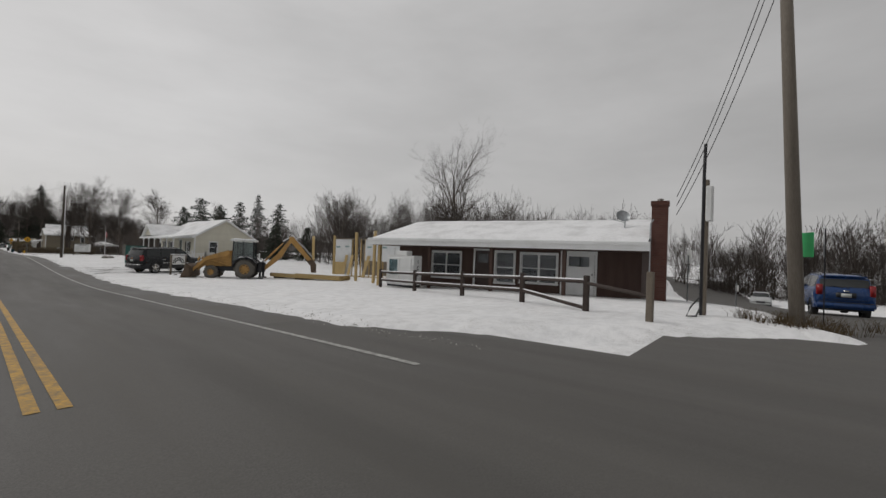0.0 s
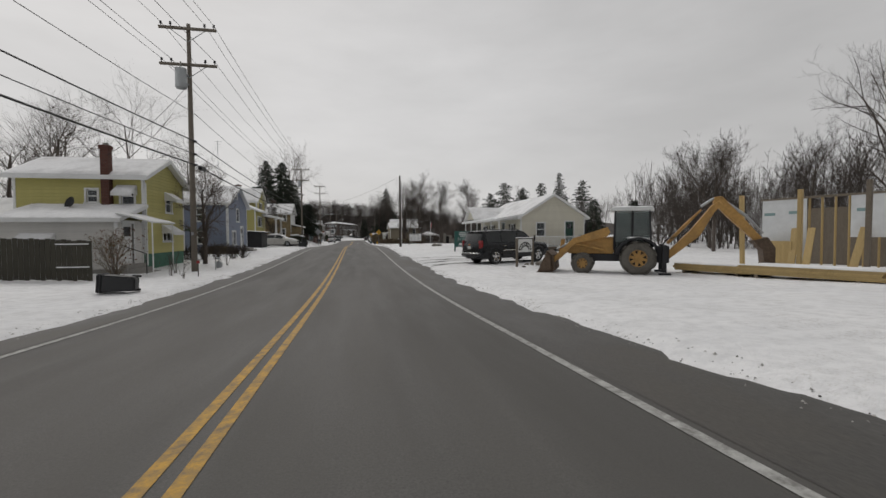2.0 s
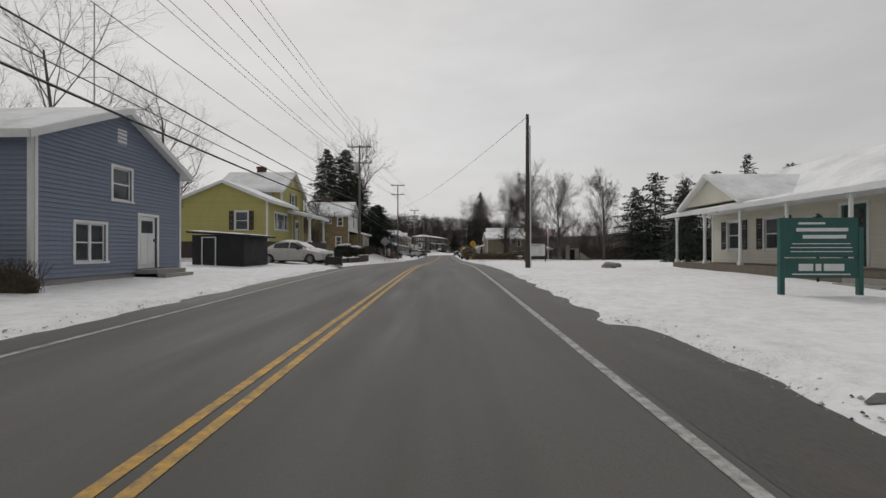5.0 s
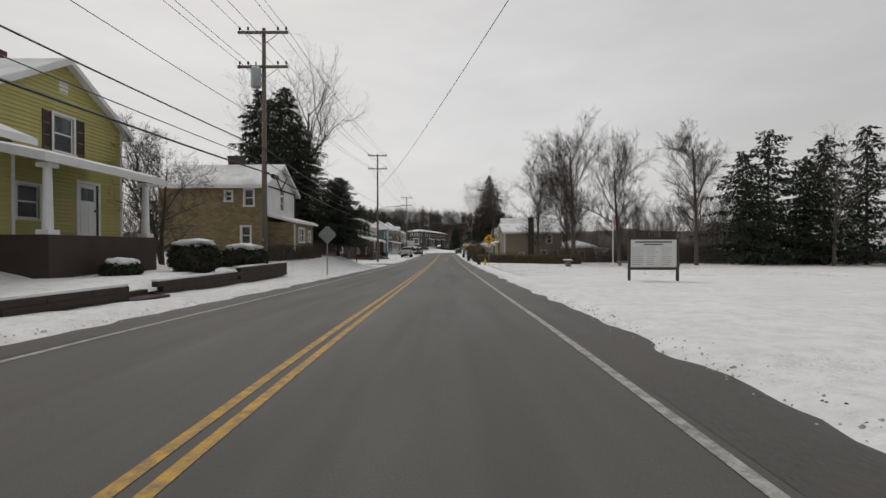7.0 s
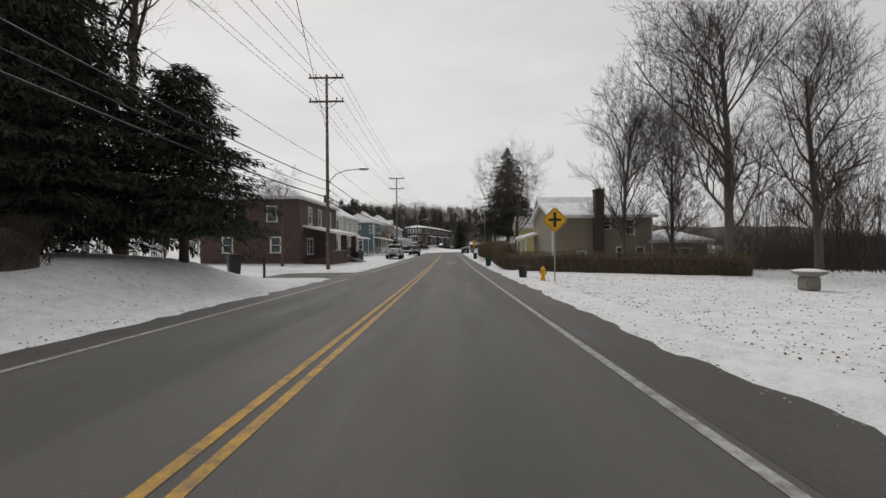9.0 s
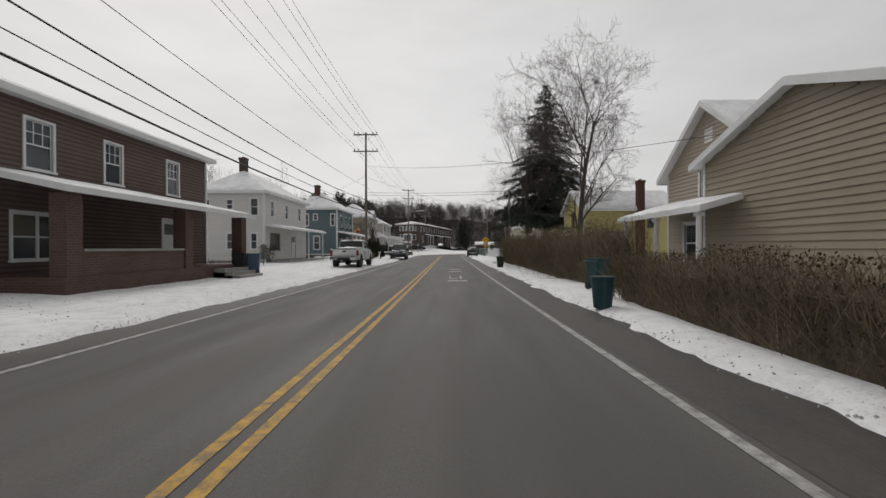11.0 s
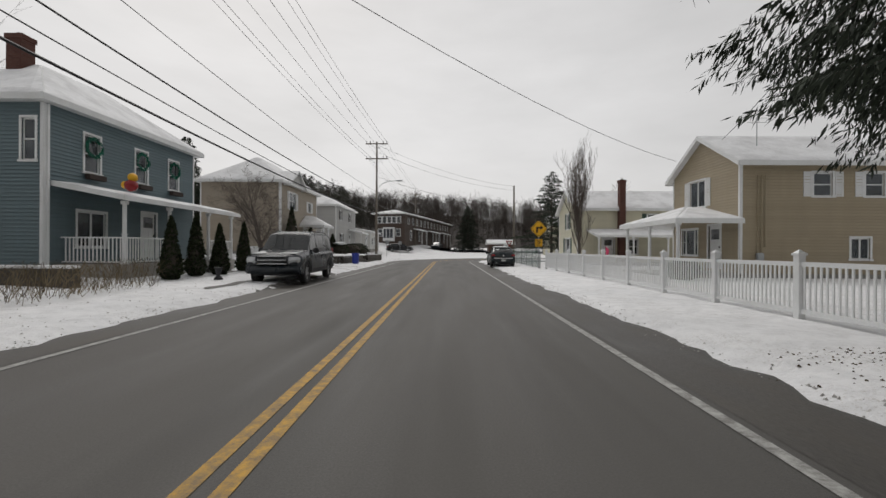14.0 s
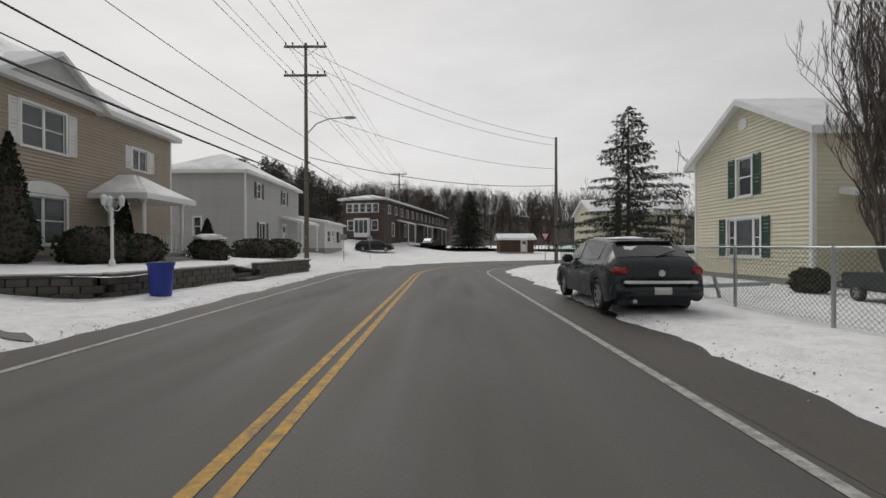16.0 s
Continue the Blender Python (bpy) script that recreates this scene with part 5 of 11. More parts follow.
bmesh.ops.create_uvsphere(bm, u_segments=16, v_segments=10, radius=0.4)
bmesh.ops.delete(bm, geom=[v for v in bm.verts if v.co.z > -0.22], context='VERTS')
bm.transform(pose(2.2, -12.6, 4.25, 60, 0, -60))
tube(bm, [(2.2, -12.6, 3.3), (2.2, -12.6, 3.95)], 0.03, 6)
tube(bm, [(2.2, -12.6, 3.8), (1.9, -12.0, 3.95)], 0.02, 6)
part("satellite_dish", bm, METAL, st, "grey satellite dish on the roof")

# ivory ranch house with a porch along its front
zb = up(16, 38) - 0.05
ra, d = simple_house("ranch_house", "ivory sided single-storey house with long white porch and snowy roof", 15.6, 21.8, 33.0, 45.2, zb, 3.15, RANCHC, 'gable', 1.9, 'y',
                     walls="SW", wins=[('S', 1.5, 2.3, 1.4, 2.6, {}), ('S', 4.3, 5.1, 0.7, 2.7, dict(door=1, colour=GREEND)),
                                       ('W', 9.7, 10.5, 1.2, 2.5, dict(shutters=INK)), ('W', 7.2, 8.1, 0.6, 2.7, dict(door=1, colour=GREEND)), ('W', 3.6, 4.6, 1.2, 2.5, dict(shutters=INK)),
                                       ('W', 1.2, 2.1, 1.2, 2.5, dict(shutters=INK))], course=0.13, found=0.55)
porch_roof(ra, ((d[0] - 2.3, d[3] + 0.3), (d[0] - 2.3, d[2] - 0.3)), ((d[0], d[2] - 0.3), (d[0], d[3] + 0.3)), 2.95, 3.35)
part("porch_floor", boxes((d[0] - 2.1, d[0], d[2] + 0.1, d[3] - 0.1, -0.4, 0.55)), WOODGREY, ra)
for k in range(6):
    column(ra, d[0] - 1.95, d[2] + 0.25 + k * 2.35, 0.55, 2.8, 0.11)
railing(ra, (d[0] - 1.95, d[2] + 0.25, 0.55), (d[0] - 0.1, d[2] + 0.25, 0.55), 0.95)
for k in range(3):
    part("step", boxes((d[0] - 3.0 + 0.3 * k, d[0] - 2.12, d[2] + 1.0, d[2] + 2.4, -0.4, 0.05 + 0.16 * k)), FOUND, ra)
gy = d[3] - 3.2
bm = bmesh.new()
prism(bm, [(gy - 1.9, 3.2), (gy + 1.9, 3.2), (gy, 4.35)], -2.0, 2.0)
bm.transform(Matrix.Translation((d[0] - 0.1, 0, 0)) @ Matrix(((0, 1, 0, 0), (1, 0, 0, 0), (0, 0, 1, 0), (0, 0, 0, 1))))
bmesh.ops.recalc_face_normals(bm, faces=list(bm.faces))
part("porch_gable", bm, RANCHC, ra)
for s_ in (-1, 1):
    p_ = [(d[0] - 2.4, gy + s_ * 2.2, 3.15), (d[0] + 2.0, gy + s_ * 2.2, 3.15), (d[0] + 2.0, gy, 4.5), (d[0] - 2.4, gy, 4.5)]
    r_ = part("gable_roof", slab(bmesh.new(), p_, 0.14), WHITE, ra)
    part("snow_cover", snow_slab(bmesh.new(), p_, 0.07, random.Random(41)), SNOW_ROOF, r_)
# side deck and ramp rail
part("deck", boxes((d[0] + 0.6, d[1] + 0.2, d[2] - 1.6, d[2], 0.3, 0.45)), WOODGREY, ra)
railing(ra, (d[0] + 0.6, d[2] - 1.6, 0.45), (d[1] + 0.2, d[2] - 1.6, 0.45), 0.95)
railing(ra, (d[0] - 3.6, d[2] - 1.6, -0.1), (d[0] + 0.6, d[2] - 1.6, 0.45), 0.95)
part("meter", boxes((d[1] - 0.6, d[1] - 0.35, d[2] - 0.12, d[2], 1.0, 1.5)), METAL, ra)

# beige house behind the low hedge
zb = up(13, 105) + 0.1
bh, d = simple_house("beige_house", "beige sided two-storey house with brick chimney and snowy roof", 9.6, 17.2, 103.3, 110.5, zb, 3.9, BEIGE, 'gable', 1.2, 'x', walls="SW",
                     wins=[('S', 1.9, 2.5, 0.5, 1.2, dict(kind="slide")), ('S', 5.6, 6.2, 2.5, 3.6, {}), ('S', 3.9, 4.4, 2.9, 3.5, {}), ('S', 4.9, 5.5, 0.7, 1.5, {}), ('S', 6.4, 7.0, 0.7, 1.5, {})], course=0.18)
chimney(bh, d[0] + 3.4, d[2] - 0.35, 0.0, 5.9, 0.65, 0.6, DKBRICK)
zb = up(19, 106)
bg, d = simple_house("beige_garage", "low beige garage with snowy roof beside the house", 17.3, 21.6, 103.6, 108.5, zb, 2.0, BEIGE, 'hip', 0.9, 'x', walls="S",
                     wins=[('S', 1.4, 2.1, 0.5, 1.5, {}), ('S', 2.3, 3.0, 0.5, 1.5, {})], course=0.18)
# grey-tan gabled house beside the tall hedge
zb = up(12, 112)
gg, d = simple_house("taupe_gable_house", "taupe sided gabled house with snowy porch roof", 10.4, 17.5, 108.9, 114.3, zb, 4.3, GREYTAN, 'gable', 2.0, 'x', walls="WS",
                     wins=[('W', 2.2, 3.1, 3.1, 4.28, {}), ('W', 1.2, 2.2, 0.9, 2.3, {}), ('W', 3.6, 4.5, 0.4, 2.4, dict(door=1)), ('S', 2.5, 3.3, 3.0, 4.1, {}), ('S', 2.5, 3.3, 0.9, 2.2, {})], course=0.14)
part("vent", boxes((d[0] - 0.03, d[0], -0.22, 0.22, 5.0, 5.5)), WHITE, gg)
porch_roof(gg, ((d[0] - 2.0, d[3] + 0.2), (d[0] - 2.0, d[2] - 0.2)), ((d[0], d[2] - 0.2), (d[0], d[3] + 0.2)), 2.6, 3.15)
for yy in (d[2] + 0.2, 0.0, d[3] - 0.2):
    column(gg, d[0] - 1.8, yy, -0.2, 2.45, 0.14)

# pale yellow house behind the tall hedge
zb = up(13, 130)
y3, d = simple_house("pale_yellow_house", "pale yellow sided house with brick chimney and snowy roof", 11.2, 17.8, 127.8, 132.8, zb, 4.3, YELLOW3, 'gable', 1.4, 'x', walls="WS",
                     wins=[('W', 2.1, 2.8, 2.9, 4.1, dict(trim=WOODGREY)), ('S', 4.6, 5.2, 2.9, 4.0, dict(trim=WOODGREY)), ('W', 1.0, 2.0, 0.8, 1.9, {})], course=0.3)
chimney(y3, d[0] + 3.9, d[2] - 0.32, 0.0, 6.2, 0.45, 0.5)
porch_roof(y3, ((d[0] - 1.6, d[3] + 0.1), (d[0] - 1.6, d[2] - 0.1)), ((d[0], d[2] - 0.1), (d[0], d[3] + 0.1)), 2.1, 2.6)
for yy in (d[2] + 0.2, d[3] - 0.2):
    column(y3, d[0] - 1.4, yy, -0.2, 1.95, 0.12)

# tan house with hipped porch behind the picket fence
zb = up(15, 156)
tn, d = simple_house("tan_house", "tan sided two-storey gabled house with white hipped porch", 13.9, 20.9, 153.2, 158.6, zb, 5.2, TAN, 'gable', 1.6, 'x', walls="WS",
                     wins=[('W', 1.6, 2.9, 3.5, 4.8, dict(kind="slide", shutters=WHITE, curtain=0.4)), ('W', 0.9, 2.3, 1.1, 2.4, dict(kind="pic", curtain=0.4)), ('W', 3.2, 4.1, 0.5, 2.5, dict(door=1)),
                           ('S', 3.1, 3.9, 3.7, 4.7, dict(shutters=WHITE)), ('S', 5.3, 6.1, 3.7, 4.7, dict(shutters=WHITE)), ('S', 4.7, 5.5, 1.0, 1.9, dict(kind="slide"))], course=0.13)
for k_ in range(3):
    part("conduit", tube(bmesh.new(), [(d[0] + 0.7 + 0.16 * k_, d[2] - 0.07, 0.9 + 0.3 * k_), (d[0] + 0.7 + 0.16 * k_, d[2] - 0.07, 4.6)], 0.022, 6), TAN, tn)
part("meter_box", rbox(d[0] + 0.62, d[0] + 0.92, d[2] - 0.18, d[2] - 0.03, 0.75, 1.25, 0.03, 2), METAL, tn)
pz = 2.7
for p_ in ([(d[0], d[2] - 0.3, pz), (d[0] - 2.9, d[2] - 0.3, pz), (d[0] - 0.8, 0, pz + 0.75), (d[0], 0, pz + 0.75)], [(d[0] - 2.9, d[3] + 0.3, pz), (d[0] - 2.9, d[2] - 0.3, pz), (d[0] - 0.8, 0, pz + 0.75)],
           [(d[0], d[3] + 0.3, pz), (d[0] - 2.9, d[3] + 0.3, pz), (d[0] - 0.8, 0, pz + 0.75), (d[0], 0, pz + 0.75)]):
    r_ = part("porch_roof", slab(bmesh.new(), p_, 0.2), WHITE, tn)
    part("snow_cover", snow_slab(bmesh.new(), p_, 0.07, random.Random(51), n=10), SNOW_ROOF, r_)
for yy in (d[2] + 0.1, 0.0, d[3] - 0.1):
    column(tn, d[0] - 2.6, yy, 0.2, pz - 0.15, 0.14)
part("porch_floor", boxes((d[0] - 2.8, d[0], d[2], d[3], -0.5, 0.25)), FOUND, tn)

# cream house with green shutters
zb = up(15, 172)
cr, d = simple_house("cream_house", "cream sided gabled house with dark green shutters and side porch", 11.8, 21.0, 169.3, 174.9, zb, 4.7, CREAM, 'gable', 1.6, 'x', walls="WS",
                     wins=[('W', 2.5, 3.2, 3.1, 4.4, dict(shutters=GREEND)), ('W', 2.0, 3.6, 1.0, 2.3, dict(kind="pic", shutters=GREEND, curtain=0.5)),
                           ('S', 5.6, 6.3, 3.2, 4.2, dict(shutters=GREEND)), ('S', 2.0, 2.9, 0.4, 2.3, dict(door=1)), ('S', 4.0, 4.8, 1.0, 2.2, {})], course=0.13)
chimney(cr, d[0] + 3.4, d[2] - 0.3, 0.0, 6.9, 0.46, 0.5)
porch_roof(cr, ((d[0] + 0.7, d[2] - 2.4), (d[1] + 0.1, d[2] - 2.4)), ((d[1] + 0.1, d[2]), (d[0] + 0.7, d[2])), 2.45, 3.0)
for k in range(4):
    column(cr, d[0] + 0.95 + k * 2.6, d[2] - 2.2, 0.1, 2.3, 0.12)
part("porch_floor", boxes((d[0] + 0.7, d[1], d[2] - 2.3, d[2], -0.4, 0.3)), FOUND, cr)
part("medallion", tube(bmesh.new(), [(d[0] - 0.05, 0, 5.6), (d[0], 0, 5.6)], 0.22, 14), WHITE, cr)
# far house and shed beyond the bend
zb = up(24, 212)
fh, d = simple_house("far_cream_house", "cream two-storey house with snowy roof beyond the bend", 19.0, 30.0, 208.0, 214.5, zb, 5.4, CREAM, 'gable', 1.6, 'x', walls="SW", pieces=False,
                     wins=[('S', 1.5, 2.2, 3.6, 4.8, {}), ('S', 4.8, 5.5, 3.6, 4.8, {}), ('S', 8.2, 8.9, 3.6, 4.8, dict(shutters=INK)), ('S', 2.5, 4.0, 1.0, 2.3, {}), ('S', 7.0, 8.0, 0.4, 2.4, dict(door=1))], course=0.15)
chimney(fh, d[0] + 3.0, d[2] - 0.3, 0.0, 7.3, 0.55, 0.5, DKBRICK)
zb = up(12, 216)
sd, d = simple_house("garden_shed", "low brown shed with snowy roof", 9.0, 13.6, 215.0, 218.5, zb, 2.1, BROWN, 'gable', 0.6, 'x', siding=False, wins=[('S', 2.9, 3.6, 0.3, 1.9, dict(door=1))])


# ---------- trees, hedges, woods ----------
def grow(rng, height, trunk_r, first=0.25, spread=0.55, levels=5, kids=(9, 7, 6, 5, 3), upright=0.35, forks=1, crook=0.12, taper_end=0.006, reach=0.85):
    """Branch segments of a bare tree: (points, radii, level)."""
    out = []

    def branch(p, d, ln, r, lev):
        n = (5, 5, 3, 2, 1)[min(lev, 4)]
        pts, rad = [p.copy()], [r]
        q, dd = p.copy(), d.copy()
        for i in range(n):
            ck = crook * (0.3 if lev == 0 else 1)
            dd = (dd + Vector((rng.gauss(0, ck), rng.gauss(0, ck), rng.gauss(0, ck) + upright * 0.12))).normalized()
            q = q + dd * (ln / n)
            pts.append(q.copy())
            rad.append(max(taper_end * 0.5, r * (1 - 0.72 * (i + 1) / n)))
        out.append((pts, rad, lev))
        if lev >= levels - 1:
            return
        k = kids[min(lev, len(kids) - 1)]
        for j in range(k):
            f = (first if lev == 0 else 0.22) + (1 - (first if lev == 0 else 0.22)) * (j + rng.random() * 0.8) / k
            f = min(f, 0.98)
            i = min(int(f * n), n - 1)
            base = pts[i].lerp(pts[i + 1], f * n - i)
            ax = (pts[i + 1] - pts[i]).normalized()
            side = ax.cross(Vector((rng.gauss(0, 1), rng.gauss(0, 1), rng.gauss(0, 1)))).normalized()
            ang = rng.uniform(0.35, 0.95) * (1.15 if lev else 1.0)
            nd = (ax * math.cos(ang) + side * math.sin(ang) * (0.7 + spread) + Vector((0, 0, upright))).normalized()
            rr = max(taper_end, rad[i] * (rng.uniform(0.3, 0.48) if lev == 0 and forks == 1 and height > 8 else rng.uniform(0.42, 0.62)))
            g_ = (f - first) / (1 - first)
            nl = ln * rng.uniform(0.42, 0.68) * (reach * (0.45 + 0.75 * math.sin(math.pi * (0.12 + 0.8 * g_))) if lev == 0 else 1 - 0.3 * f)
            branch(base, nd, nl, rr, lev + 1)

    for k in range(forks):
        lean = Vector((rng.gauss(0, 0.03 + 0.14 * (forks > 1)), rng.gauss(0, 0.03 + 0.14 * (forks > 1)), 1)).normalized()
        branch(Vector((0, 0, -0.3)), lean, height * (0.82 if k == 0 else 0.7), trunk_r * (1 if k == 0 else 0.75), 0)
    return out


def branches_mesh(name, segs, material, sides_for=(8, 6, 4, 3, 3, 3)):
    vs, fs = [], []
    for pts, rad, lev in segs:
        s = sides_for[min(lev, len(sides_for) - 1)]
        base = len(vs)
        n = len(pts)
        for i, p in enumerate(pts):
            d = (pts[min(i + 1, n - 1)] - pts[max(i - 1, 0)]).normalized()
            a = d.cross(Vector((0, 0, 1)) if abs(d.z) < 0.9 else Vector((1, 0, 0))).normalized()
            b = d.cross(a)
            for k in range(s):
                t = 2 * math.pi * k / s
                vs.append(p + a * (rad[i] * math.cos(t)) + b * (rad[i] * math.sin(t)))
        for i in range(n - 1):
            for k in range(s):
                fs.append((base + i * s + k, base + i * s + (k + 1) % s, base + (i + 1) * s + (k + 1) % s, base + (i + 1) * s + k))
    me = bpy.data.meshes.new(name)
    me.from_pydata(vs, [], fs)
    me.materials.append(material)
    for p in me.polygons:
        p.use_smooth = True
    return me


def bare_tree(seed, height, trunk_r, m, label, bark=None, twig=None, group="bare trees", **kw):
    rng = random.Random(seed)
    segs = grow(rng, height, trunk_r, **kw)
    t = thing("bare_tree", m, label, "tree", group)
    o = new("trunk", branches_mesh("trunk", [s for s in segs if s[2] < 2], bark or BARKG))
    o.parent = t
    o = new("crown", branches_mesh("crown", [s for s in segs if s[2] >= 2], twig or TWIG))
    o.parent = t
    tagged(o, "leafless crown of fine twigs")
    return t


def conifer(seed, height, radius, m, label, name="conifer", droop=0.25, base=0.05, whorls=34, per=7, ragged=0.25, material=None, trunk_r=0.18, clump=0.55, step=0.16, sprays=5, hang=0.35, shape=0.78, low=-9.0, thin=0.17, group="conifers"):
    """A conifer: straight trunk, arching boughs at uneven heights, each set with small needle sprays."""
    rng = random.Random(seed)
    t = thing(name, m, label, "tree", group)
    segs = [([Vector((0, 0, -0.3)), Vector((0, 0, height * 0.5)), Vector((0, 0, height * 0.98))], [trunk_r, trunk_r * 0.6, 0.02], 0)]
    vs, fs = [], []
    R, U, G = rng.random, rng.uniform, rng.gauss
    for w in range(whorls * per):
        f = base + (1 - base) * (w + R()) / (whorls * per)
        z = height * f
        a = 2.4 * w + G(0, 0.35)
        lobe = 1 + 0.3 * noise.noise(Vector((math.cos(a) * 1.3, math.sin(a) * 1.3, z * 0.45 + seed)))
        ln = (radius * 1.25 * (1 - f) ** shape + 0.12) * lobe * U(1 - ragged * 1.7, 1 + ragged * 0.5)
        if ln < 0.08:
            continue
        dx, dy = math.cos(a), math.sin(a)
        dd = droop * U(0.5, 1.4) * (1.25 - f)
        up_ = 0.25 * f + U(0.0, 0.12)
        p0 = Vector((0, 0, z))
        mid = p0 + Vector((dx * ln * 0.55, dy * ln * 0.55, up_ * ln * 0.55 - dd * ln * 0.25))
        tip = p0 + Vector((dx * ln, dy * ln, up_ * ln * 0.7 - dd * ln))
        tip.z, mid.z = max(tip.z, low + U(-0.7, 1.6)), max(mid.z, low + U(0.0, 1.4))
        segs.append(([p0, mid, tip], [0.012 + ln * 0.009, 0.01 + ln * 0.004, 0.005], 3))
        n = max(2, int(ln / step))
        for i in range(n):
            u = 0.12 + 0.88 * (i + R()) / n
            c = p0.lerp(mid, u * 2) if u < 0.5 else mid.lerp(tip, u * 2 - 1)
            wide = ln * 0.32 * math.sin(min(1.0, u * 1.15) * 2.6)
            for _ in range(sprays if f < 0.6 else min(sprays, 10)):
                o = U(-1, 1) * wide
                cx, cy, cz = c.x - dy * o + dx * abs(o) * 0.5, c.y + dx * o + dy * abs(o) * 0.5, c.z - abs(o) * droop * 0.6 + G(0, 0.03)
                s = clump * U(0.3, 0.75)
                ox, oy, oz = dx * U(0.2, 1) - dy * U(-0.8, 0.8), dy * U(0.2, 1) + dx * U(-0.8, 0.8), U(-1.0, 0.25) * (0.6 + hang) - hang * 0.5
                k = s / math.sqrt(ox * ox + oy * oy + oz * oz + 1e-6)
                ox, oy, oz = ox * k, oy * k, oz * k
                wx, wy, wz = G(0, 1), G(0, 1), G(0, 0.5)
                k = s * thin / math.sqrt(wx * wx + wy * wy + wz * wz + 1e-6)
                wx, wy, wz = wx * k, wy * k, wz * k
                b = len(vs)
                vs += [(cx, cy, cz), (cx + ox * 0.5 - wx, cy + oy * 0.5 - wy, cz + oz * 0.5 - wz), (cx + ox, cy + oy, cz + oz), (cx + ox * 0.5 + wx, cy + oy * 0.5 + wy, cz + oz * 0.5 + wz)]
                fs.append((b, b + 1, b + 2, b + 3))
    o = new("trunk", branches_mesh("trunk", segs, BARKD))
    o.parent = t
    me = bpy.data.meshes.new("crown")
    me.from_pydata(vs, [], fs)
    me.materials.append(material or NEEDLE)
    o = new("crown", me)
    o.parent = t
    return t


def leaf_cloud(rng, n, sampler, size, flat=0.5):
    vs, fs = [], []
    for _ in range(n):
        c = sampler(rng)
        s = size * rng.uniform(0.5, 1.2)
        o = Vector((rng.gauss(0, 1), rng.gauss(0, 1), rng.gauss(0, 1))).normalized() * s
        w = o.cross(Vector((rng.gauss(0, 1), rng.gauss(0, 1), rng.gauss(0, 1)))).normalized() * s * flat
        b = len(vs)
        vs += [c - o, c + w, c + o, c - w]
        fs.append((b, b + 1, b + 2, b + 3))
    return vs, fs


def shrub(seed, rx, ry, h, m, label, name="shrub", n=1400, size=0.09, material=None, snow=False, cone=False, group=""):
    """A dense evergreen: dark inner mass, shell of many small leaves."""
    rng = random.Random(seed)
    t = thing(name, m, label, "shrub", group)

    def lump(a, b):
        return 1 + 0.14 * noise.noise(Vector((math.cos(a) * 1.5, math.sin(a) * 1.5, b * 3 + seed)))

    def prof(f):
        return (1 - f) ** 0.75 * min(1, 0.55 + f * 4) if cone else math.sqrt(max(0.02, 1 - (2 * f - 0.9) ** 2 * 0.75))

    def samp(r):
        f = r.random() ** (1.4 if cone else 0.9)
        a = r.random() * 6.283
        k = prof(f) * lump(a, f) * r.uniform(0.8, 1.06)
        return Vector((rx * k * math.cos(a), ry * k * math.sin(a), h * (f * 0.97 + 0.02)))

    vs, fs = leaf_cloud(rng, n, samp, size)
    me = bpy.data.meshes.new("foliage")
    me.from_pydata(vs, [], fs)
    me.materials.append(material or SHRUB)
    o = new("foliage", me)
    o.parent = t
    bm = bmesh.new()
    rings = []
    for i in range(9):
        f = i / 8
        k = prof(min(f, 0.98)) * 0.84
        rings.append([bm.verts.new((rx * k * lump(6.283 * j / 12, f) * math.cos(6.283 * j / 12), ry * k * lump(6.283 * j / 12, f) * math.sin(6.283 * j / 12), h * 0.95 * f)) for j in range(12)])
    for r0, r1 in zip(rings, rings[1:]):
        for j in range(12):
            bm.faces.new((r0[j], r0[(j + 1) % 12], r1[(j + 1) % 12], r1[j]))
    bm.faces.new(rings[-1])
    part("wood_core", bm, BARKD, t)
    if snow:
        bm = bmesh.new()
        bmesh.ops.create_icosphere(bm, subdivisions=3, radius=1)
        for v in bm.verts:
            k = 1 + 0.4 * noise.noise(v.co * 2.3 + Vector((seed, 0, 0)))
            v.co = Vector((v.co.x * rx * 0.74 * k, v.co.y * ry * 0.74 * k, h * 0.96 + v.co.z * (0.15 if v.co.z > 0 else 0.2) * k))
        part("snow_cap", bm, SNOW_ROOF, t, smooth_faces=True)
    return t


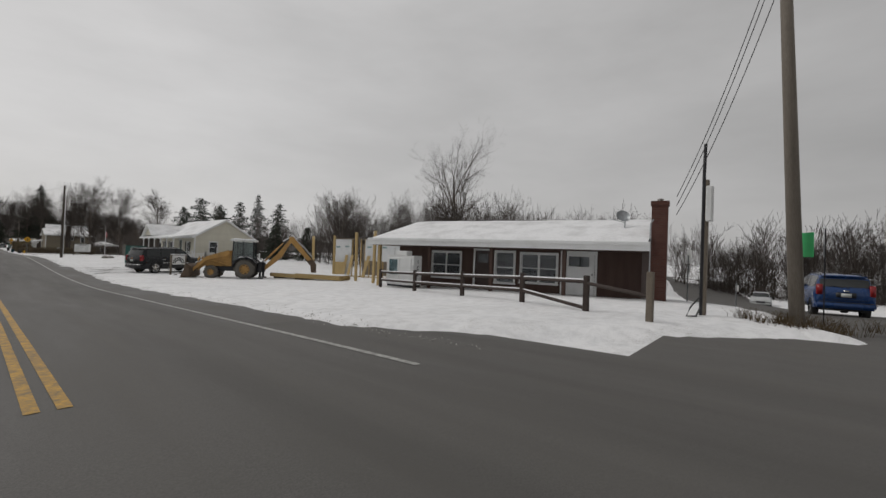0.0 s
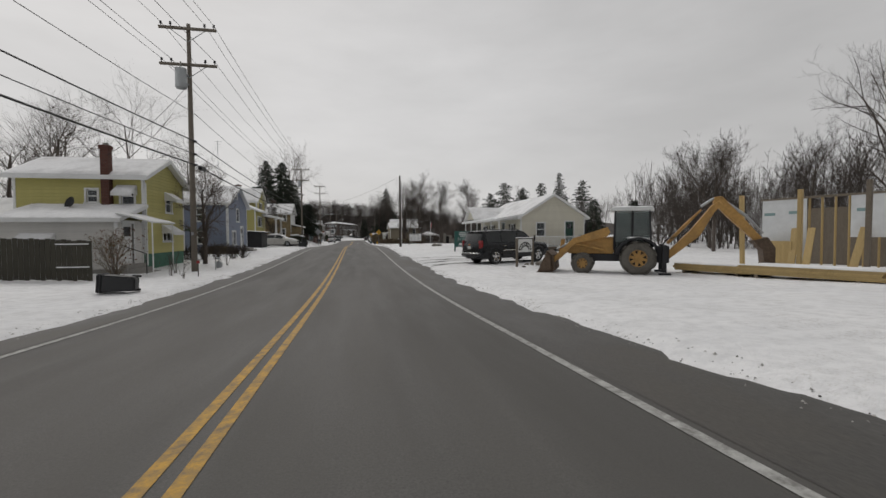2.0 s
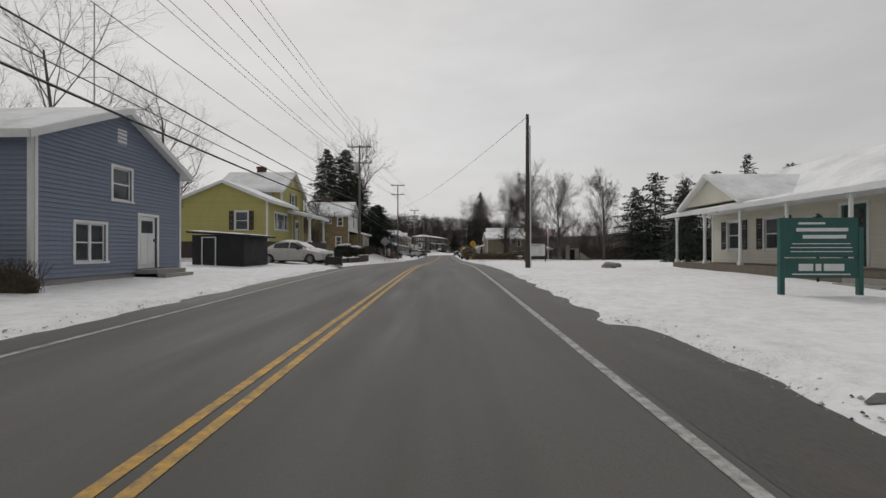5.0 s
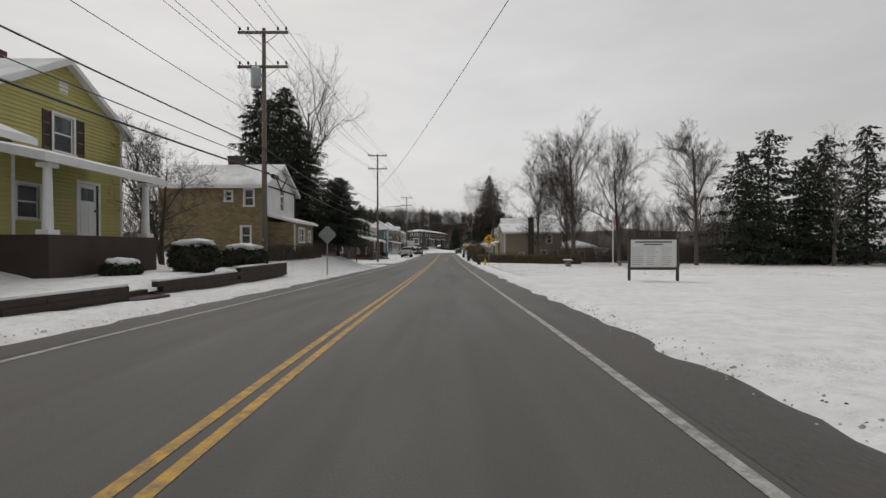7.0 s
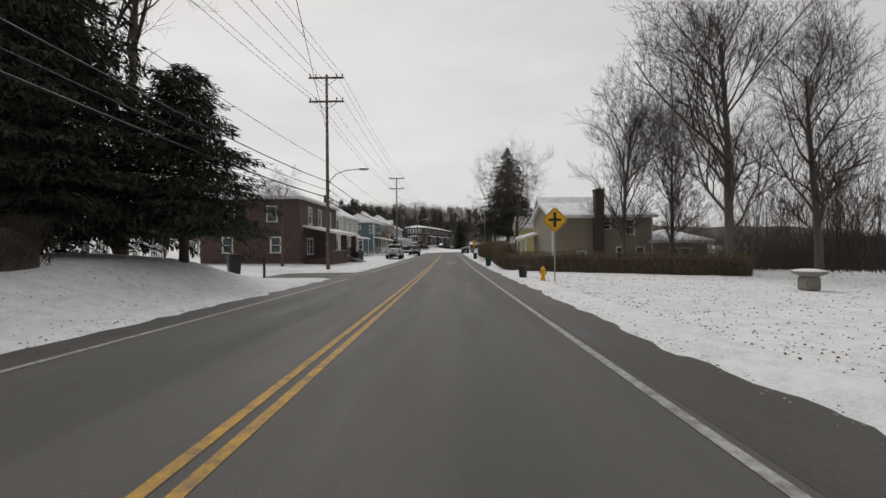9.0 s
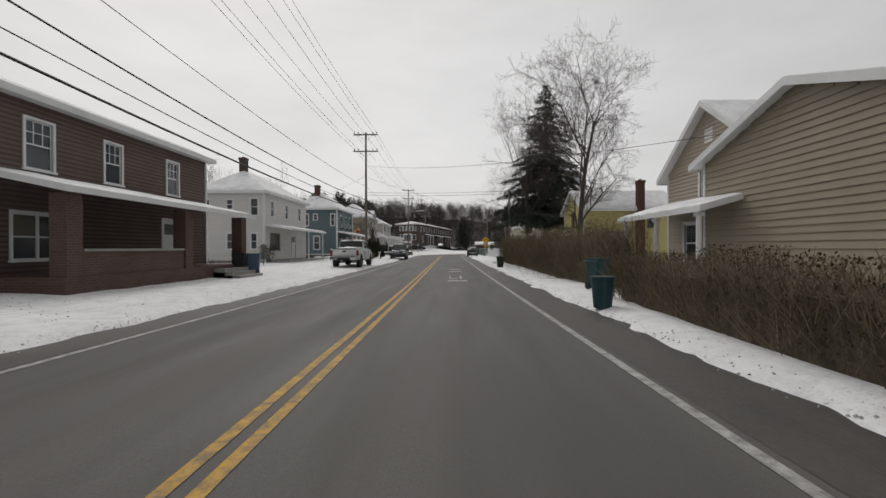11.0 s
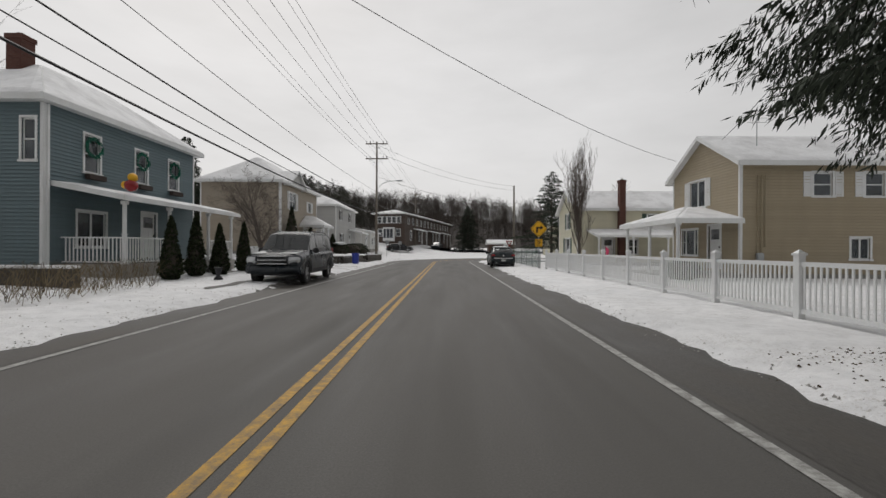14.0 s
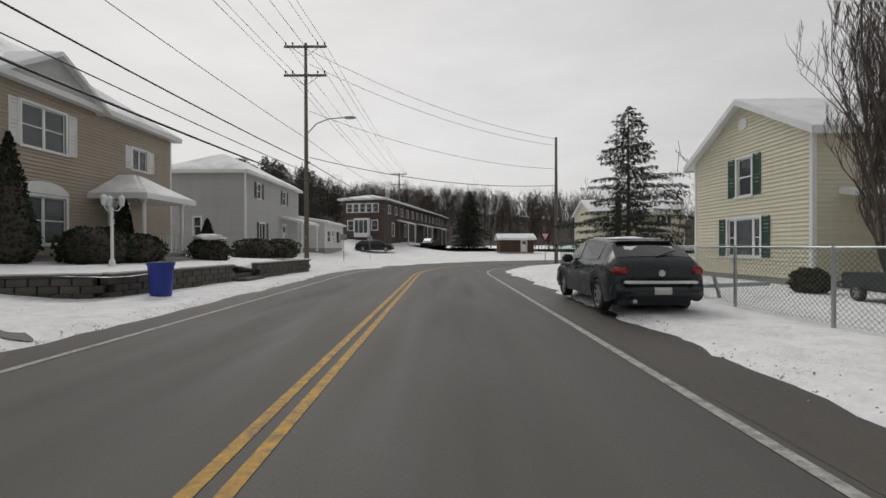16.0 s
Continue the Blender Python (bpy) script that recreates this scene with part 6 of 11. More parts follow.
def twig_hedge(seed, path, width, h, m, label, dens=260, leaf=None, name="hedge", twig=None, leaves=1.0, core=True, hvar=0.15):
    """A clipped, mostly leafless hedge along a polyline: woody core, countless upright twigs, some dry leaves."""
    rng = random.Random(seed)
    t = thing(name, m, label, "hedge")
    pts = [Vector(p) for p in path]
    lens = [(b - a).length for a, b in zip(pts, pts[1:])]
    total = sum(lens)

    def at(s):
        for a, b, ln in zip(pts, pts[1:], lens):
            if s <= ln:
                d = (b - a) / ln
                return a + d * s, Vector((-d.y, d.x, 0))
            s -= ln
        d = (pts[-1] - pts[-2]).normalized()
        return pts[-1].copy(), Vector((-d.y, d.x, 0))

    def top(s):
        return h * (1 + hvar * noise.noise(Vector((s * 0.5, seed, 0))) + 0.06 * noise.noise(Vector((s * 2.7, seed, 4))))

    vs, fs = [], []
    for _ in range(int(total * dens)):
        s = rng.random() * total
        c, nrm = at(s)
        o = rng.uniform(-0.5, 0.5) * width
        z0 = rng.random() ** 1.3 * top(s) * 0.8
        ln = rng.uniform(0.25, 0.7) * min(1, h)
        p = c + nrm * o + Vector((0, 0, z0))
        d = Vector((rng.gauss(0, 0.45), rng.gauss(0, 0.45), 1)) + nrm * (o / width) * 0.9
        q = p + d.normalized() * ln
        if q.z > c.z + top(s) * 1.06:
            q.z = c.z + top(s) * rng.uniform(0.95, 1.06)
        r = rng.uniform(0.004, 0.010)
        b = len(vs)
        for w, rr in ((p, r), (q, r * 0.4)):
            vs += [w + Vector((rr, 0, 0)), w + Vector((-rr * 0.5, rr * 0.87, 0)), w + Vector((-rr * 0.5, -rr * 0.87, 0))]
        fs += [(b, b + 1, b + 4, b + 3), (b + 1, b + 2, b + 5, b + 4), (b + 2, b, b + 3, b + 5)]
    me = bpy.data.meshes.new("twig_mass")
    me.from_pydata(vs, [], fs)
    me.materials.append(twig or TWIGR)
    o = new("twig_mass", me)
    o.parent = t
    tagged(o, kind="stuff")

    def samp(r):
        s = r.random() * total
        c, nrm = at(s)
        f = r.random() ** 0.8
        o_ = r.choice((-1, 1)) * (0.5 - 0.12 * r.random() ** 2) * width * (1 - 0.25 * f) if r.random() < 0.75 else r.uniform(-0.45, 0.45) * width
        zz = f * top(s) if abs(o_) > 0.3 * width else top(s) * r.uniform(0.9, 1.03)
        return c + nrm * o_ + Vector((0, 0, 0.08 + zz * 0.97))

    if leaves:
        lv, lf = leaf_cloud(rng, int(total * dens * leaves), samp, 0.024, 0.6)
        me = bpy.data.meshes.new("foliage")
        me.from_pydata(lv, [], lf)
        me.materials.append(leaf or DRYLEAF)
        o = new("foliage", me)
        o.parent = t
        tagged(o, kind="stuff")
    if core:
        bm = bmesh.new()
        n = max(2, int(total / 0.5))
        prev = None
        for i in range(n + 1):
            s = total * i / n
            c, nrm = at(min(s, total - 1e-4))
            tip_ = min(1.0, 0.15 + s / 0.9, 0.15 + (total - s) / 0.9)
            w = width * 0.33 * tip_ * (1 + 0.2 * noise.noise(Vector((s, seed, 9))))
            hh = top(s) * 0.8 * (0.5 + 0.5 * tip_)
            ring = [bm.verts.new(c + nrm * w + Vector((0, 0, -0.1))), bm.verts.new(c + nrm * w * 0.9 + Vector((0, 0, hh * 0.8))), bm.verts.new(c + nrm * w * 0.5 + Vector((0, 0, hh))),
                    bm.verts.new(c - nrm * w * 0.5 + Vector((0, 0, hh))), bm.verts.new(c - nrm * w * 0.9 + Vector((0, 0, hh * 0.8))), bm.verts.new(c - nrm * w + Vector((0, 0, -0.1)))]
            if prev:
                for k in range(6):
                    bm.faces.new((prev[k], prev[(k + 1) % 6], ring[(k + 1) % 6], ring[k]))
            else:
                bm.faces.new(ring)
            prev = ring
        bm.faces.new(prev[::-1])
        part("wood_core", bm, HEDGECORE, t)
    return t


HEDGECORE = mat("hedge_core", (0.095, 0.073, 0.046), 0.95, var=0.5, grain=22, stain=5, bmp=1.0, bdist=0.05, dirt=(0.02, 0.014, 0.01), dirt_amt=0.8)


def thicket(name, seed, places, material, label, kids=(6, 4, 3), levels=4, height=(8, 12), conif=0.0, r=0.1, kind="stuff", upright=0.5, fine=0.016):
    """Far woods: many slight trees in one mesh, thinner built than those near by."""
    rng = random.Random(seed)
    kinds = []
    for k in range(5):
        kinds.append(grow(random.Random(seed * 10 + k), 1.0, 0.011, first=0.2, spread=0.5, levels=levels, kids=kids, upright=upright, crook=0.13, taper_end=0.0014))
    vs, fs = [], []
    for (x, y, z) in places:
        h = rng.uniform(*height)
        segs = rng.choice(kinds)
        a = rng.random() * 6.283
        ca, sa = math.cos(a) * h, math.sin(a) * h
        for pts, rad, lev in segs:
            s = 3
            b = len(vs)
            use = pts if lev == 0 else (pts[0], pts[-1])
            rr = rad if lev == 0 else (rad[0], rad[-1])
            for p, q in zip(use, rr):
                q = max(q * h, fine * (1.0 if lev < 2 else 0.75))
                px_, py_, pz_ = x + p.x * ca - p.y * sa, y + p.x * sa + p.y * ca, z + p.z * h
                vs += [(px_ + q, py_, pz_), (px_ - q * 0.5, py_ + q * 0.87, pz_), (px_ - q * 0.5, py_ - q * 0.87, pz_)]
            for i in range(len(use) - 1):
                c = b + 3 * i
                fs += [(c, c + 1, c + 4, c + 3), (c + 1, c + 2, c + 5, c + 4), (c + 2, c, c + 3, c + 5)]
    me = bpy.data.meshes.new(name)
    me.from_pydata(vs, [], fs)
    me.materials.append(material)
    return tagged(new(name, me), label, "woods", kind=kind)


def brush(name, seed, places, hh, material, label, per=60, spread=0.8, r=0.008):
    """Low scrub: sprays of thin stems from each place."""
    rng = random.Random(seed)
    vs, fs = [], []
    for (x, y, z) in places:
        for _ in range(per):
            a = rng.random() * 6.283
            h = hh * rng.uniform(0.4, 1.1)
            p = Vector((x + rng.gauss(0, spread * 0.4), y + rng.gauss(0, spread * 0.4), z - 0.05))
            m_ = p + Vector((math.cos(a) * h * 0.15, math.sin(a) * h * 0.15, h * 0.5))
            q = m_ + Vector((math.cos(a) * h * 0.3 + rng.gauss(0, 0.1), math.sin(a) * h * 0.3 + rng.gauss(0, 0.1), h * 0.45))
            b = len(vs)
            for w, rr in ((p, r), (m_, r * 0.7), (q, r * 0.4)):
                vs += [w + Vector((rr, 0, 0)), w + Vector((-rr * 0.5, rr * 0.87, 0)), w + Vector((-rr * 0.5, -rr * 0.87, 0))]
            for c in (b, b + 3):
                fs += [(c, c + 1, c + 4, c + 3), (c + 1, c + 2, c + 5, c + 4), (c + 2, c, c + 3, c + 5)]
    me = bpy.data.meshes.new(name)
    me.from_pydata(vs, [], fs)
    me.materials.append(material)
    return tagged(new(name, me), label, "scrub", kind="stuff")


def at_ground(x, y, rz=0.0, dz=0.0):
    return pose(x, y, land(x, y) + dz, 0, 0, rz)


# near trees on the left
bare_tree(11, 5.6, 0.14, at_ground(-7.5, 24.2), "small leafless fruit tree in the snowy front yard", first=0.22, spread=0.85, upright=0.28, kids=(11, 8, 7, 4), crook=0.17, bark=BARKD, twig=TWIG)
bare_tree(12, 6.6, 0.11, at_ground(-11.0, 65.5), "small spreading leafless tree in front of a stone house", first=0.16, spread=0.8, upright=0.25, forks=3, kids=(9, 8, 6, 4), crook=0.16, bark=BARKD, twig=TWIGD)
bare_tree(13, 17.6, 0.24, at_ground(-11.6, 87.4), "tall pale leafless tree among conifers", forks=3, first=0.35, spread=0.5, upright=0.4, crook=0.2, kids=(8, 6, 5, 4), twig=TWIG)
for sd_, x_, y_, h_ in ((14, -17.0, 28.0, 9.5), (15, -21.0, 30.0, 8.5), (16, -24.0, 26.5, 10.0), (17, -22.5, 50.0, 16.5), (25, -27.5, 47.0, 14.5), (26, -18.5, 53.5, 12.5)):
    bare_tree(sd_, h_, 0.2, at_ground(x_, y_), "leafless yard tree behind the houses", first=0.2, spread=0.7, upright=0.25, kids=(13, 9, 8), levels=4, twig=TWIGD)
bare_tree(18, 6.5, 0.12, at_ground(-11.0, 102.5), "leafless tree at the side street", first=0.2, spread=0.9, upright=0.2)
bare_tree(19, 5.8, 0.11, at_ground(-11.0, 163.4), "spreading leafless ornamental tree on the lawn", first=0.15, spread=1.0, upright=0.2, kids=(11, 7, 6, 4), forks=2)
conifer(36, 10.6, 2.4, at_ground(-22.6, 173.5), "dark spruce behind a taupe house")
bare_tree(20, 1.3, 0.025, at_ground(-7.6, 161.2), "young sapling in the snow", first=0.3, spread=0.4, levels=3)
for sd_, x_, y_, h_ in ((21, -26.0, 146.0, 10), (22, -23.5, 140.5, 9.5), (23, -27.0, 128.0, 9.0), (24, -24.0, 163.0, 9.5), (27, -23.0, 155.5, 11.0), (28, -20.5, 161.0, 9.5)):
    bare_tree(sd_, h_, 0.2, at_ground(x_, y_), "leafless tree behind the houses", first=0.2, spread=0.6, upright=0.35, kids=(10, 7, 6), levels=4, twig=TWIGD)
conifer(37, 1.5, 0.4, at_ground(-11.4, 126.4), "small snowy spruce sapling beside a white house", name="conifer_sapling", whorls=9, per=6, clump=0.22, step=0.1, sprays=5, base=0.3, trunk_r=0.03)
# conifers on the left
conifer(31, 14.8, 3.2, at_ground(-12.7, 84.6), "very tall dark spruce at the lawn's edge", droop=0.3, clump=0.6, step=0.18, whorls=40, per=8, sprays=8, shape=0.6, base=0.06, ragged=0.35)
conifer(32, 15.6, 2.9, at_ground(-16.0, 87.0), "tall dark spruce at the lawn's edge", droop=0.3, clump=0.6, step=0.18, whorls=38, per=8, sprays=8, shape=0.6, ragged=0.35)
conifer(33, 11.2, 3.3, at_ground(-10.7, 82.9), "broad dark spruce at the lawn's edge", droop=0.2, whorls=34, per=10, ragged=0.3, clump=0.45, shape=0.62, thin=0.12, sprays=9, base=0.1)
conifer(34, 7.3, 3.0, at_ground(-8.3, 86.2), "broad dark spruce at the lawn's edge", droop=0.2, whorls=34, per=10, ragged=0.3, clump=0.45, shape=0.62, thin=0.12, sprays=9, base=0.16)
# trees on the right
for sd_, x_, y_, h_, kw in ((41, 14.9, 90.6, 14.0, dict(trunk_r=0.24)), (42, 20.2, 92.0, 12.6, dict(trunk_r=0.2)), (43, 12.6, 97.5, 11.0, dict(trunk_r=0.17)),
                            (44, 16.8, 99.5, 10.8, dict(trunk_r=0.16)), (45, 25.2, 86.5, 13.8, dict(trunk_r=0.2))):
    tr = kw.pop("trunk_r")
    bare_tree(sd_, h_, tr, at_ground(x_, y_), "tall leafless maple on a snowy lawn", first=0.18, spread=0.52, upright=0.36, kids=(22, 11, 8, 4), reach=0.5 if sd_ == 45 else 0.72, twig=TWIGD, **kw)
bare_tree(46, 12.2, 0.23, at_ground(10.6, 126.6), "large spreading leafless tree behind the hedge", first=0.24, spread=0.9, upright=0.2, forks=1, kids=(14, 9, 8, 6), reach=1.05, crook=0.19, bark=BARKD, twig=TWIGD)
bare_tree(47, 13.0, 0.17, at_ground(8.9, 136.2), "leafless tree beside a big spruce", first=0.28, spread=0.8, upright=0.2, kids=(16, 9, 8, 5), bark=BARKD, twig=TWIGD)
bare_tree(48, 7.4, 0.085, at_ground(11.2, 166.6), "upright leafless pear tree by the porch", first=0.12, spread=0.1, upright=1.0, kids=(16, 8, 5, 3), twig=TWIG, forks=2)
conifer(51, 17.6, 4.8, at_ground(11.2, 139.8), "huge drooping Norway spruce", droop=0.45, base=0.17, whorls=36, per=9, ragged=0.35, clump=0.42, step=0.13, sprays=24, hang=0.9, thin=0.11, low=3.6, trunk_r=0.35)
conifer(52, 10.4, 3.5, at_ground(13.6, 185.5), "open spruce with thin branches", droop=0.12, whorls=23, per=7, ragged=0.4, clump=0.45, sprays=10, thin=0.14, base=0.12)
conifer(53, 10.5, 3.1, at_ground(6.0, 234.0), "dark spruce on the snowy rise", droop=0.25, whorls=30, per=9)
for sd_, x_, y_, h_, rr in ((55, 30.5, 88, 11.0, 3.3), (56, 34.5, 90, 13.6, 3.6), (57, 37.5, 87, 12.2, 2.9), (58, 42.5, 88, 13.5, 2.6), (59, 46, 86, 15.5, 2.9), (60, 50, 83, 13.5, 2.7), (61, 40, 92, 11.5, 2.9)):
    conifer(sd_, h_, rr, at_ground(x_, y_), "dark evergreen at the edge of a field", droop=0.12, whorls=30, per=7, clump=0.72, step=0.23, ragged=0.55, thin=0.19, sprays=5, shape=0.5 + 0.07 * (sd_ % 4))
for sd_, x_, y_, h_ in ((70, 36.2, 84.5, 11.0), (75, 44.6, 83.5, 10.5)):
    bare_tree(sd_, h_, 0.15, at_ground(x_, y_), "leafless tree among field-edge evergreens", first=0.2, spread=0.5, upright=0.4, kids=(14, 8, 6), levels=4, twig=TWIGD)
for sd_, x_, y_, h_ in ((64, 21.5, 58.0, 4.6), (65, 24.5, 56.5, 5.2), (66, 28.5, 54.0, 5.0), (67, 33.0, 50.0, 6.0), (68, 37.0, 47.0, 5.6)):
    conifer(sd_, h_, 1.7, at_ground(x_, y_), "evergreen behind the ranch house", whorls=18, per=7, step=0.25, clump=0.7)

bare_tree(49, 21.0, 0.32, at_ground(54.0, 29.5), "tall spreading leafless tree behind the shop", first=0.25, spread=0.7, upright=0.3, forks=3, kids=(8, 6, 6, 5), twig=TWIGD)
# hedges
twig_hedge(71, [(7.2, 110.6, land(7.2, 110)), (6.9, 116.2, land(7, 116)), (7.1, 126, land(7, 126)), (7.0, 137.2, land(7, 137))], 1.8, 2.2, Matrix.Identity(4), "tall clipped brown hedge, leafless in winter", dens=760, leaves=1.2, leaf=OLIVELEAF)
twig_hedge(72, [(6.25, 108.4, land(6, 108)), (5.7, 99.5, land(5.7, 99)), (7.0, 96.2, land(7, 96)), (15.6, 90.2, land(15, 90))], 1.1, 1.15, Matrix.Identity(4), "low brown hedge round a snowy lawn", dens=460, leaves=1.0)
twig_hedge(73, [(-8.0, 64.8, land(-8, 65)), (-8.3, 80.5, land(-8.3, 80))], 0.9, 1.15, Matrix.Identity(4), "dark clipped hedge in front of a stone house", dens=420, twig=TWIGD, leaves=1.0)
twig_hedge(74, [(-7.9, 33.2, land(-7.9, 33)), (-10.6, 33.0, land(-10.6, 33))], 0.6, 0.75, Matrix.Identity(4), "small leafless hedge below a blue house", dens=260, twig=TWIGD, leaves=0.2)
for k, (x_, y_) in enumerate(((-9.4, 27.0), (-8.6, 27.5), (-7.9, 28.0), (-7.2, 28.6), (-6.6, 29.2), (-10.3, 26.9))):
    bare_tree(80 + k, 1.25, 0.03, at_ground(x_, y_), "clipped leafless bush in the snow", first=0.1, spread=0.6, levels=4, kids=(9, 6, 5), upright=0.4, forks=4, group="clipped bushes", twig=TWIGD)

# shrubs
zbed = ground_base(57) + 0.5
shrub(91, 0.85, 0.85, 1.15, pose(-7.4, 61.8, zbed), "round clipped evergreen bush capped with snow", snow=True)
shrub(92, 1.0, 0.95, 1.0, pose(-7.2, 65.2, zbed), "spreading evergreen bush dusted with snow", snow=True, n=1100)
shrub(93, 0.55, 0.55, 0.5, pose(-8.4, 59.6, zbed), "small evergreen bush with snow", snow=True, n=700)
for k, (x_, y_, h_) in enumerate(((-8.6, 149.9, 2.3), (-8.7, 151.6, 2.5), (-8.5, 153.0, 2.2), (-8.6, 155.4, 2.4))):
    shrub(100 + k, 0.42, 0.42, h_, at_ground(x_, y_), "narrow dark arborvitae before a porch", "arborvitae", 1500, 0.09, ARBOR, cone=True, group="arborvitae by the porch")
for k, (x_, y_, h_, r_) in enumerate(((-11.6, 169.9, 4.0, 0.75), (-11.4, 174.2, 2.7, 0.5), (-10.6, 178.8, 2.1, 0.6), (-8.2, 158.9, 1.2, 0.35))):
    shrub(110 + k, r_, r_, h_, at_ground(x_, y_), "dark pointed arborvitae by the house", "arborvitae", 1700, 0.09, ARBOR, cone=True, group="arborvitae by the house")
for k, (x_, y_, r_, h_) in enumerate(((-10.4, 171.6, 1.1, 1.3), (-10.2, 173.0, 1.1, 1.15), (-9.3, 176.6, 0.85, 1.3), (-9.4, 181.5, 1.3, 1.3), (-9.0, 183.6, 1.2, 1.2), (-9.6, 186.0, 1.2, 1.3))):
    shrub(120 + k, r_, r_, h_, at_ground(x_, y_, 0, 0.1), "low dark evergreen shrub in a raised bed", n=1100, snow=(k == 2), group="shrubs in the bed")
shrub(130, 0.55, 0.5, 0.65, at_ground(8.9, 163.7), "round dark bush by the chain-link fence", n=900, size=0.06)
shrub(131, 0.4, 0.4, 0.6, at_ground(10.6, 168.0), "brown-green bush under the window", n=900, material=DRYLEAF)
shrub(132, 0.6, 0.6, 0.8, at_ground(10.8, 152.0), "round dark bush by the porch", n=900)

# distant woods
rg = random.Random(5)
far = []
for _ in range(190):   # behind the shop, the ranch and the field
    y_ = rg.uniform(-45, 60)
    x_ = rg.uniform(40, 60) + (4 if y_ > 25 else 0) + (24 if y_ < 0 else 0)
    far.append((x_, y_, land(x_, y_) - 0.2))
near = []
for _ in range(50):   # nearer trees past the ranch
    x_, y_ = rg.uniform(33, 48), rg.uniform(30, 66)
    near.append((x_, y_, land(x_, y_) - 0.2))
thicket("woods", 9, near, TWIGD, "leafless trees past the ranch house", height=(6, 9.5), fine=0.01, kids=(9, 6, 4))
thicket("woods", 1, [p for p in far if p[1] > 12], TWIGD, "leafless woods behind the buildings", height=(9, 14), fine=0.013, kids=(9, 6, 4))
thicket("woods", 11, [p for p in far if p[1] <= 12], TWIGD, "brown leafless thicket down the side road", height=(6.5, 9.5), fine=0.013, kids=(9, 6, 4))
far = []
for _ in range(60):
    x_, y_ = rg.uniform(24, 60), rg.uniform(95, 125)
    far.append((x_, y_, land(x_, y_) - 0.2))
thicket("woods", 8, far, TWIGD, "leafless trees at the field's edge", height=(7, 11), fine=0.011, kids=(8, 6, 4))
far = []
for _ in range(80):
    x_, y_ = rg.uniform(22, 80), rg.uniform(180, 250)
    far.append((x_, y_, land(x_, y_) - 0.2))
lf = []
for _ in range(75):
    x_, y_ = rg.uniform(-48, -25), rg.uniform(98, 205)
    lf.append((x_, y_, land(x_, y_) - 0.2))
for _ in range(34):
    x_, y_ = rg.uniform(-46, -24), rg.uniform(58, 96)
    lf.append((x_, y_, land(x_, y_) - 0.2))
thicket("woods", 6, lf, TWIGD, "brown leafless trees behind the houses", height=(8, 12), fine=0.022, kids=(7, 5, 3))
thicket("woods", 2, far, TWIG, "leafless woods beyond the field", height=(9, 13), fine=0.028)


# wooded ridge behind the far end of the road
def ridge_h(x, y):
    along = smooth(-260, -60, x) * (1 - smooth(10, 120, x) * 0.75)
    n = noise.noise(Vector((x * 0.017, y * 0.01, 2))) + 0.4 * noise.noise(Vector((x * 0.06, y * 0.05, 5)))
    knoll = 11.0 * smooth(-8, -34, x) * (1 - smooth(-120, -190, x)) * smooth(226, 262, y) * (1 - 0.4 * smooth(285, 330, y))
    return max((15.0 * (0.5 + 0.5 * along) + 5.0 * n) * smooth(262, 345, y), knoll + 1.5 * n - 1.0)


bm = bmesh.new()
grid = []
for j in range(14):
    row = []
    for i in range(41):
        x_, y_ = -300 + i * 13.0, 222 + j * 11.8
        row.append(bm.verts.new((x_, y_, 1.6 + ridge_h(x_, y_))))
    grid.append(row)
for j in range(13):
    for i in range(40):
        bm.faces.new((grid[j][i], grid[j][i + 1], grid[j + 1][i + 1], grid[j + 1][i]))
LEAFLITTER = mat("woodland_floor", (0.05, 0.041, 0.034), 0.95, var=0.35, grain=1.2, stain=0.08, dirt=(0.16, 0.155, 0.15), dirt_amt=0.5, bmp=0.6, bdist=0.4)
tagged(part("hillside", bm, LEAFLITTER), "snow-dusted wooded hillside beyond the road", "hill", kind="structure")
far = []
for _ in range(900):
    y_ = 262 + 100 * rg.random()
    x_ = rg.uniform(-130, 75)
    far.append((x_, y_, 1.4 + ridge_h(x_, y_)))
thicket("woods", 3, far, TWIGD, "grey leafless woods on the hillside", height=(9, 15), kids=(11, 7), levels=3, fine=0.034)
# low dark evergreens on the slope
proto = conifer(201, 8.5, 2.2, pose(-24, 225, land(-24, 225)), "dark pine on the wooded slope", whorls=16, per=6, clump=0.8, step=0.4, sprays=6, base=0.15, thin=0.17, shape=0.6, ragged=0.45, material=PINE, group="pines on the slope")
for k in range(70):
    x_, y_ = rg.uniform(-85, -22), rg.uniform(232, 275)
    if k < 36:
        x_, y_ = rg.uniform(-54, -22), rg.uniform(226, 262)
    copy_thing(proto, pose(x_, y_, max(land(x_, y_), 1.6 + ridge_h(x_, y_)) - 0.4, 0, 0, rg.uniform(0, 360)) @ Matrix.Scale(rg.uniform(0.7, 1.55), 4))
# trees to the left of the houses
far = []
for _ in range(70):
    x_, y_ = rg.uniform(-75, -30), rg.uniform(-30, 190)
    far.append((x_, y_, land(x_, y_) - 0.2))
thicket("woods", 4, far, TWIG, "leafless woods behind the houses", height=(7, 10), fine=0.025)
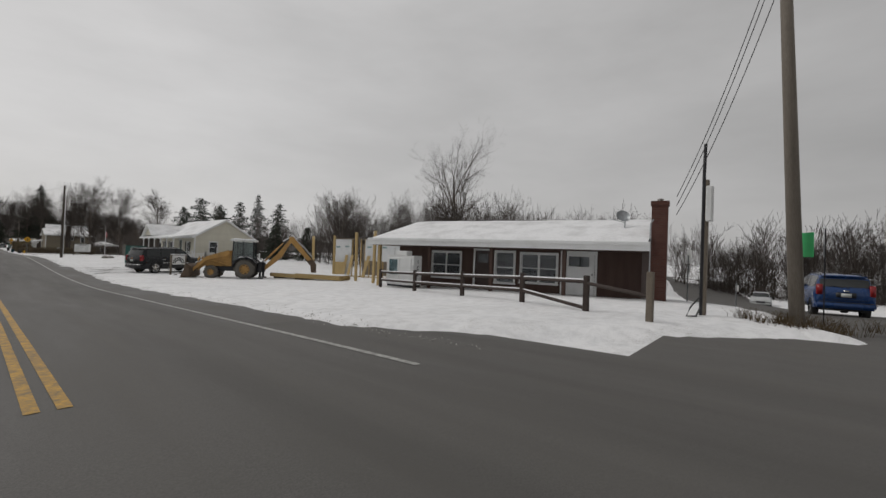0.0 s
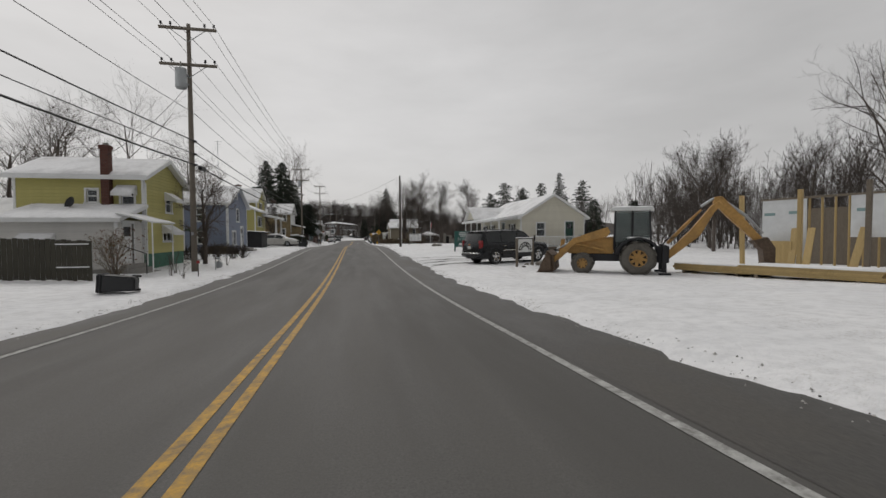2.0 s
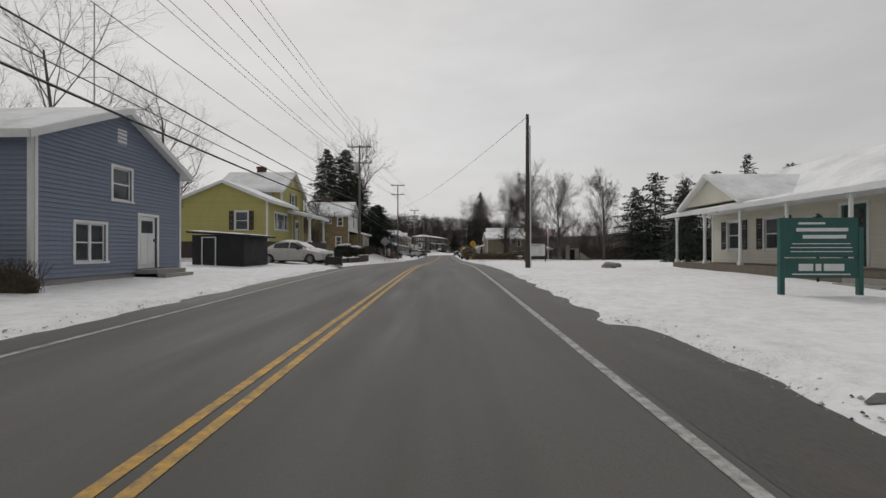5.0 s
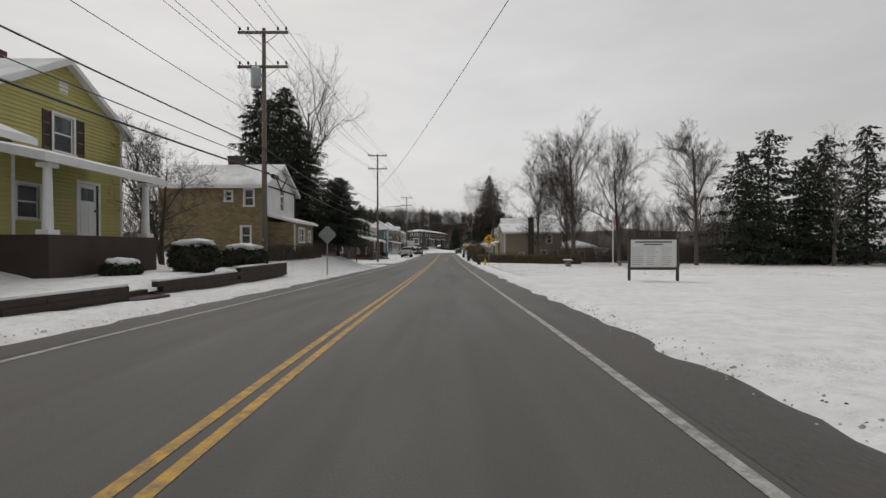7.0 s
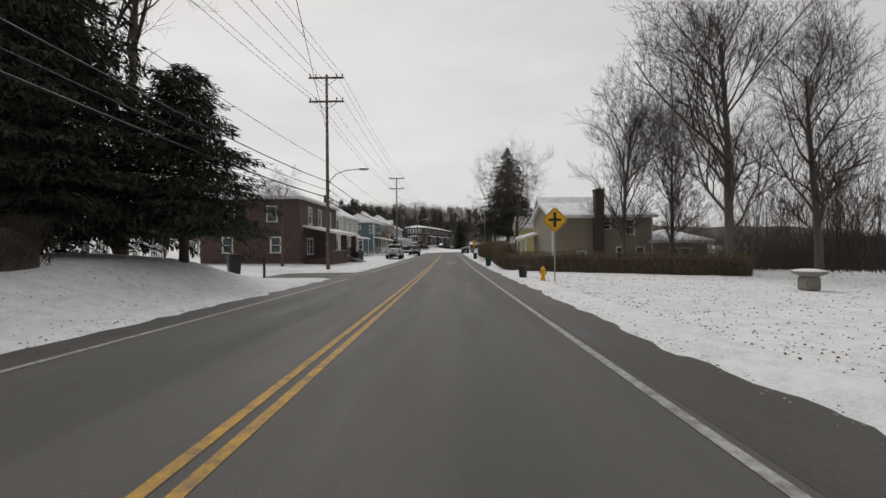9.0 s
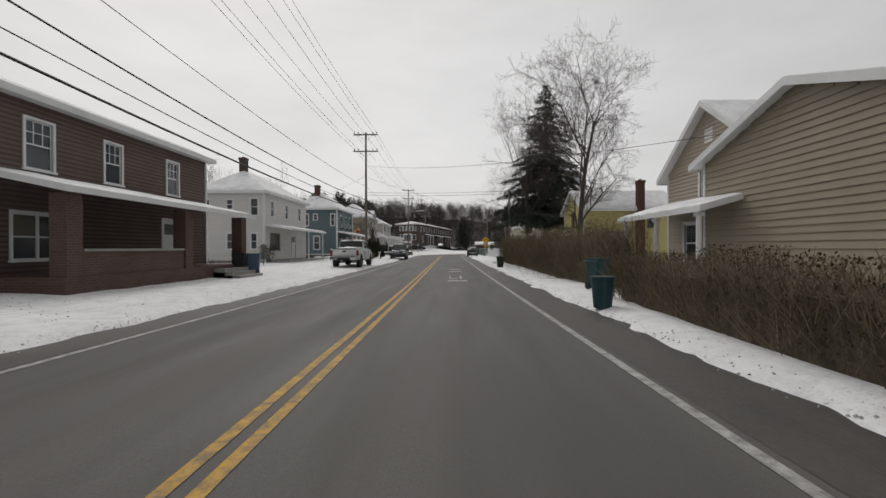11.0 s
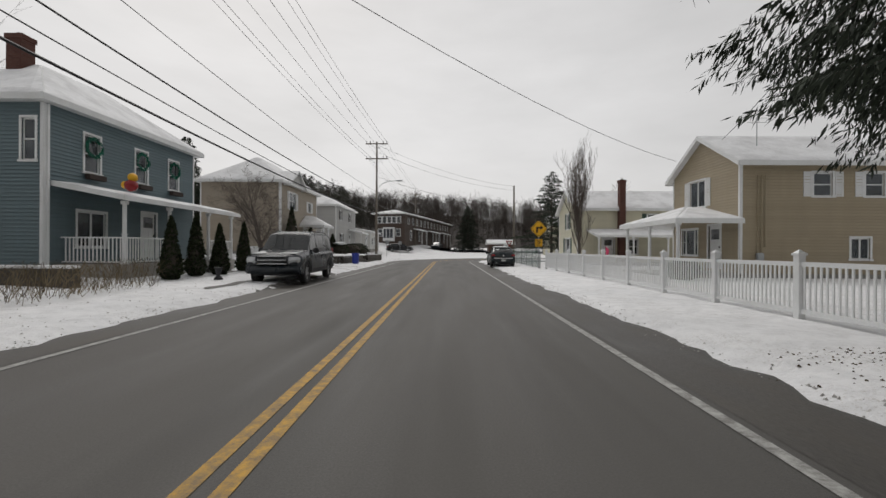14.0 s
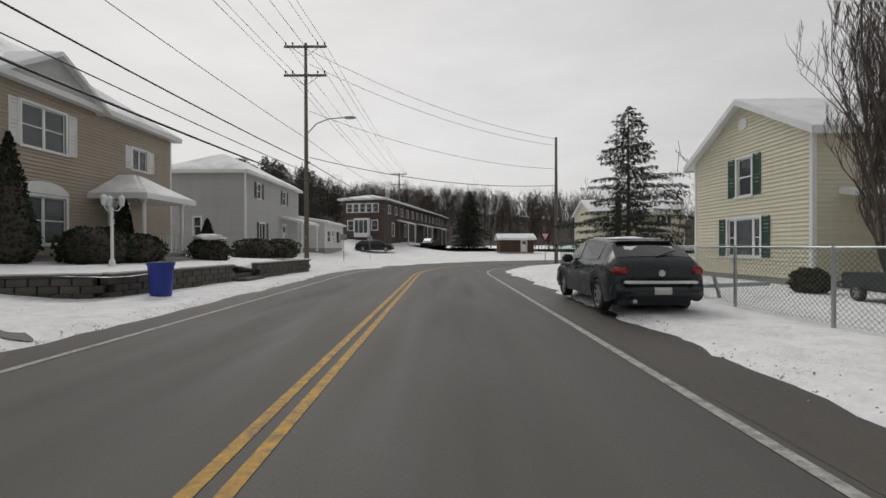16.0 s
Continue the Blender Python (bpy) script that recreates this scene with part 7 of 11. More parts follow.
# scrub along the far right field edge and behind the shop
sc = []
for _ in range(170):
    y_ = rg.uniform(-40, 30)
    x_ = rg.uniform(38, 46) + (28 if y_ < -4 else 0)
    sc.append((x_, y_, land(x_, y_)))
for _ in range(130):
    x_, y_ = rg.uniform(22, 60), rg.uniform(90, 97)
    sc.append((x_, y_, land(x_, y_)))
dense = []
for _ in range(110):
    x_, y_ = rg.uniform(15.5, 36), rg.uniform(96.5, 104)
    if not (x_ < 23 and y_ > 101):
        dense.append((x_, y_, land(x_, y_)))
brush("scrub", 12, dense, 2.5, TWIG, "grey-brown thicket behind a low hedge", per=120, spread=2.4, r=0.009)
brush("scrub", 7, sc, 2.2, TWIGD, "dense brown scrub at the wood's edge", per=60, spread=3.0, r=0.012)
thicket("woods", 8, [(x_ + 1.5, y_, z_ - 0.1) for x_, y_, z_ in sc[:170:2]], TWIGD, "leafless young woods behind the building site", height=(5.5, 9.0), kids=(11, 7, 4), levels=4, fine=0.014, upright=0.4)
thicket("woods", 9, [(x_ + 2.0, y_, z_ - 0.1) for x_, y_, z_ in sc[1:170:3] if y_ < -4], TWIGD, "tall leafless woods beyond the side road", height=(9.5, 13.0), kids=(12, 7, 4), levels=4, fine=0.018, upright=0.4)
for sd_, x_, y_, h_ in ((91, 30.5, 27.5, 8.2), (92, 34.0, 31.5, 9.4), (93, 38.5, 26.0, 9.0), (94, 42.0, 19.0, 8.6)):
    bare_tree(sd_, h_, 0.16, at_ground(x_, y_), "leafless tree at the wood's edge behind a backhoe", first=0.2, spread=0.6, upright=0.35, kids=(16, 9, 6, 4), twig=TWIGD)


# ---------- utility poles and wires ----------
def insulator(parent, x, y, z, h=0.2):
    bm = tube(bmesh.new(), [(x, y, z), (x, y, z + h * 0.4), (x, y, z + h * 0.45), (x, y, z + h * 0.7), (x, y, z + h)], [0.02, 0.02, 0.06, 0.045, 0.05], 8)
    part("insulator", bm, DKMETAL, parent)


def utility_pole(x, y, h, arms=(0.25, 1.9), transformer=None, lamp=None, lean=(0, 0), label="weathered wooden utility pole with crossarms", splice=True):
    zb = land(x, y)
    p = thing("utility_pole", pose(x, y, zb, lean[0], lean[1], 0), label, "utility pole", "utility poles")
    part("mast", tube(bmesh.new(), [(0, 0, -0.5), (0, 0, h * 0.4), (0, 0, h)], [0.14, 0.12, 0.085], 12), WOODPOLE, p, smooth_faces=True)
    for k, a in enumerate(arms):
        z = h - a
        arm = part("crossarm", rbox(-1.22, 1.22, -0.16, -0.06, z - 0.06, z + 0.06, 0.01, 1), WOODPOLE, p)
        for s in (-1, 1):
            part("brace", tube(bmesh.new(), [(s * 0.75, -0.1, z - 0.05), (s * 0.02, -0.12, z - 0.6)], 0.018, 5), METAL, arm)
        for xx in (-1.12, -0.72, 0.72, 1.12):
            insulator(arm, xx, -0.11, z + 0.06)
    if transformer:
        z = h - transformer
        t = part("transformer", tube(bmesh.new(), [(-0.28, -0.25, z - 0.95), (-0.28, -0.25, z - 0.9), (-0.28, -0.25, z - 0.05), (-0.28, -0.25, z)], [0.2, 0.24, 0.24, 0.18], 16), METAL, p, "grey can transformer", True)
        part("bushing", tube(bmesh.new(), [(-0.28, -0.25, z), (-0.28, -0.25, z + 0.28)], [0.05, 0.03], 8), FOUND, t)
        part("bracket", boxes((-0.2, 0.0, -0.2, -0.08, z - 0.35, z - 0.28), (-0.2, 0.0, -0.2, -0.08, z - 0.75, z - 0.68)), METAL, t)
    if lamp:
        z = lamp
        a = part("lamp_arm", tube(bmesh.new(), [(0.1, 0, z - 0.9), (0.6, 0, z - 0.35), (1.3, 0, z - 0.08), (2.2, 0, z)], 0.035, 8), METAL, p)
        bm = bmesh.new()
        bmesh.ops.create_uvsphere(bm, u_segments=12, v_segments=8, radius=1)
        bm.transform(Matrix.Translation((2.55, 0, z)) @ Matrix.Diagonal((0.38, 0.15, 0.1, 1)))
        part("lamp_head", bm, METAL, a, "grey cobra-head street lamp, unlit", True)
    for z in (5.0, 5.5, 6.1):
        part("clamp", boxes((0.08, 0.22, -0.06, 0.06, z - 0.05, z + 0.05)), DKMETAL, p)
    part("tag_plate", boxes((-0.05, 0.05, -0.18, -0.165, 1.7, 1.85)), SIGNBACK, p)
    return p


POLES = [(-9.0, -30.0, 12.0), (-6.35, 19.1, 11.5), (-7.05, 67.0, 12.0), (-6.85, 100.2, 13.6), (-6.8, 139.6, 12.9), (-6.6, 182.0, 13.0), (-5.5, 224.0, 11.0)]
for i, (x_, y_, h_) in enumerate(POLES):
    utility_pole(x_, y_, h_, transformer={1: 2.1, 2: 2.0}.get(i), lamp={3: 7.0, 5: 8.7}.get(i))


def cable(name, a, b, sag, r, label, n=18, parent=None):
    pts = []
    a, b = Vector(a), Vector(b)
    for i in range(n + 1):
        f = i / n
        p = a.lerp(b, f)
        p.z -= sag * 4 * f * (1 - f)
        pts.append(p)
    ob = part(name, tube(bmesh.new(), pts, r, 5), WIRE, parent)
    if not parent:
        tagged(ob, label, "cable", "overhead cables")
    return ob


tops = [Vector((x_, y_, land(x_, y_))) for x_, y_, h_ in POLES]
for (a, pa), (b, pb) in zip(zip(tops, POLES), zip(tops[1:], POLES[1:])):
    for k, (dx, off) in enumerate(((-1.12, 0.02), (0.72, 0.02), (1.12, 0.02), (-1.12, 1.67), (-0.72, 1.67), (1.12, 1.67))):
        cable("power_line", a + Vector((dx, -0.1, pa[2] - off)), b + Vector((dx, -0.1, pb[2] - off)), 0.55, 0.011, "thin overhead power line between poles")
    for z_, r_, sg in ((5.0, 0.034, 0.45), (5.5, 0.016, 0.5), (6.1, 0.024, 0.55), (7.4, 0.012, 0.5)):
        cable("telephone_cable", a + Vector((0.16, 0, z_)), b + Vector((0.16, 0, z_)), sg, r_, "black telephone cable between poles")
for i in (1, 2, 4, 5):   # splice boxes on the heavy cable just past the poles
    a = tops[i]
    bm = bevel_all(boxes((0.08, 0.26, 0.5, 1.25, 4.86, 5.06)), 0.04, 2)
    ob = part("splice_box", bm, BLACKP)
    ob.location = a
    tagged(ob, "black cable splice case hanging on a cable", "splice case")


WOODTAR = mat("tarred_pole_wood", (0.075, 0.06, 0.048), 0.9, var=0.3, grain=30, stretch=(6, 6, 0.25))


def plain_pole(x, y, h, label, r=0.14, conduit=None, lean=(0, 0), wood=None):
    p = thing("utility_pole", pose(x, y, land(x, y), lean[0], lean[1], 0), label, "utility pole", "utility poles")
    part("mast", tube(bmesh.new(), [(0, 0, -0.5), (0, 0, h * 0.5), (0, 0, h)], [r, r * 0.85, r * 0.65], 12), wood or WOODPOLE, p, smooth_faces=True)
    if conduit:
        part("conduit", tube(bmesh.new(), [(0.15, -0.04, 0.0), (0.13, -0.04, conduit)], 0.035, 8), WHITE, p, "pale plastic conduit")
        for z in (1.0, 2.6):
            part("strap", boxes((0.06, 0.19, -0.085, 0.0, z, z + 0.04)), METAL, p)
    return p


plain_pole(6.1, 45.4, 8.0, "dark weathered wooden pole with pale conduit", 0.125, 7.4, wood=WOODTAR)
plain_pole(7.3, 138.2, 6.9, "weathered wooden pole beside the hedge", 0.13)
plain_pole(9.6, 188.5, 9.3, "weathered wooden pole beside the bend", 0.14)
rp = Vector((6.1, 45.4, land(6.1, 45.4) + 7.9))
cable("power_line", rp, tops[3] + Vector((0.1, 0, 9.2)), 0.8, 0.011, "service cable across the road")
r2 = Vector((7.3, 138.2, land(7.3, 138) + 6.8))
for dz in (0.0, -0.25):
    cable("power_line", r2 + Vector((0, 0, dz)), tops[4] + Vector((0.1, 0, 6.9 + dz)), 0.15, 0.014, "service cable across the road")
cable("power_line", r2, Vector((13.6, 154.0, 6.3)), 0.3, 0.010, "service cable to a house")
cable("power_line", tops[4] + Vector((0.1, 0, 8.4)), Vector((13.8, 158.2, 6.2)), 0.8, 0.010, "service cable across the road")
cable("power_line", tops[4] + Vector((0, 0, 9.6)), Vector((10.3, 110.0, 5.0)), 0.6, 0.010, "service cable across the road")
r3 = Vector((9.6, 188.5, land(9.6, 188.5) + 9.2))
for k, dz in enumerate((0.0, -0.5, -2.2)):
    cable("power_line", r3 + Vector((0, 0, dz)), tops[5] + Vector((0.2, 0, 12.6 + dz * 1.6)), 0.7, 0.012, "power line across the road to a pole by the bend")
cable("telephone_cable", r3 + Vector((0, 0, -3.4)), tops[5] + Vector((0.2, 0, 6.4)), 0.6, 0.02, "telephone cable across the road")
cable("power_line", tops[1] + Vector((0, 0, 8.8)), Vector((-10.0, 19.4, ground_base(19) + 5.6)), 0.3, 0.01, "service cable to a house")
cable("power_line", tops[2] + Vector((0, 0, 8.4)), Vector((-9.8, 73.4, 5.6)), 0.2, 0.01, "service cable to a house")
cable("power_line", tops[4] + Vector((0, 0, 8.6)), Vector((-13.0, 142.0, 6.6)), 0.2, 0.01, "service cable to a house")


# ---------- signs ----------
def text_part(name, body, size, m, material, parent, bold=0.0):
    cu = bpy.data.curves.new(name, 'FONT')
    cu.body, cu.size, cu.align_x, cu.align_y, cu.extrude, cu.offset = body, size, 'CENTER', 'CENTER', 0.002, bold
    tmp = bpy.data.objects.new(name, cu)
    me = bpy.data.meshes.new_from_object(tmp)
    bpy.data.objects.remove(tmp)
    me.materials.clear()
    me.materials.append(material)
    ob = new(name, me)
    ob.parent = parent
    ob.matrix_basis = m
    return ob


FACE = pose(0, 0, 0, 90, 0, 0)   # lettering upright, read from -y


def diamond(side, y0, y1, r=0.07):
    bm = boxes((-side / 2, side / 2, y0, y1, -side / 2, side / 2))
    es = [e for e in bm.edges if abs(e.verts[0].co.y - e.verts[1].co.y) > 1e-4]
    bmesh.ops.bevel(bm, geom=es, offset=r, segments=4, affect='EDGES')
    bm.transform(Matrix.Rotation(radians(45), 4, 'Y'))
    return bm


def sign_post(parent, h, material=None, w=0.045):
    part("post", boxes((-w / 2, w / 2, -0.005, 0.03, -0.4, h)), material or SIGNBACK, parent)


# crossroads warning
s = thing("warning_sign", at_ground(5.9, 87.6), "yellow diamond crossroads warning sign on a metal post", "road sign")
sign_post(s, 2.9)
pl = part("sign_plate", diamond(0.76, -0.03, -0.02), SIGNY, s)
pl.location = (0, 0, 2.5)
part("border", diamond(0.70, -0.032, -0.0305, 0.06), INK, pl)
part("field", diamond(0.665, -0.034, -0.0325, 0.055), SIGNY, pl)
part("cross_symbol", boxes((-0.055, 0.055, -0.037, -0.035, -0.3, 0.3), (-0.26, 0.26, -0.0375, -0.0355, -0.05, 0.05)), INK, pl)
hy_ = thing("fire_hydrant", at_ground(5.62, 88.5), "small yellow fire hydrant on the snowy verge", "hydrant")
part("barrel", tube(bmesh.new(), [(0, 0, -0.1), (0, 0, 0.03), (0, 0, 0.05), (0, 0, 0.42), (0, 0, 0.44)], [0.13, 0.13, 0.085, 0.085, 0.12], 14), SIGNY, hy_)
part("bonnet", tube(bmesh.new(), [(0, 0, 0.44), (0, 0, 0.52), (0, 0, 0.57), (0, 0, 0.62)], [0.115, 0.09, 0.04, 0.03], 14), SIGNY, hy_)
for s_ in (-1, 1):
    part("nozzle", tube(bmesh.new(), [(s_ * 0.06, 0, 0.32), (s_ * 0.15, 0, 0.32)], [0.05, 0.055], 10), SIGNY, hy_)
part("nozzle", tube(bmesh.new(), [(0, -0.06, 0.26), (0, -0.16, 0.26)], [0.06, 0.065], 10), SIGNY, hy_)
# turn warning with speed plate
s = thing("warning_sign", at_ground(6.95, 161.2), "yellow diamond right-turn sign with a 25 mph plate", "road sign")
sign_post(s, 2.9)
pl = part("sign_plate", diamond(0.76, -0.03, -0.02), SIGNY, s)
pl.location = (0, 0, 2.45)
part("border", diamond(0.70, -0.032, -0.0305, 0.06), INK, pl)
part("field", diamond(0.665, -0.034, -0.0325, 0.055), SIGNY, pl)
bm = boxes((-0.16, -0.06, -0.037, -0.035, -0.25, 0.12), (-0.06, 0.1, -0.037, -0.035, 0.02, 0.12))
prism(bm, [(0.1, -0.07), (0.1, 0.21), (0.28, 0.07)], -0.037, -0.035)
part("arrow_symbol", bm, INK, pl)
sp = part("speed_plate", rbox(-0.23, 0.23, -0.03, -0.02, 1.35, 1.81, 0.004, 1), SIGNY, s)
part("border", boxes((-0.2, 0.2, -0.0315, -0.03, 1.38, 1.395), (-0.2, 0.2, -0.0315, -0.03, 1.765, 1.78), (-0.2, -0.185, -0.0315, -0.03, 1.395, 1.765), (0.185, 0.2, -0.0315, -0.03, 1.395, 1.765)), INK, sp)
text_part("numerals", "25", 0.26, pose(0, -0.033, 1.63, 90), INK, sp, 0.008)
text_part("lettering", "M.P.H.", 0.1, pose(0, -0.033, 1.45, 90), INK, sp, 0.003)
# back of a diamond sign on the left
s = thing("road_sign", at_ground(-4.9, 70.2), "bare aluminium back of a diamond road sign", "road sign")
sign_post(s, 2.6, w=0.06)
pl = part("sign_plate", diamond(0.76, 0.03, 0.04), SIGNBACK, s)
pl.location = (0, 0, 2.25)
# stop sign seen from behind, at the junction
s = thing("stop_sign", at_ground(14.6, -17.9), "grey back of an octagonal stop sign on a leaning post", "road sign")
part("post", boxes((-0.03, 0.03, -0.03, 0.0, -0.4, 2.6)), DKMETAL, s)
bm = tube(bmesh.new(), [(0, 0.0, 2.25), (0, 0.012, 2.25)], 0.4, 8)
part("sign_plate", bm, SIGNBACK, s)
# yield
s = thing("yield_sign", at_ground(9.3, 190.6), "white and red triangular yield sign", "road sign")
sign_post(s, 2.5)
bm = bmesh.new()
prism(bm, [(-0.46, 2.55), (0, 1.75), (0.46, 2.55)], -0.03, -0.02)
pl = part("sign_plate", bm, MATS["red_lens"], s)
bm = bmesh.new()
prism(bm, [(-0.26, 2.44), (0, 1.98), (0.26, 2.44)], -0.033, -0.031)
part("field", bm, SIGNW, pl)
# small signs across the junction
for x_, y_, z_, w_, h_ in ((21.5, -13.2, 1.75, 0.42, 0.62), (21.5, -13.2, 1.35, 0.24, 0.34), (25.5, -14.5, 0.9, 0.25, 0.3)):
    s = thing("notice_sign", at_ground(x_, y_, 40), "small white notice board on a thin post", "road sign")
    sign_post(s, z_ + 0.4)
    part("sign_plate", boxes((-w_ / 2, w_ / 2, -0.03, -0.02, z_, z_ + h_)), SIGNW, s)
# small chevron-type sign posts left of the far road
for x_, y_ in ((-7.0, 193.0), (-6.0, 200.0)):
    s = thing("marker_sign", at_ground(x_, y_, 180), "small sign on a thin post in the snow", "road sign")
    sign_post(s, 2.3)
    part("sign_plate", boxes((-0.25, 0.25, -0.03, -0.02, 1.8, 2.3)), SIGNBACK, s)

# white notice board on two dark posts
POSTBR = mat("dark_brown_post", (0.07, 0.055, 0.042), 0.8, var=0.25, grain=24)
s = thing("notice_board", at_ground(10.4, 64.2, -4) @ Matrix.Diagonal((0.78, 1, 0.9, 1)), "large white notice board with printed lines between dark posts", "notice board")
for x_ in (-1.25, 1.25):
    part("post", rbox(x_ - 0.06, x_ + 0.06, -0.06, 0.06, -0.4, 2.0, 0.01, 1), POSTBR, s)
bd = part("board", boxes((-1.19, 1.19, -0.03, 0.03, 0.62, 1.9)), SIGNW, s)
part("frame", boxes((-1.19, 1.19, -0.05, 0.05, 0.5, 0.62), (-1.19, 1.19, -0.05, 0.05, 1.9, 1.98)), POSTBR, s)
rg2 = random.Random(9)
part("heading_bar", boxes((-0.95, 0.95, -0.034, -0.031, 1.76, 1.82)), GREEND, bd)
part("heading_bar", boxes((-0.5, 0.5, -0.034, -0.031, 1.65, 1.7)), WOODDK, bd)
for r in range(9):
    for c in range(3):
        w_ = rg2.uniform(0.35, 0.62)
        x_ = -1.1 + 0.76 * c
        part("text_bar", boxes((x_, x_ + w_, -0.034, -0.031, 0.74 + 0.095 * r, 0.765 + 0.095 * r)), MATS["galvanised_metal"], bd)

# green business sign
s = thing("business_sign", at_ground(10.4, 32.9, -3) @ Matrix.Scale(0.9, 4), "dark green business sign with pale lettering bars on posts", "sign")
for x_ in (-0.95, 0.95):
    part("post", rbox(x_ - 0.06, x_ + 0.06, -0.06, 0.06, -0.4, 1.5 + (0.45 if x_ < 0 else 0.2), 0.01, 1), STEELGRN, s)
pn = part("panel", boxes((-0.89, 0.89, -0.04, 0.04, 0.95, 1.95)), STEELGRN, s)
part("panel", boxes((-0.89, 0.89, -0.04, 0.04, 0.42, 0.92)), STEELGRN, s)
for (a, b, z_, h_) in ((-0.55, 0.1, 1.78, 0.05), (-0.6, 0.65, 1.6, 0.09), (-0.45, 0.6, 1.42, 0.09), (-0.7, 0.7, 1.28, 0.02), (-0.75, 0.75, 1.18, 0.02), (-0.75, 0.75, 1.08, 0.02)):
    part("text_bar", boxes((a, b, -0.044, -0.041, z_, z_ + h_)), SIGNW, pn)
for a, b in ((-0.55, -0.2), (-0.14, 0.0), (0.06, 0.55)):
    part("text_bar", boxes((a, b, -0.044, -0.041, 0.6, 0.78)), SIGNW, pn)
part("text_bar", boxes((-0.7, 0.7, -0.044, -0.041, 0.5, 0.53)), SIGNW, pn)

# parking sign between two posts
s = thing("parking_sign", at_ground(9.85, 18.1, 27), "small white parking sign between weathered posts", "sign")
for x_ in (-0.62, 0.62):
    part("post", rbox(x_ - 0.06, x_ + 0.06, -0.05, 0.05, -0.4, 1.45, 0.01, 1), WOODGREY, s)
pn = part("panel", boxes((-0.56, 0.56, -0.03, 0.03, 0.72, 1.4)), SIGNW, s)
part("snow_cap", rbox(-0.66, 0.66, -0.06, 0.06, 1.45, 1.5, 0.02, 2), SNOW_ROOF, s)
bm = bmesh.new()
arc_o = [(0.5 * math.cos(t), 0.82 + 0.44 * math.sin(t)) for t in [math.pi * i / 12 for i in range(13)]]
arc_i = [(0.26 * math.cos(t), 0.82 + 0.2 * math.sin(t)) for t in [math.pi * (12 - i) / 12 for i in range(13)]]
prism(bm, arc_o + arc_i, -0.034, -0.031)
ab_ = part("arched_band", bm, INK, pn, "black arched band")
for k, ch in enumerate("PARKING"):
    a = math.pi * (0.9 - 0.8 * k / 6)
    text_part("letter", ch, 0.19, pose(0.38 * math.cos(a), -0.037, 0.82 + 0.32 * math.sin(a), 90, 0, 0) @ Matrix.Rotation(a - math.pi / 2, 4, 'Z'), SIGNW, ab_, 0.006)

# paint on the road surface
bm = bmesh.new()


def road_bar(x0, x1, y0, y1):
    strip("road_marking", [on_road(x0, y0), on_road(x0, y1)], [on_road(x1, y0), on_road(x1, y1)], LINEW, "worn white letter stroke painted on the lane", "road marking", 0.007)


for q in ((1.44, 2.32, 115.6, 116.2), (1.53, 1.9, 117.15, 117.45), (1.5, 1.56, 117.45, 119.4), (2.02, 2.13, 117.2, 119.5), (1.47, 2.27, 123.4, 124.0), (1.57, 2.27, 126.0, 126.6)):
    road_bar(*q)


# ---------- fences ----------
def picket_fence(x, y0, y1, dx=0.0):
    f = thing("picket_fence", pose(0, 0, 0), "white vinyl picket fence along the verge", "fence")
    n = int(round((y1 - y0) / 2.35))
    pick = mesh_of("picket", rbox(-0.012, 0.012, -0.02, 0.02, 0.1, 0.92, 0.004, 1), WHITE)
    pm = boxes((-0.06, 0.06, -0.06, 0.06, -0.3, 1.1), (-0.08, 0.08, -0.08, 0.08, 1.1, 1.14))
    quads(pm, [(-0.07, -0.07, 1.14), (0.07, -0.07, 1.14), (0.07, 0.07, 1.14), (-0.07, 0.07, 1.14), (0, 0, 1.21)], ((0, 1, 4), (1, 2, 4), (2, 3, 4), (3, 0, 4)))
    pmesh = mesh_of("post", pm, WHITE)
    for i in range(n + 1):
        yy = y0 + (y1 - y0) * i / n
        piece("post", pmesh, f, pose(x + dx * i / n, yy, land(x, yy)))
        if i < n:
            yb = y0 + (y1 - y0) * (i + 1) / n
            za, zb_ = land(x, yy), land(x, yb)
            for z in (0.13, 0.95):
                bm = bmesh.new()
                xa, xb = x + dx * i / n, x + dx * (i + 1) / n
                quads(bm, [(xa - 0.02, yy, za + z - 0.04), (xa + 0.02, yy, za + z - 0.04), (xb + 0.02, yb, zb_ + z - 0.04), (xb - 0.02, yb, zb_ + z - 0.04),
                           (xa - 0.02, yy, za + z + 0.04), (xa + 0.02, yy, za + z + 0.04), (xb + 0.02, yb, zb_ + z + 0.04), (xb - 0.02, yb, zb_ + z + 0.04)], BOXF)
                part("rail", bm, WHITE, f)
            k = 21
            for j in range(1, k):
                q = j / k
                piece("picket", pick, f, pose(xa + (xb - xa) * q, yy + (yb - yy) * q, za + (zb_ - za) * q))
    return f


picket_fence(7.5, 139.9, 160.6, -0.2)

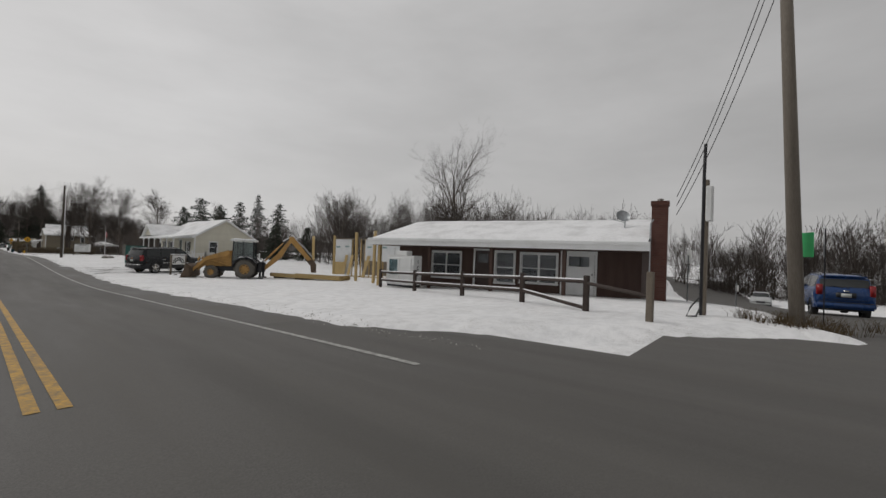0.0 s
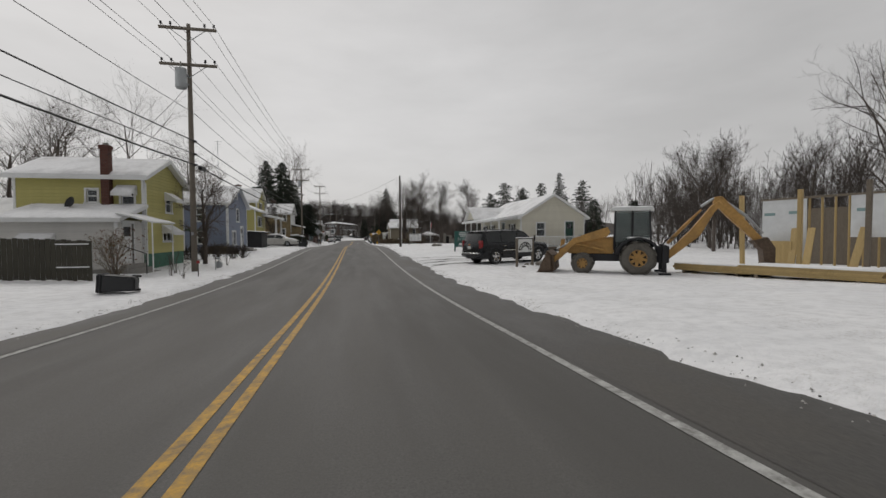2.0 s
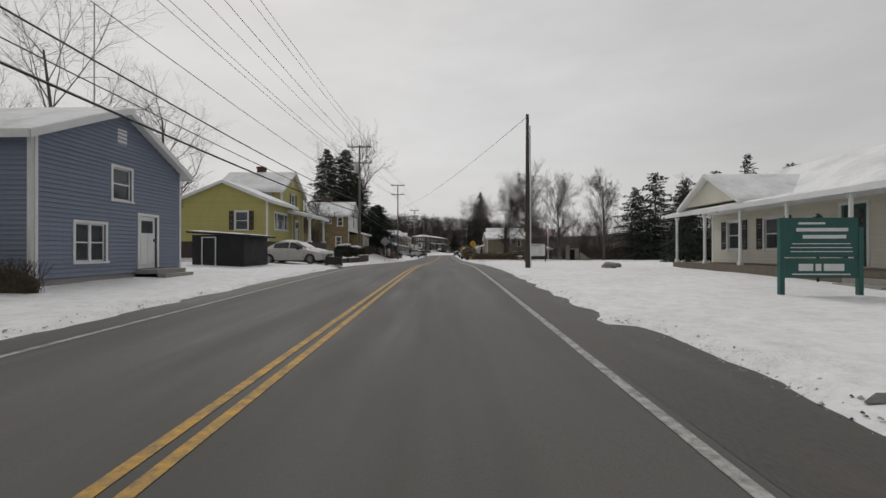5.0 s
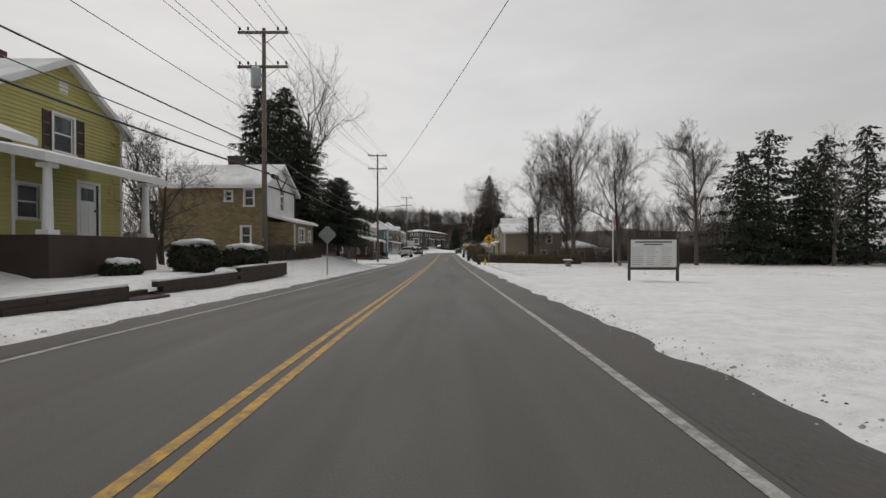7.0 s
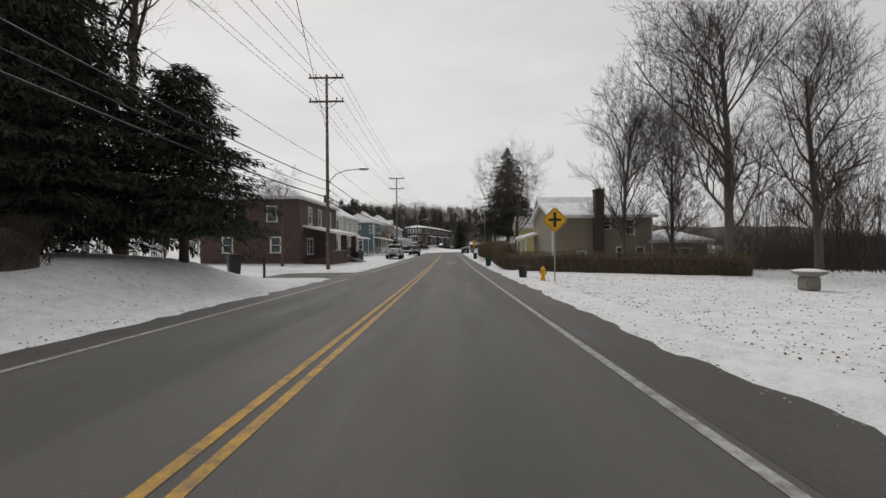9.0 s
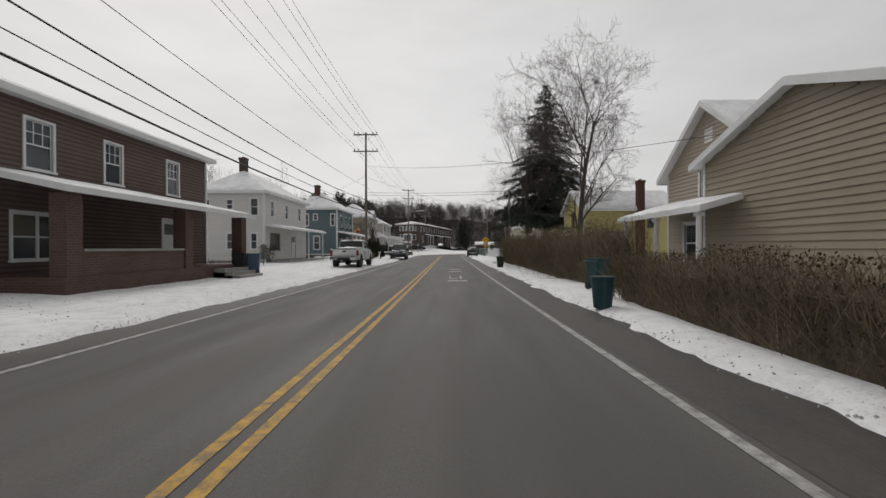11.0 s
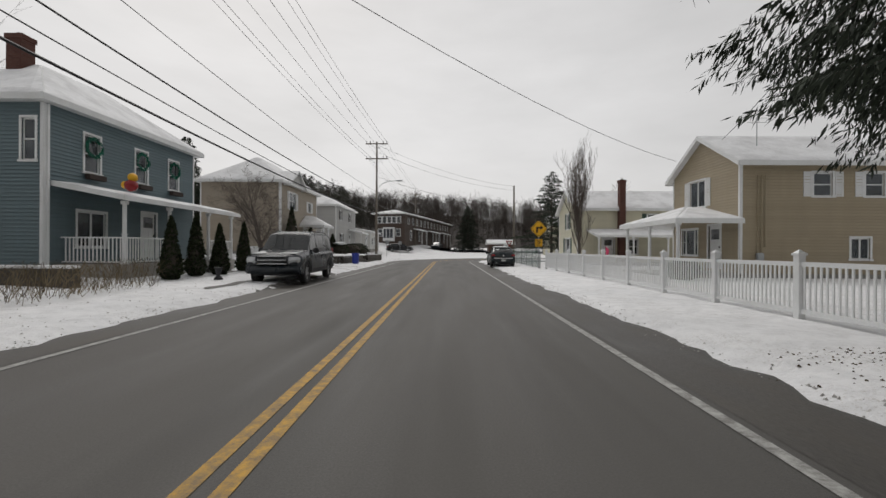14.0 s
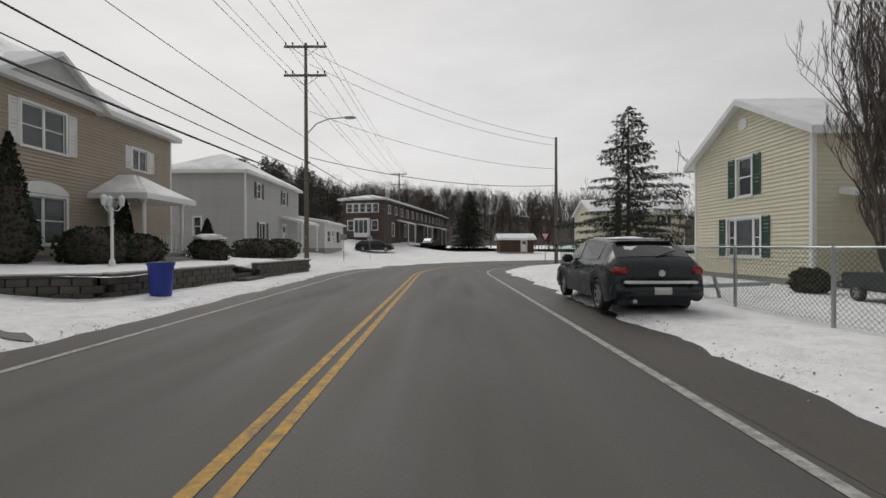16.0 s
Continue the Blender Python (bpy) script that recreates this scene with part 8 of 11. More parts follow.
# chain-link fence
cl = thing("chain_link_fence", pose(0, 0, 0), "galvanised chain-link fence with gate", "fence")
GREENWIRE = mat("green_coated_wire", (0.05, 0.105, 0.085), 0.55, var=0.15)
ys = [161.0, 163.4, 165.5, 167.6, 170.0, 172.5, 175.0]
for yy in ys:
    part("post", tube(bmesh.new(), [(7.0, yy, land(7, yy) - 0.3), (7.0, yy, land(7, yy) + 1.2)], 0.03, 8), METAL, cl)
for a, b in zip(ys, ys[1:]):
    za, zb_ = land(7, a), land(7, b)
    part("rail", tube(bmesh.new(), [(7.0, a, za + 1.17), (7.0, b, zb_ + 1.17)], 0.02, 6), METAL, cl)
    vs, fs = [], []
    cell = 0.09
    n = int((b - a) / cell)
    for i in range(-13, n):
        for sgn in (1, -1):
            u0, u1, z0_, z1_ = i * cell, (i + 13) * cell, (0.05, 1.15)[::sgn][0], (0.05, 1.15)[::sgn][1]
            ua, ub = max(u0, 0), min(u1, b - a)
            if ub <= ua:
                continue
            fa, fb = (ua - u0) / (u1 - u0), (ub - u0) / (u1 - u0)
            p = Vector((7.0, a + ua, za + z0_ + (z1_ - z0_) * fa))
            q = Vector((7.0, a + ub, zb_ + z0_ + (z1_ - z0_) * fb))
            r = 0.0028
            k = len(vs)
            for w in (p, q):
                vs += [w + Vector((r, 0, 0)), w + Vector((-r, 0, r)), w + Vector((-r, 0, -r))]
            fs += [(k, k + 1, k + 4, k + 3), (k + 1, k + 2, k + 5, k + 4), (k + 2, k, k + 3, k + 5)]
    me = bpy.data.meshes.new("wire_mesh")
    me.from_pydata(vs, [], fs)
    me.materials.append(GREENWIRE)
    o = new("wire_mesh", me)
    o.parent = cl
    tagged(o, kind="stuff")
gt_ = thing("green_gate", at_ground(7.0, 176.6, 90), "green metal panel gate", "gate")
part("frame", tube(bmesh.new(), [(-1.2, 0, 0.1), (-1.2, 0, 1.3), (1.2, 0, 1.3), (1.2, 0, 0.1), (-1.2, 0, 0.1)], 0.03, 6), MATS["wreath_green"], gt_)
for k in range(9):
    part("bar", tube(bmesh.new(), [(-1.0 + 0.25 * k, 0, 0.12), (-1.0 + 0.25 * k, 0, 1.28)], 0.012, 5), MATS["wreath_green"], gt_)

# split rail fence before the brown shop
sf = thing("rail_fence", pose(0, 0, 0), "weathered brown split-rail fence with snow on its rails", "fence")
fp = [(13.9, -0.6), (13.1, -4.0), (12.4, -7.4), (11.6, -10.6), (10.6, -13.2), (9.6, -15.1)]
for i, (x_, y_) in enumerate(fp):
    part("post", rbox(x_ - 0.07, x_ + 0.07, y_ - 0.07, y_ + 0.07, land(x_, y_) - 0.4, land(x_, y_) + (0.95 if i < 5 else 1.1), 0.015, 1), WOODDK if i < 5 else WOODGREY, sf)
    if i < 4:
        x2, y2 = fp[i + 1]
        for z in (0.38, 0.78):
            bend = 0.0 if not (i == 3 and z < 0.5) else -0.3
            r_ = part("rail", tube(bmesh.new(), [(x_, y_, land(x_, y_) + z), (x2, y2, land(x2, y2) + z + bend)], 0.055, 6), WOODDK, sf)
            part("snow_cover", tube(bmesh.new(), [(x_, y_, land(x_, y_) + z + 0.055), (x2, y2, land(x2, y2) + z + 0.055 + bend)], 0.03, 5), SNOW_ROOF, r_)
part("rail", tube(bmesh.new(), [(fp[4][0], fp[4][1], land(*fp[4]) + 0.75), (fp[5][0], fp[5][1], land(*fp[5]) + 0.55)], 0.05, 6), WOODDK, sf)

# board fence beside the yellow house
bf = thing("board_fence", pose(0, 0, 0), "weathered dark board fence beside a yellow house", "fence")
FENCEOL = mat("weathered_olive_boards", (0.062, 0.058, 0.043), 0.85, var=0.3, grain=24, stretch=(4, 4, 0.5), vary=0.2)
plank = mesh_of("plank", rbox(-0.077, 0.077, -0.012, 0.012, 0.0, 1.5, 0.004, 1), FENCEOL)
for k in range(39):
    x_ = -8.6 - 0.155 * k
    piece("plank", plank, bf, pose(x_, 15.2 - 0.02 * k, land(x_, 15) + 0.02 * (k % 3)))
for z in (0.35, 1.2):
    part("rail", boxes((-14.6, -8.55, 15.1, 15.15, land(-12, 15) + z, land(-12, 15) + z + 0.08)), FENCEOL, bf)
    part("snow_line", rbox(-14.6, -8.55, 15.05, 15.1, land(-12, 15) + z + 0.04, land(-12, 15) + z + 0.085, 0.012, 1), SNOW_ROOF, bf)

# timber retaining wall and steps below the second yellow house
tw = thing("retaining_wall", pose(0, 0, 0), "low dark timber retaining wall topped with snow", "wall")
TIM = mesh_of("timber", rbox(-0.5, 0.5, -0.09, 0.09, 0.0, 0.15, 0.015, 1), WOODDK)
rw = random.Random(4)


def timber_run(x0, y0, x1, y1, rows, zb_):
    d_ = Vector((x1 - x0, y1 - y0))
    ln = d_.length
    n = max(1, round(ln / 1.2))
    a_ = math.degrees(math.atan2(d_.y, d_.x))
    for r in range(rows):
        for i in range(n):
            f = (i + 0.5 + (0.25 if r % 2 else 0)) / (n + (0.25 if r % 2 else 0))
            f = min(max(f, 0.5 / n), 1 - 0.5 / n)
            piece("timber", TIM, tw, pose(x0 + d_.x * f, y0 + d_.y * f, zb_ + 0.15 * r, 0, rw.uniform(-0.5, 0.5), a_ + rw.uniform(-0.6, 0.6)) @ Matrix.Diagonal((ln / n, 1, 1, 1)))
    c = part("snow_cover", rbox(-ln / 2, ln / 2, -0.1, 0.14, 0.0, 0.06, 0.025, 2), SNOW_ROOF, tw)
    c.matrix_basis = pose((x0 + x1) / 2, (y0 + y1) / 2, zb_ + 0.15 * rows, 0, 0, a_)


zt = ground_base(57) + 0.06
timber_run(-9.4, 53.4, -6.2, 53.6, 3, zt)
timber_run(-6.2, 53.6, -6.0, 56.6, 3, zt)
timber_run(-6.2, 57.9, -6.2, 62.4, 3, zt)
timber_run(-6.2, 62.4, -6.35, 67.8, 4, zt)
timber_run(-6.35, 67.8, -8.6, 68.0, 4, zt)
for k in range(3):
    st_ = part("step", rbox(-0.5, 0.5, -0.6, 0.6, -0.2, 0.12 + 0.14 * k, 0.015, 1), WOODDK, tw)
    st_.location = (-6.2 - 0.6 * k, 57.2, zt)
# snow-filled bed behind it
bm = bmesh.new()
n_ = 14
rows_ = []
for i in range(n_ + 1):
    row = []
    for j in range(n_ + 1):
        x_ = -9.4 + 3.1 * i / n_
        y_ = 53.8 + 13.8 * j / n_
        e = min(1, 4 * min(i / n_ + 0.3, 1 - i / n_, j / n_ + 0.02, 1 - j / n_ + 0.02))
        row.append(bm.verts.new((x_, y_, zt + 0.2 + 0.33 * min(1, e) + 0.06 * noise.noise(Vector((x_, y_, 1))))))
    rows_.append(row)
for i in range(n_):
    for j in range(n_):
        bm.faces.new((rows_[i][j], rows_[i + 1][j], rows_[i + 1][j + 1], rows_[i][j + 1]))
tagged(part("snow_bed", bm, SNOW, smooth_faces=True), "snow-covered garden bed behind the timber wall", "ground", kind="structure")

# block retaining wall before the taupe house
bwl = thing("retaining_wall", pose(0, 0, 0), "low grey concrete-block retaining wall", "wall")
BLOCKM = mat("concrete_block", (0.12, 0.11, 0.095), 0.95, var=0.3, grain=30, vary=0.35, bmp=0.6, bdist=0.01)
BLK = mesh_of("block", rbox(-0.2, 0.2, -0.13, 0.13, 0.0, 0.185, 0.018, 1), BLOCKM)


def block_run(x0, y0, x1, y1, rows, zb_):
    d_ = Vector((x1 - x0, y1 - y0))
    ln = d_.length
    n = max(1, int(ln / 0.415))
    a_ = math.degrees(math.atan2(d_.y, d_.x))
    for r in range(rows):
        for i in range(n):
            f = (i + 0.5 + (0.4 if r % 2 else 0)) / (n + 0.4)
            piece("block", BLK, bwl, pose(x0 + d_.x * f, y0 + d_.y * f, zb_ + 0.19 * r, 0, 0, a_ + rw.uniform(-1, 1)))
    c = part("coping", rbox(-ln / 2, ln / 2, -0.16, 0.16, 0.0, 0.06, 0.015, 1), BLOCKM, bwl)
    c.matrix_basis = pose((x0 + x1) / 2, (y0 + y1) / 2, zb_ + 0.19 * rows, 0, 0, a_)
    c = part("snow_cover", rbox(-ln / 2, ln / 2, -0.13, 0.13, 0.0, 0.05, 0.02, 2), SNOW_ROOF, bwl)
    c.matrix_basis = pose((x0 + x1) / 2, (y0 + y1) / 2, zb_ + 0.19 * rows + 0.06, 0, 0, a_)


block_run(-11.5, 166.2, -6.8, 167.4, 3, 0.1)
block_run(-6.8, 167.4, -6.3, 172.6, 3, 0.1)
block_run(-6.2, 174.2, -5.7, 179.4, 3, 0.1)
block_run(-5.7, 179.4, -8.5, 180.0, 3, 0.1)
for k in range(3):
    st_ = part("step", rbox(-0.5, 0.5, -0.75, 0.75, -0.2, 0.14 + 0.15 * k, 0.015, 1), BLOCKM, bwl)
    st_.location = (-6.3 - 0.5 * k, 173.4, 0.1)
bm = bmesh.new()
rows_ = []
for i in range(n_ + 1):
    row = []
    for j in range(n_ + 1):
        x_ = -12.0 + 5.5 * i / n_ + 0.4 * j / n_
        y_ = 167.0 + 12.3 * j / n_
        row.append(bm.verts.new((x_, y_, 0.68 + 0.05 * noise.noise(Vector((x_, y_, 1))) + 0.25 * (1 - i / n_))))
    rows_.append(row)
for i in range(n_):
    for j in range(n_):
        bm.faces.new((rows_[i][j], rows_[i + 1][j], rows_[i + 1][j + 1], rows_[i][j + 1]))
tagged(part("snow_bed", bm, SNOW, smooth_faces=True), "snow-covered raised lawn behind the block wall", "ground", kind="structure")


# ---------- vehicles: x forward, y to the left, standing on z = 0 ----------
def paint(name, col, rough=0.28, dirt=0.18):
    return mat(name, col, rough, var=0.08, grain=8, stain=1.1, dirt=tuple(0.06 + 0.5 * c for c in col), dirt_amt=dirt, coat=0.1, spec=0.35, bmp=0.02)


def wheel(parent, x, y, r, w, rim=None, spokes=6, rimf=0.62):
    side = 1 if y > 0 else -1
    prof = [(rimf * r, -w / 2), (0.86 * r, -w / 2), (0.97 * r, -w * 0.42), (r, -w * 0.25), (r, w * 0.25), (0.97 * r, w * 0.42), (0.86 * r, w / 2), (rimf * r, w / 2)]
    bm = bmesh.new()
    n = 24
    rings = []
    for k in range(n):
        a = 2 * math.pi * k / n
        rings.append([bm.verts.new((x + rr * math.cos(a), y + yy, r + rr * math.sin(a))) for rr, yy in prof])
    for k in range(n):
        a, b = rings[k], rings[(k + 1) % n]
        for i in range(len(prof)):
            j = (i + 1) % len(prof)
            bm.faces.new((a[i], a[j], b[j], b[i]))
    bmesh.ops.recalc_face_normals(bm, faces=list(bm.faces))
    t = part("wheel", bm, RUBBER, parent, "", True)
    yo = y + side * w * 0.36
    bm = tube(bmesh.new(), [(x, y - side * w * 0.2, r), (x, y + side * w * 0.12, r)], rimf * r, 20)
    part("hub_dish", bm, DKMETAL, t)
    bm = bmesh.new()
    for k in range(spokes):
        a = 2 * math.pi * (k + 0.25) / spokes
        c, s = math.cos(a), math.sin(a)
        hw = rimf * r * 0.16
        p = []
        for rad_, wd in ((0.08 * r, 1.3), (rimf * r * 0.98, 0.9)):
            for q in (-1, 1):
                p.append((x + c * rad_ - s * hw * wd * q, r + s * rad_ + c * hw * wd * q))
        o = [p[0], p[1], p[3], p[2]]
        va = [bm.verts.new((u, y + side * w * 0.14, v)) for u, v in o]
        vb = [bm.verts.new((u, yo, v)) for u, v in o]
        bm.faces.new(vb)
        for i in range(4):
            bm.faces.new((va[i], va[(i + 1) % 4], vb[(i + 1) % 4], vb[i]))
    tube(bm, [(x, y + side * w * 0.12, r), (x, yo + side * 0.01, r)], 0.14 * r, 12)
    bmesh.ops.recalc_face_normals(bm, faces=list(bm.faces))
    rings = []
    for k in range(24):
        a = 2 * math.pi * k / 24
        rings.append([bm.verts.new((x + rr * math.cos(a), yy, r + rr * math.sin(a))) for rr, yy in ((rimf * r * 1.02, y + side * w * 0.1), (rimf * r * 1.02, yo + side * 0.012), (rimf * r * 0.9, yo))])
    for k in range(24):
        a, b = rings[k], rings[(k + 1) % 24]
        for i in range(2):
            bm.faces.new((a[i], a[i + 1], b[i + 1], b[i]))
    part("rim", bm, rim or RIMM, t)
    return t


def along(knots, x):
    """Value at x of a smooth line through knots, which run from the nose (large x) to the tail."""
    if x >= knots[0][0]:
        return knots[0][1]
    for (xa, za), (xb, zb_) in zip(knots, knots[1:]):
        if x >= xb:
            return za + (zb_ - za) * (xa - x) / max(1e-6, xa - xb)
    return knots[-1][1]


def car(name, m, label, col, L, W, wb, wr, roof, belt, wide, screen, rear, panes, sill=0.34, cat="car", group="parked vehicles",
        rim=None, ww=0.24, spokes=6, rimf=0.62, shift=0.0, trim=None, lower=None, nose=0.17, gap=1.13):
    """A lofted body. roof: (x, z) over the bonnet, the glass and the roof to the tail; belt: (x, z) of the shoulder line; wide: (x, half width)
    of the roof's edge; screen, rear: (x, x) of the windscreen and the rear pane; panes: (x, x) of each side window."""
    v = thing(name, m, label, cat, group)
    fx, rx = wb / 2 + shift, -wb / 2 + shift
    ra = wr * gap

    def bend(p):
        """Rounds the nose and the tail in plan."""
        e = max(0.0, (abs(p[0]) - (L / 2 - 0.8)) / 0.8)
        return Vector((p[0] - math.copysign(nose * e * min(1.2, abs(p[1]) / (W / 2)) ** 2.6, p[0]), p[1], p[2]))

    def section(x):
        zr = along(roof, x)
        zb_ = min(along(belt, x), zr - 0.035)
        zl = sill
        for cx in (fx, rx):
            if abs(x - cx) < ra:
                zl = max(zl, wr * 0.97 + math.sqrt(ra * ra - (x - cx) ** 2) * 0.97)
        zl = min(zl, zb_ - 0.1)
        e = max(0.0, (abs(x) - (L / 2 - 0.35)) / 0.35)
        zl += 0.09 * e * e
        w = W / 2 * (1 - 0.05 * e * e)
        we = min(along(wide, x), w * 0.93)
        h = zb_ - zl
        return [(w * 0.965, zl), (w * 0.995, zl + 0.3 * h), (w, zl + 0.62 * h), (w * 0.985, zl + 0.9 * h), (w * 0.955, zb_), (w * 0.93, zb_ + 0.02), (we, zr), (we * 0.93, zr + 0.022), (we * 0.7, zr + 0.04), (0, zr + 0.05)]

    marks = {L / 2, -L / 2}
    for line in (roof, belt, wide):
        marks |= {q[0] for q in line if abs(q[0]) <= L / 2}
    for cx in (fx, rx):
        marks |= {cx + ra * math.cos(math.pi * i / 12) for i in range(13)}
    k = int(L / 0.16)
    marks |= {-L / 2 + L * i / k for i in range(k + 1)}
    xs = []
    for x in sorted(marks):
        if not xs or x - xs[-1] > 0.012:
            xs.append(x)
    bm = bmesh.new()
    rings = []
    for x in xs:
        half = section(x)
        pts = [(x, y, z) for y, z in half] + [(x, -y, z) for y, z in reversed(half[:-1])]
        rings.append([bm.verts.new(bend(p)) for p in pts])
    for a, b in zip(rings, rings[1:]):
        for i in range(len(a) - 1):
            bm.faces.new((a[i], a[i + 1], b[i + 1], b[i]))
    bm.faces.new(rings[0])
    bm.faces.new(rings[-1][::-1])
    bmesh.ops.recalc_face_normals(bm, faces=list(bm.faces))
    body = part("body", bm, col, v, "", True)
    body.data.set_sharp_from_angle(angle=radians(32))

    def sheet(nm, fn, u0, u1, v0, v1, material, nu=8, nv=4, lift=0.008, parent=None):
        """A thin curved panel laid on the body; fn gives a place on the body."""
        bq = bmesh.new()
        top, low = [], []
        for i in range(nu + 1):
            ta, lo = [], []
            for j in range(nv + 1):
                a, b = u0 + (u1 - u0) * i / nu, v0 + (v1 - v0) * j / nv
                p = fn(a, b)
                n = (fn(a + 0.01, b) - p).cross(fn(a, b + 0.01) - p)
                n = n.normalized() if n.length > 1e-9 else Vector((0, 0, 1))
                if n.dot(p - Vector((0, 0, 0.7))) < 0:
                    n = -n
                ta.append(bq.verts.new(p + n * lift))
                lo.append(bq.verts.new(p - n * 0.012))
            top.append(ta)
            low.append(lo)
        for g in (top, low):
            for i in range(nu):
                for j in range(nv):
                    bq.faces.new((g[i][j], g[i + 1][j], g[i + 1][j + 1], g[i][j + 1]))
        rim_t = [top[i][0] for i in range(nu)] + [top[nu][j] for j in range(nv)] + [top[i][nv] for i in range(nu, 0, -1)] + [top[0][j] for j in range(nv, 0, -1)]
        rim_l = [low[i][0] for i in range(nu)] + [low[nu][j] for j in range(nv)] + [low[i][nv] for i in range(nu, 0, -1)] + [low[0][j] for j in range(nv, 0, -1)]
        for i in range(len(rim_t)):
            j = (i + 1) % len(rim_t)
            bq.faces.new((rim_t[i], rim_t[j], rim_l[j], rim_l[i]))
        bmesh.ops.recalc_face_normals(bq, faces=list(bq.faces))
        o = part(nm, bq, material, parent or body, "", True)
        o.data.set_sharp_from_angle(angle=radians(40))
        return o

    def side(s):
        def f(x, q):
            sec = section(x)
            (ya, za), (yb, zb_) = sec[5], sec[6]
            return bend((x, s * (ya + (yb - ya) * q), za + (zb_ - za) * q))
        return f

    def over(x, q):
        sec = section(x)
        row = [sec[6], sec[7], sec[8], sec[9]]
        t = (1 - abs(q)) * 3
        i = min(2, int(t))
        y, z = (row[i][0] + (row[i + 1][0] - row[i][0]) * (t - i), row[i][1] + (row[i + 1][1] - row[i][1]) * (t - i))
        return bend((x, math.copysign(y, q) if q else 0.0, z))

    def flank(s):
        def f(x, z):
            sec = section(x)
            for (ya, za), (yb, zb_) in zip(sec[:5], sec[1:6]):
                if z <= zb_:
                    break
            return bend((x, s * (ya + (yb - ya) * (z - za) / max(1e-4, zb_ - za)), z))
        return f

    sheet("windscreen", over, screen[0], screen[1], -0.94, 0.94, CARGLASS, 6, 12)
    sheet("rear_window", over, rear[0], rear[1], -0.86, 0.86, CARGLASS, 4, 12)
    for s in (-1, 1):
        for a, b in panes:
            sheet("side_window", side(s), a, b, 0.1, 0.9, CARGLASS, 6, 3)
        edges = [panes[0][0] + 0.1] + [(p[1] + q[0]) / 2 for p, q in zip(panes, panes[1:])]
        for x in edges[:3]:
            z1 = section(x)[4][1] - 0.03
            sheet("door_seam", flank(s), x, x - 0.014, max(section(x)[0][1] + 0.08, sill + 0.1), z1, BLACKP, 1, 6, 0.002)
        for x in edges[1:3]:
            z1 = section(x + 0.2)[4][1] - 0.14
            sheet("door_handle", flank(s), x + 0.1, x + 0.3, z1, z1 + 0.035, trim or col, 2, 2, 0.03)
        if trim:
            sheet("side_trim", flank(s), fx - ra - 0.06, rx + ra + 0.06, 0.76, 0.8, trim, 8, 1, 0.012)
        if lower:
            sheet("sill_trim", flank(s), fx - ra - 0.02, rx + ra + 0.02, sill + 0.02, sill + 0.16, lower, 8, 2, 0.015)
        x0, z0, w0 = panes[0][0] - 0.22, section(panes[0][0])[4][1], W * 0.47
        bq = rbox(x0 - 0.1, x0 + 0.08, min(s * w0, s * (w0 + 0.24)), max(s * w0, s * (w0 + 0.24)), z0 + 0.0, z0 + 0.19, 0.045, 3)
        part("mirror", bq, lower or BLACKP, body)
    for x in (fx, rx):
        part("wheel_well", boxes((x - ra * 0.97, x + ra * 0.97, -W / 2 + 0.16, W / 2 - 0.16, sill, wr * 0.97 + ra * 0.9)), BLACKP, body)
        for s in (-1, 1):
            wheel(v, x, s * (W / 2 - ww / 2 - 0.015), wr, ww, rim, spokes, rimf)
    part("underbody", boxes((-L / 2 + 0.3, L / 2 - 0.35, -W / 2 + 0.2, W / 2 - 0.2, sill - 0.06, sill + 0.2)), BLACKP, body)

    def fit_on(nm, bq, material, lab=""):
        for q in bq.verts:
            q.co = bend(q.co)
        return part(nm, bq, material, body, lab, True)

    def strips(x0, x1, y0, y1, z0, z1, w=0.02):
        """A rounded bar, cut across so that it follows the bent nose or tail."""
        bq = rbox(x0, x1, y0, y1, z0, z1, w, 2)
        n = max(1, int((y1 - y0) / 0.12))
        for i in range(1, n):
            bmesh.ops.bisect_plane(bq, geom=list(bq.verts) + list(bq.edges) + list(bq.faces), plane_co=(0, y0 + (y1 - y0) * i / n, 0), plane_no=(0, 1, 0))
        return bq

    return v, body, fit_on, strips, flank, sheet


BLACKC = paint("black_car_paint", (0.009, 0.010, 0.012))
NAVY = paint("dark_slate_car_paint", (0.016, 0.021, 0.027))
DKTEAL = paint("dark_teal_car_paint", (0.014, 0.021, 0.024))
WHITEC = paint("white_car_paint", (0.66, 0.665, 0.66), dirt=0.2)
BLUEC = paint("blue_car_paint", (0.015, 0.05, 0.16))
SILVER = paint("silver_car_paint", (0.42, 0.43, 0.43), 0.35)
PALE = paint("pale_car_paint", (0.5, 0.49, 0.46), 0.4)


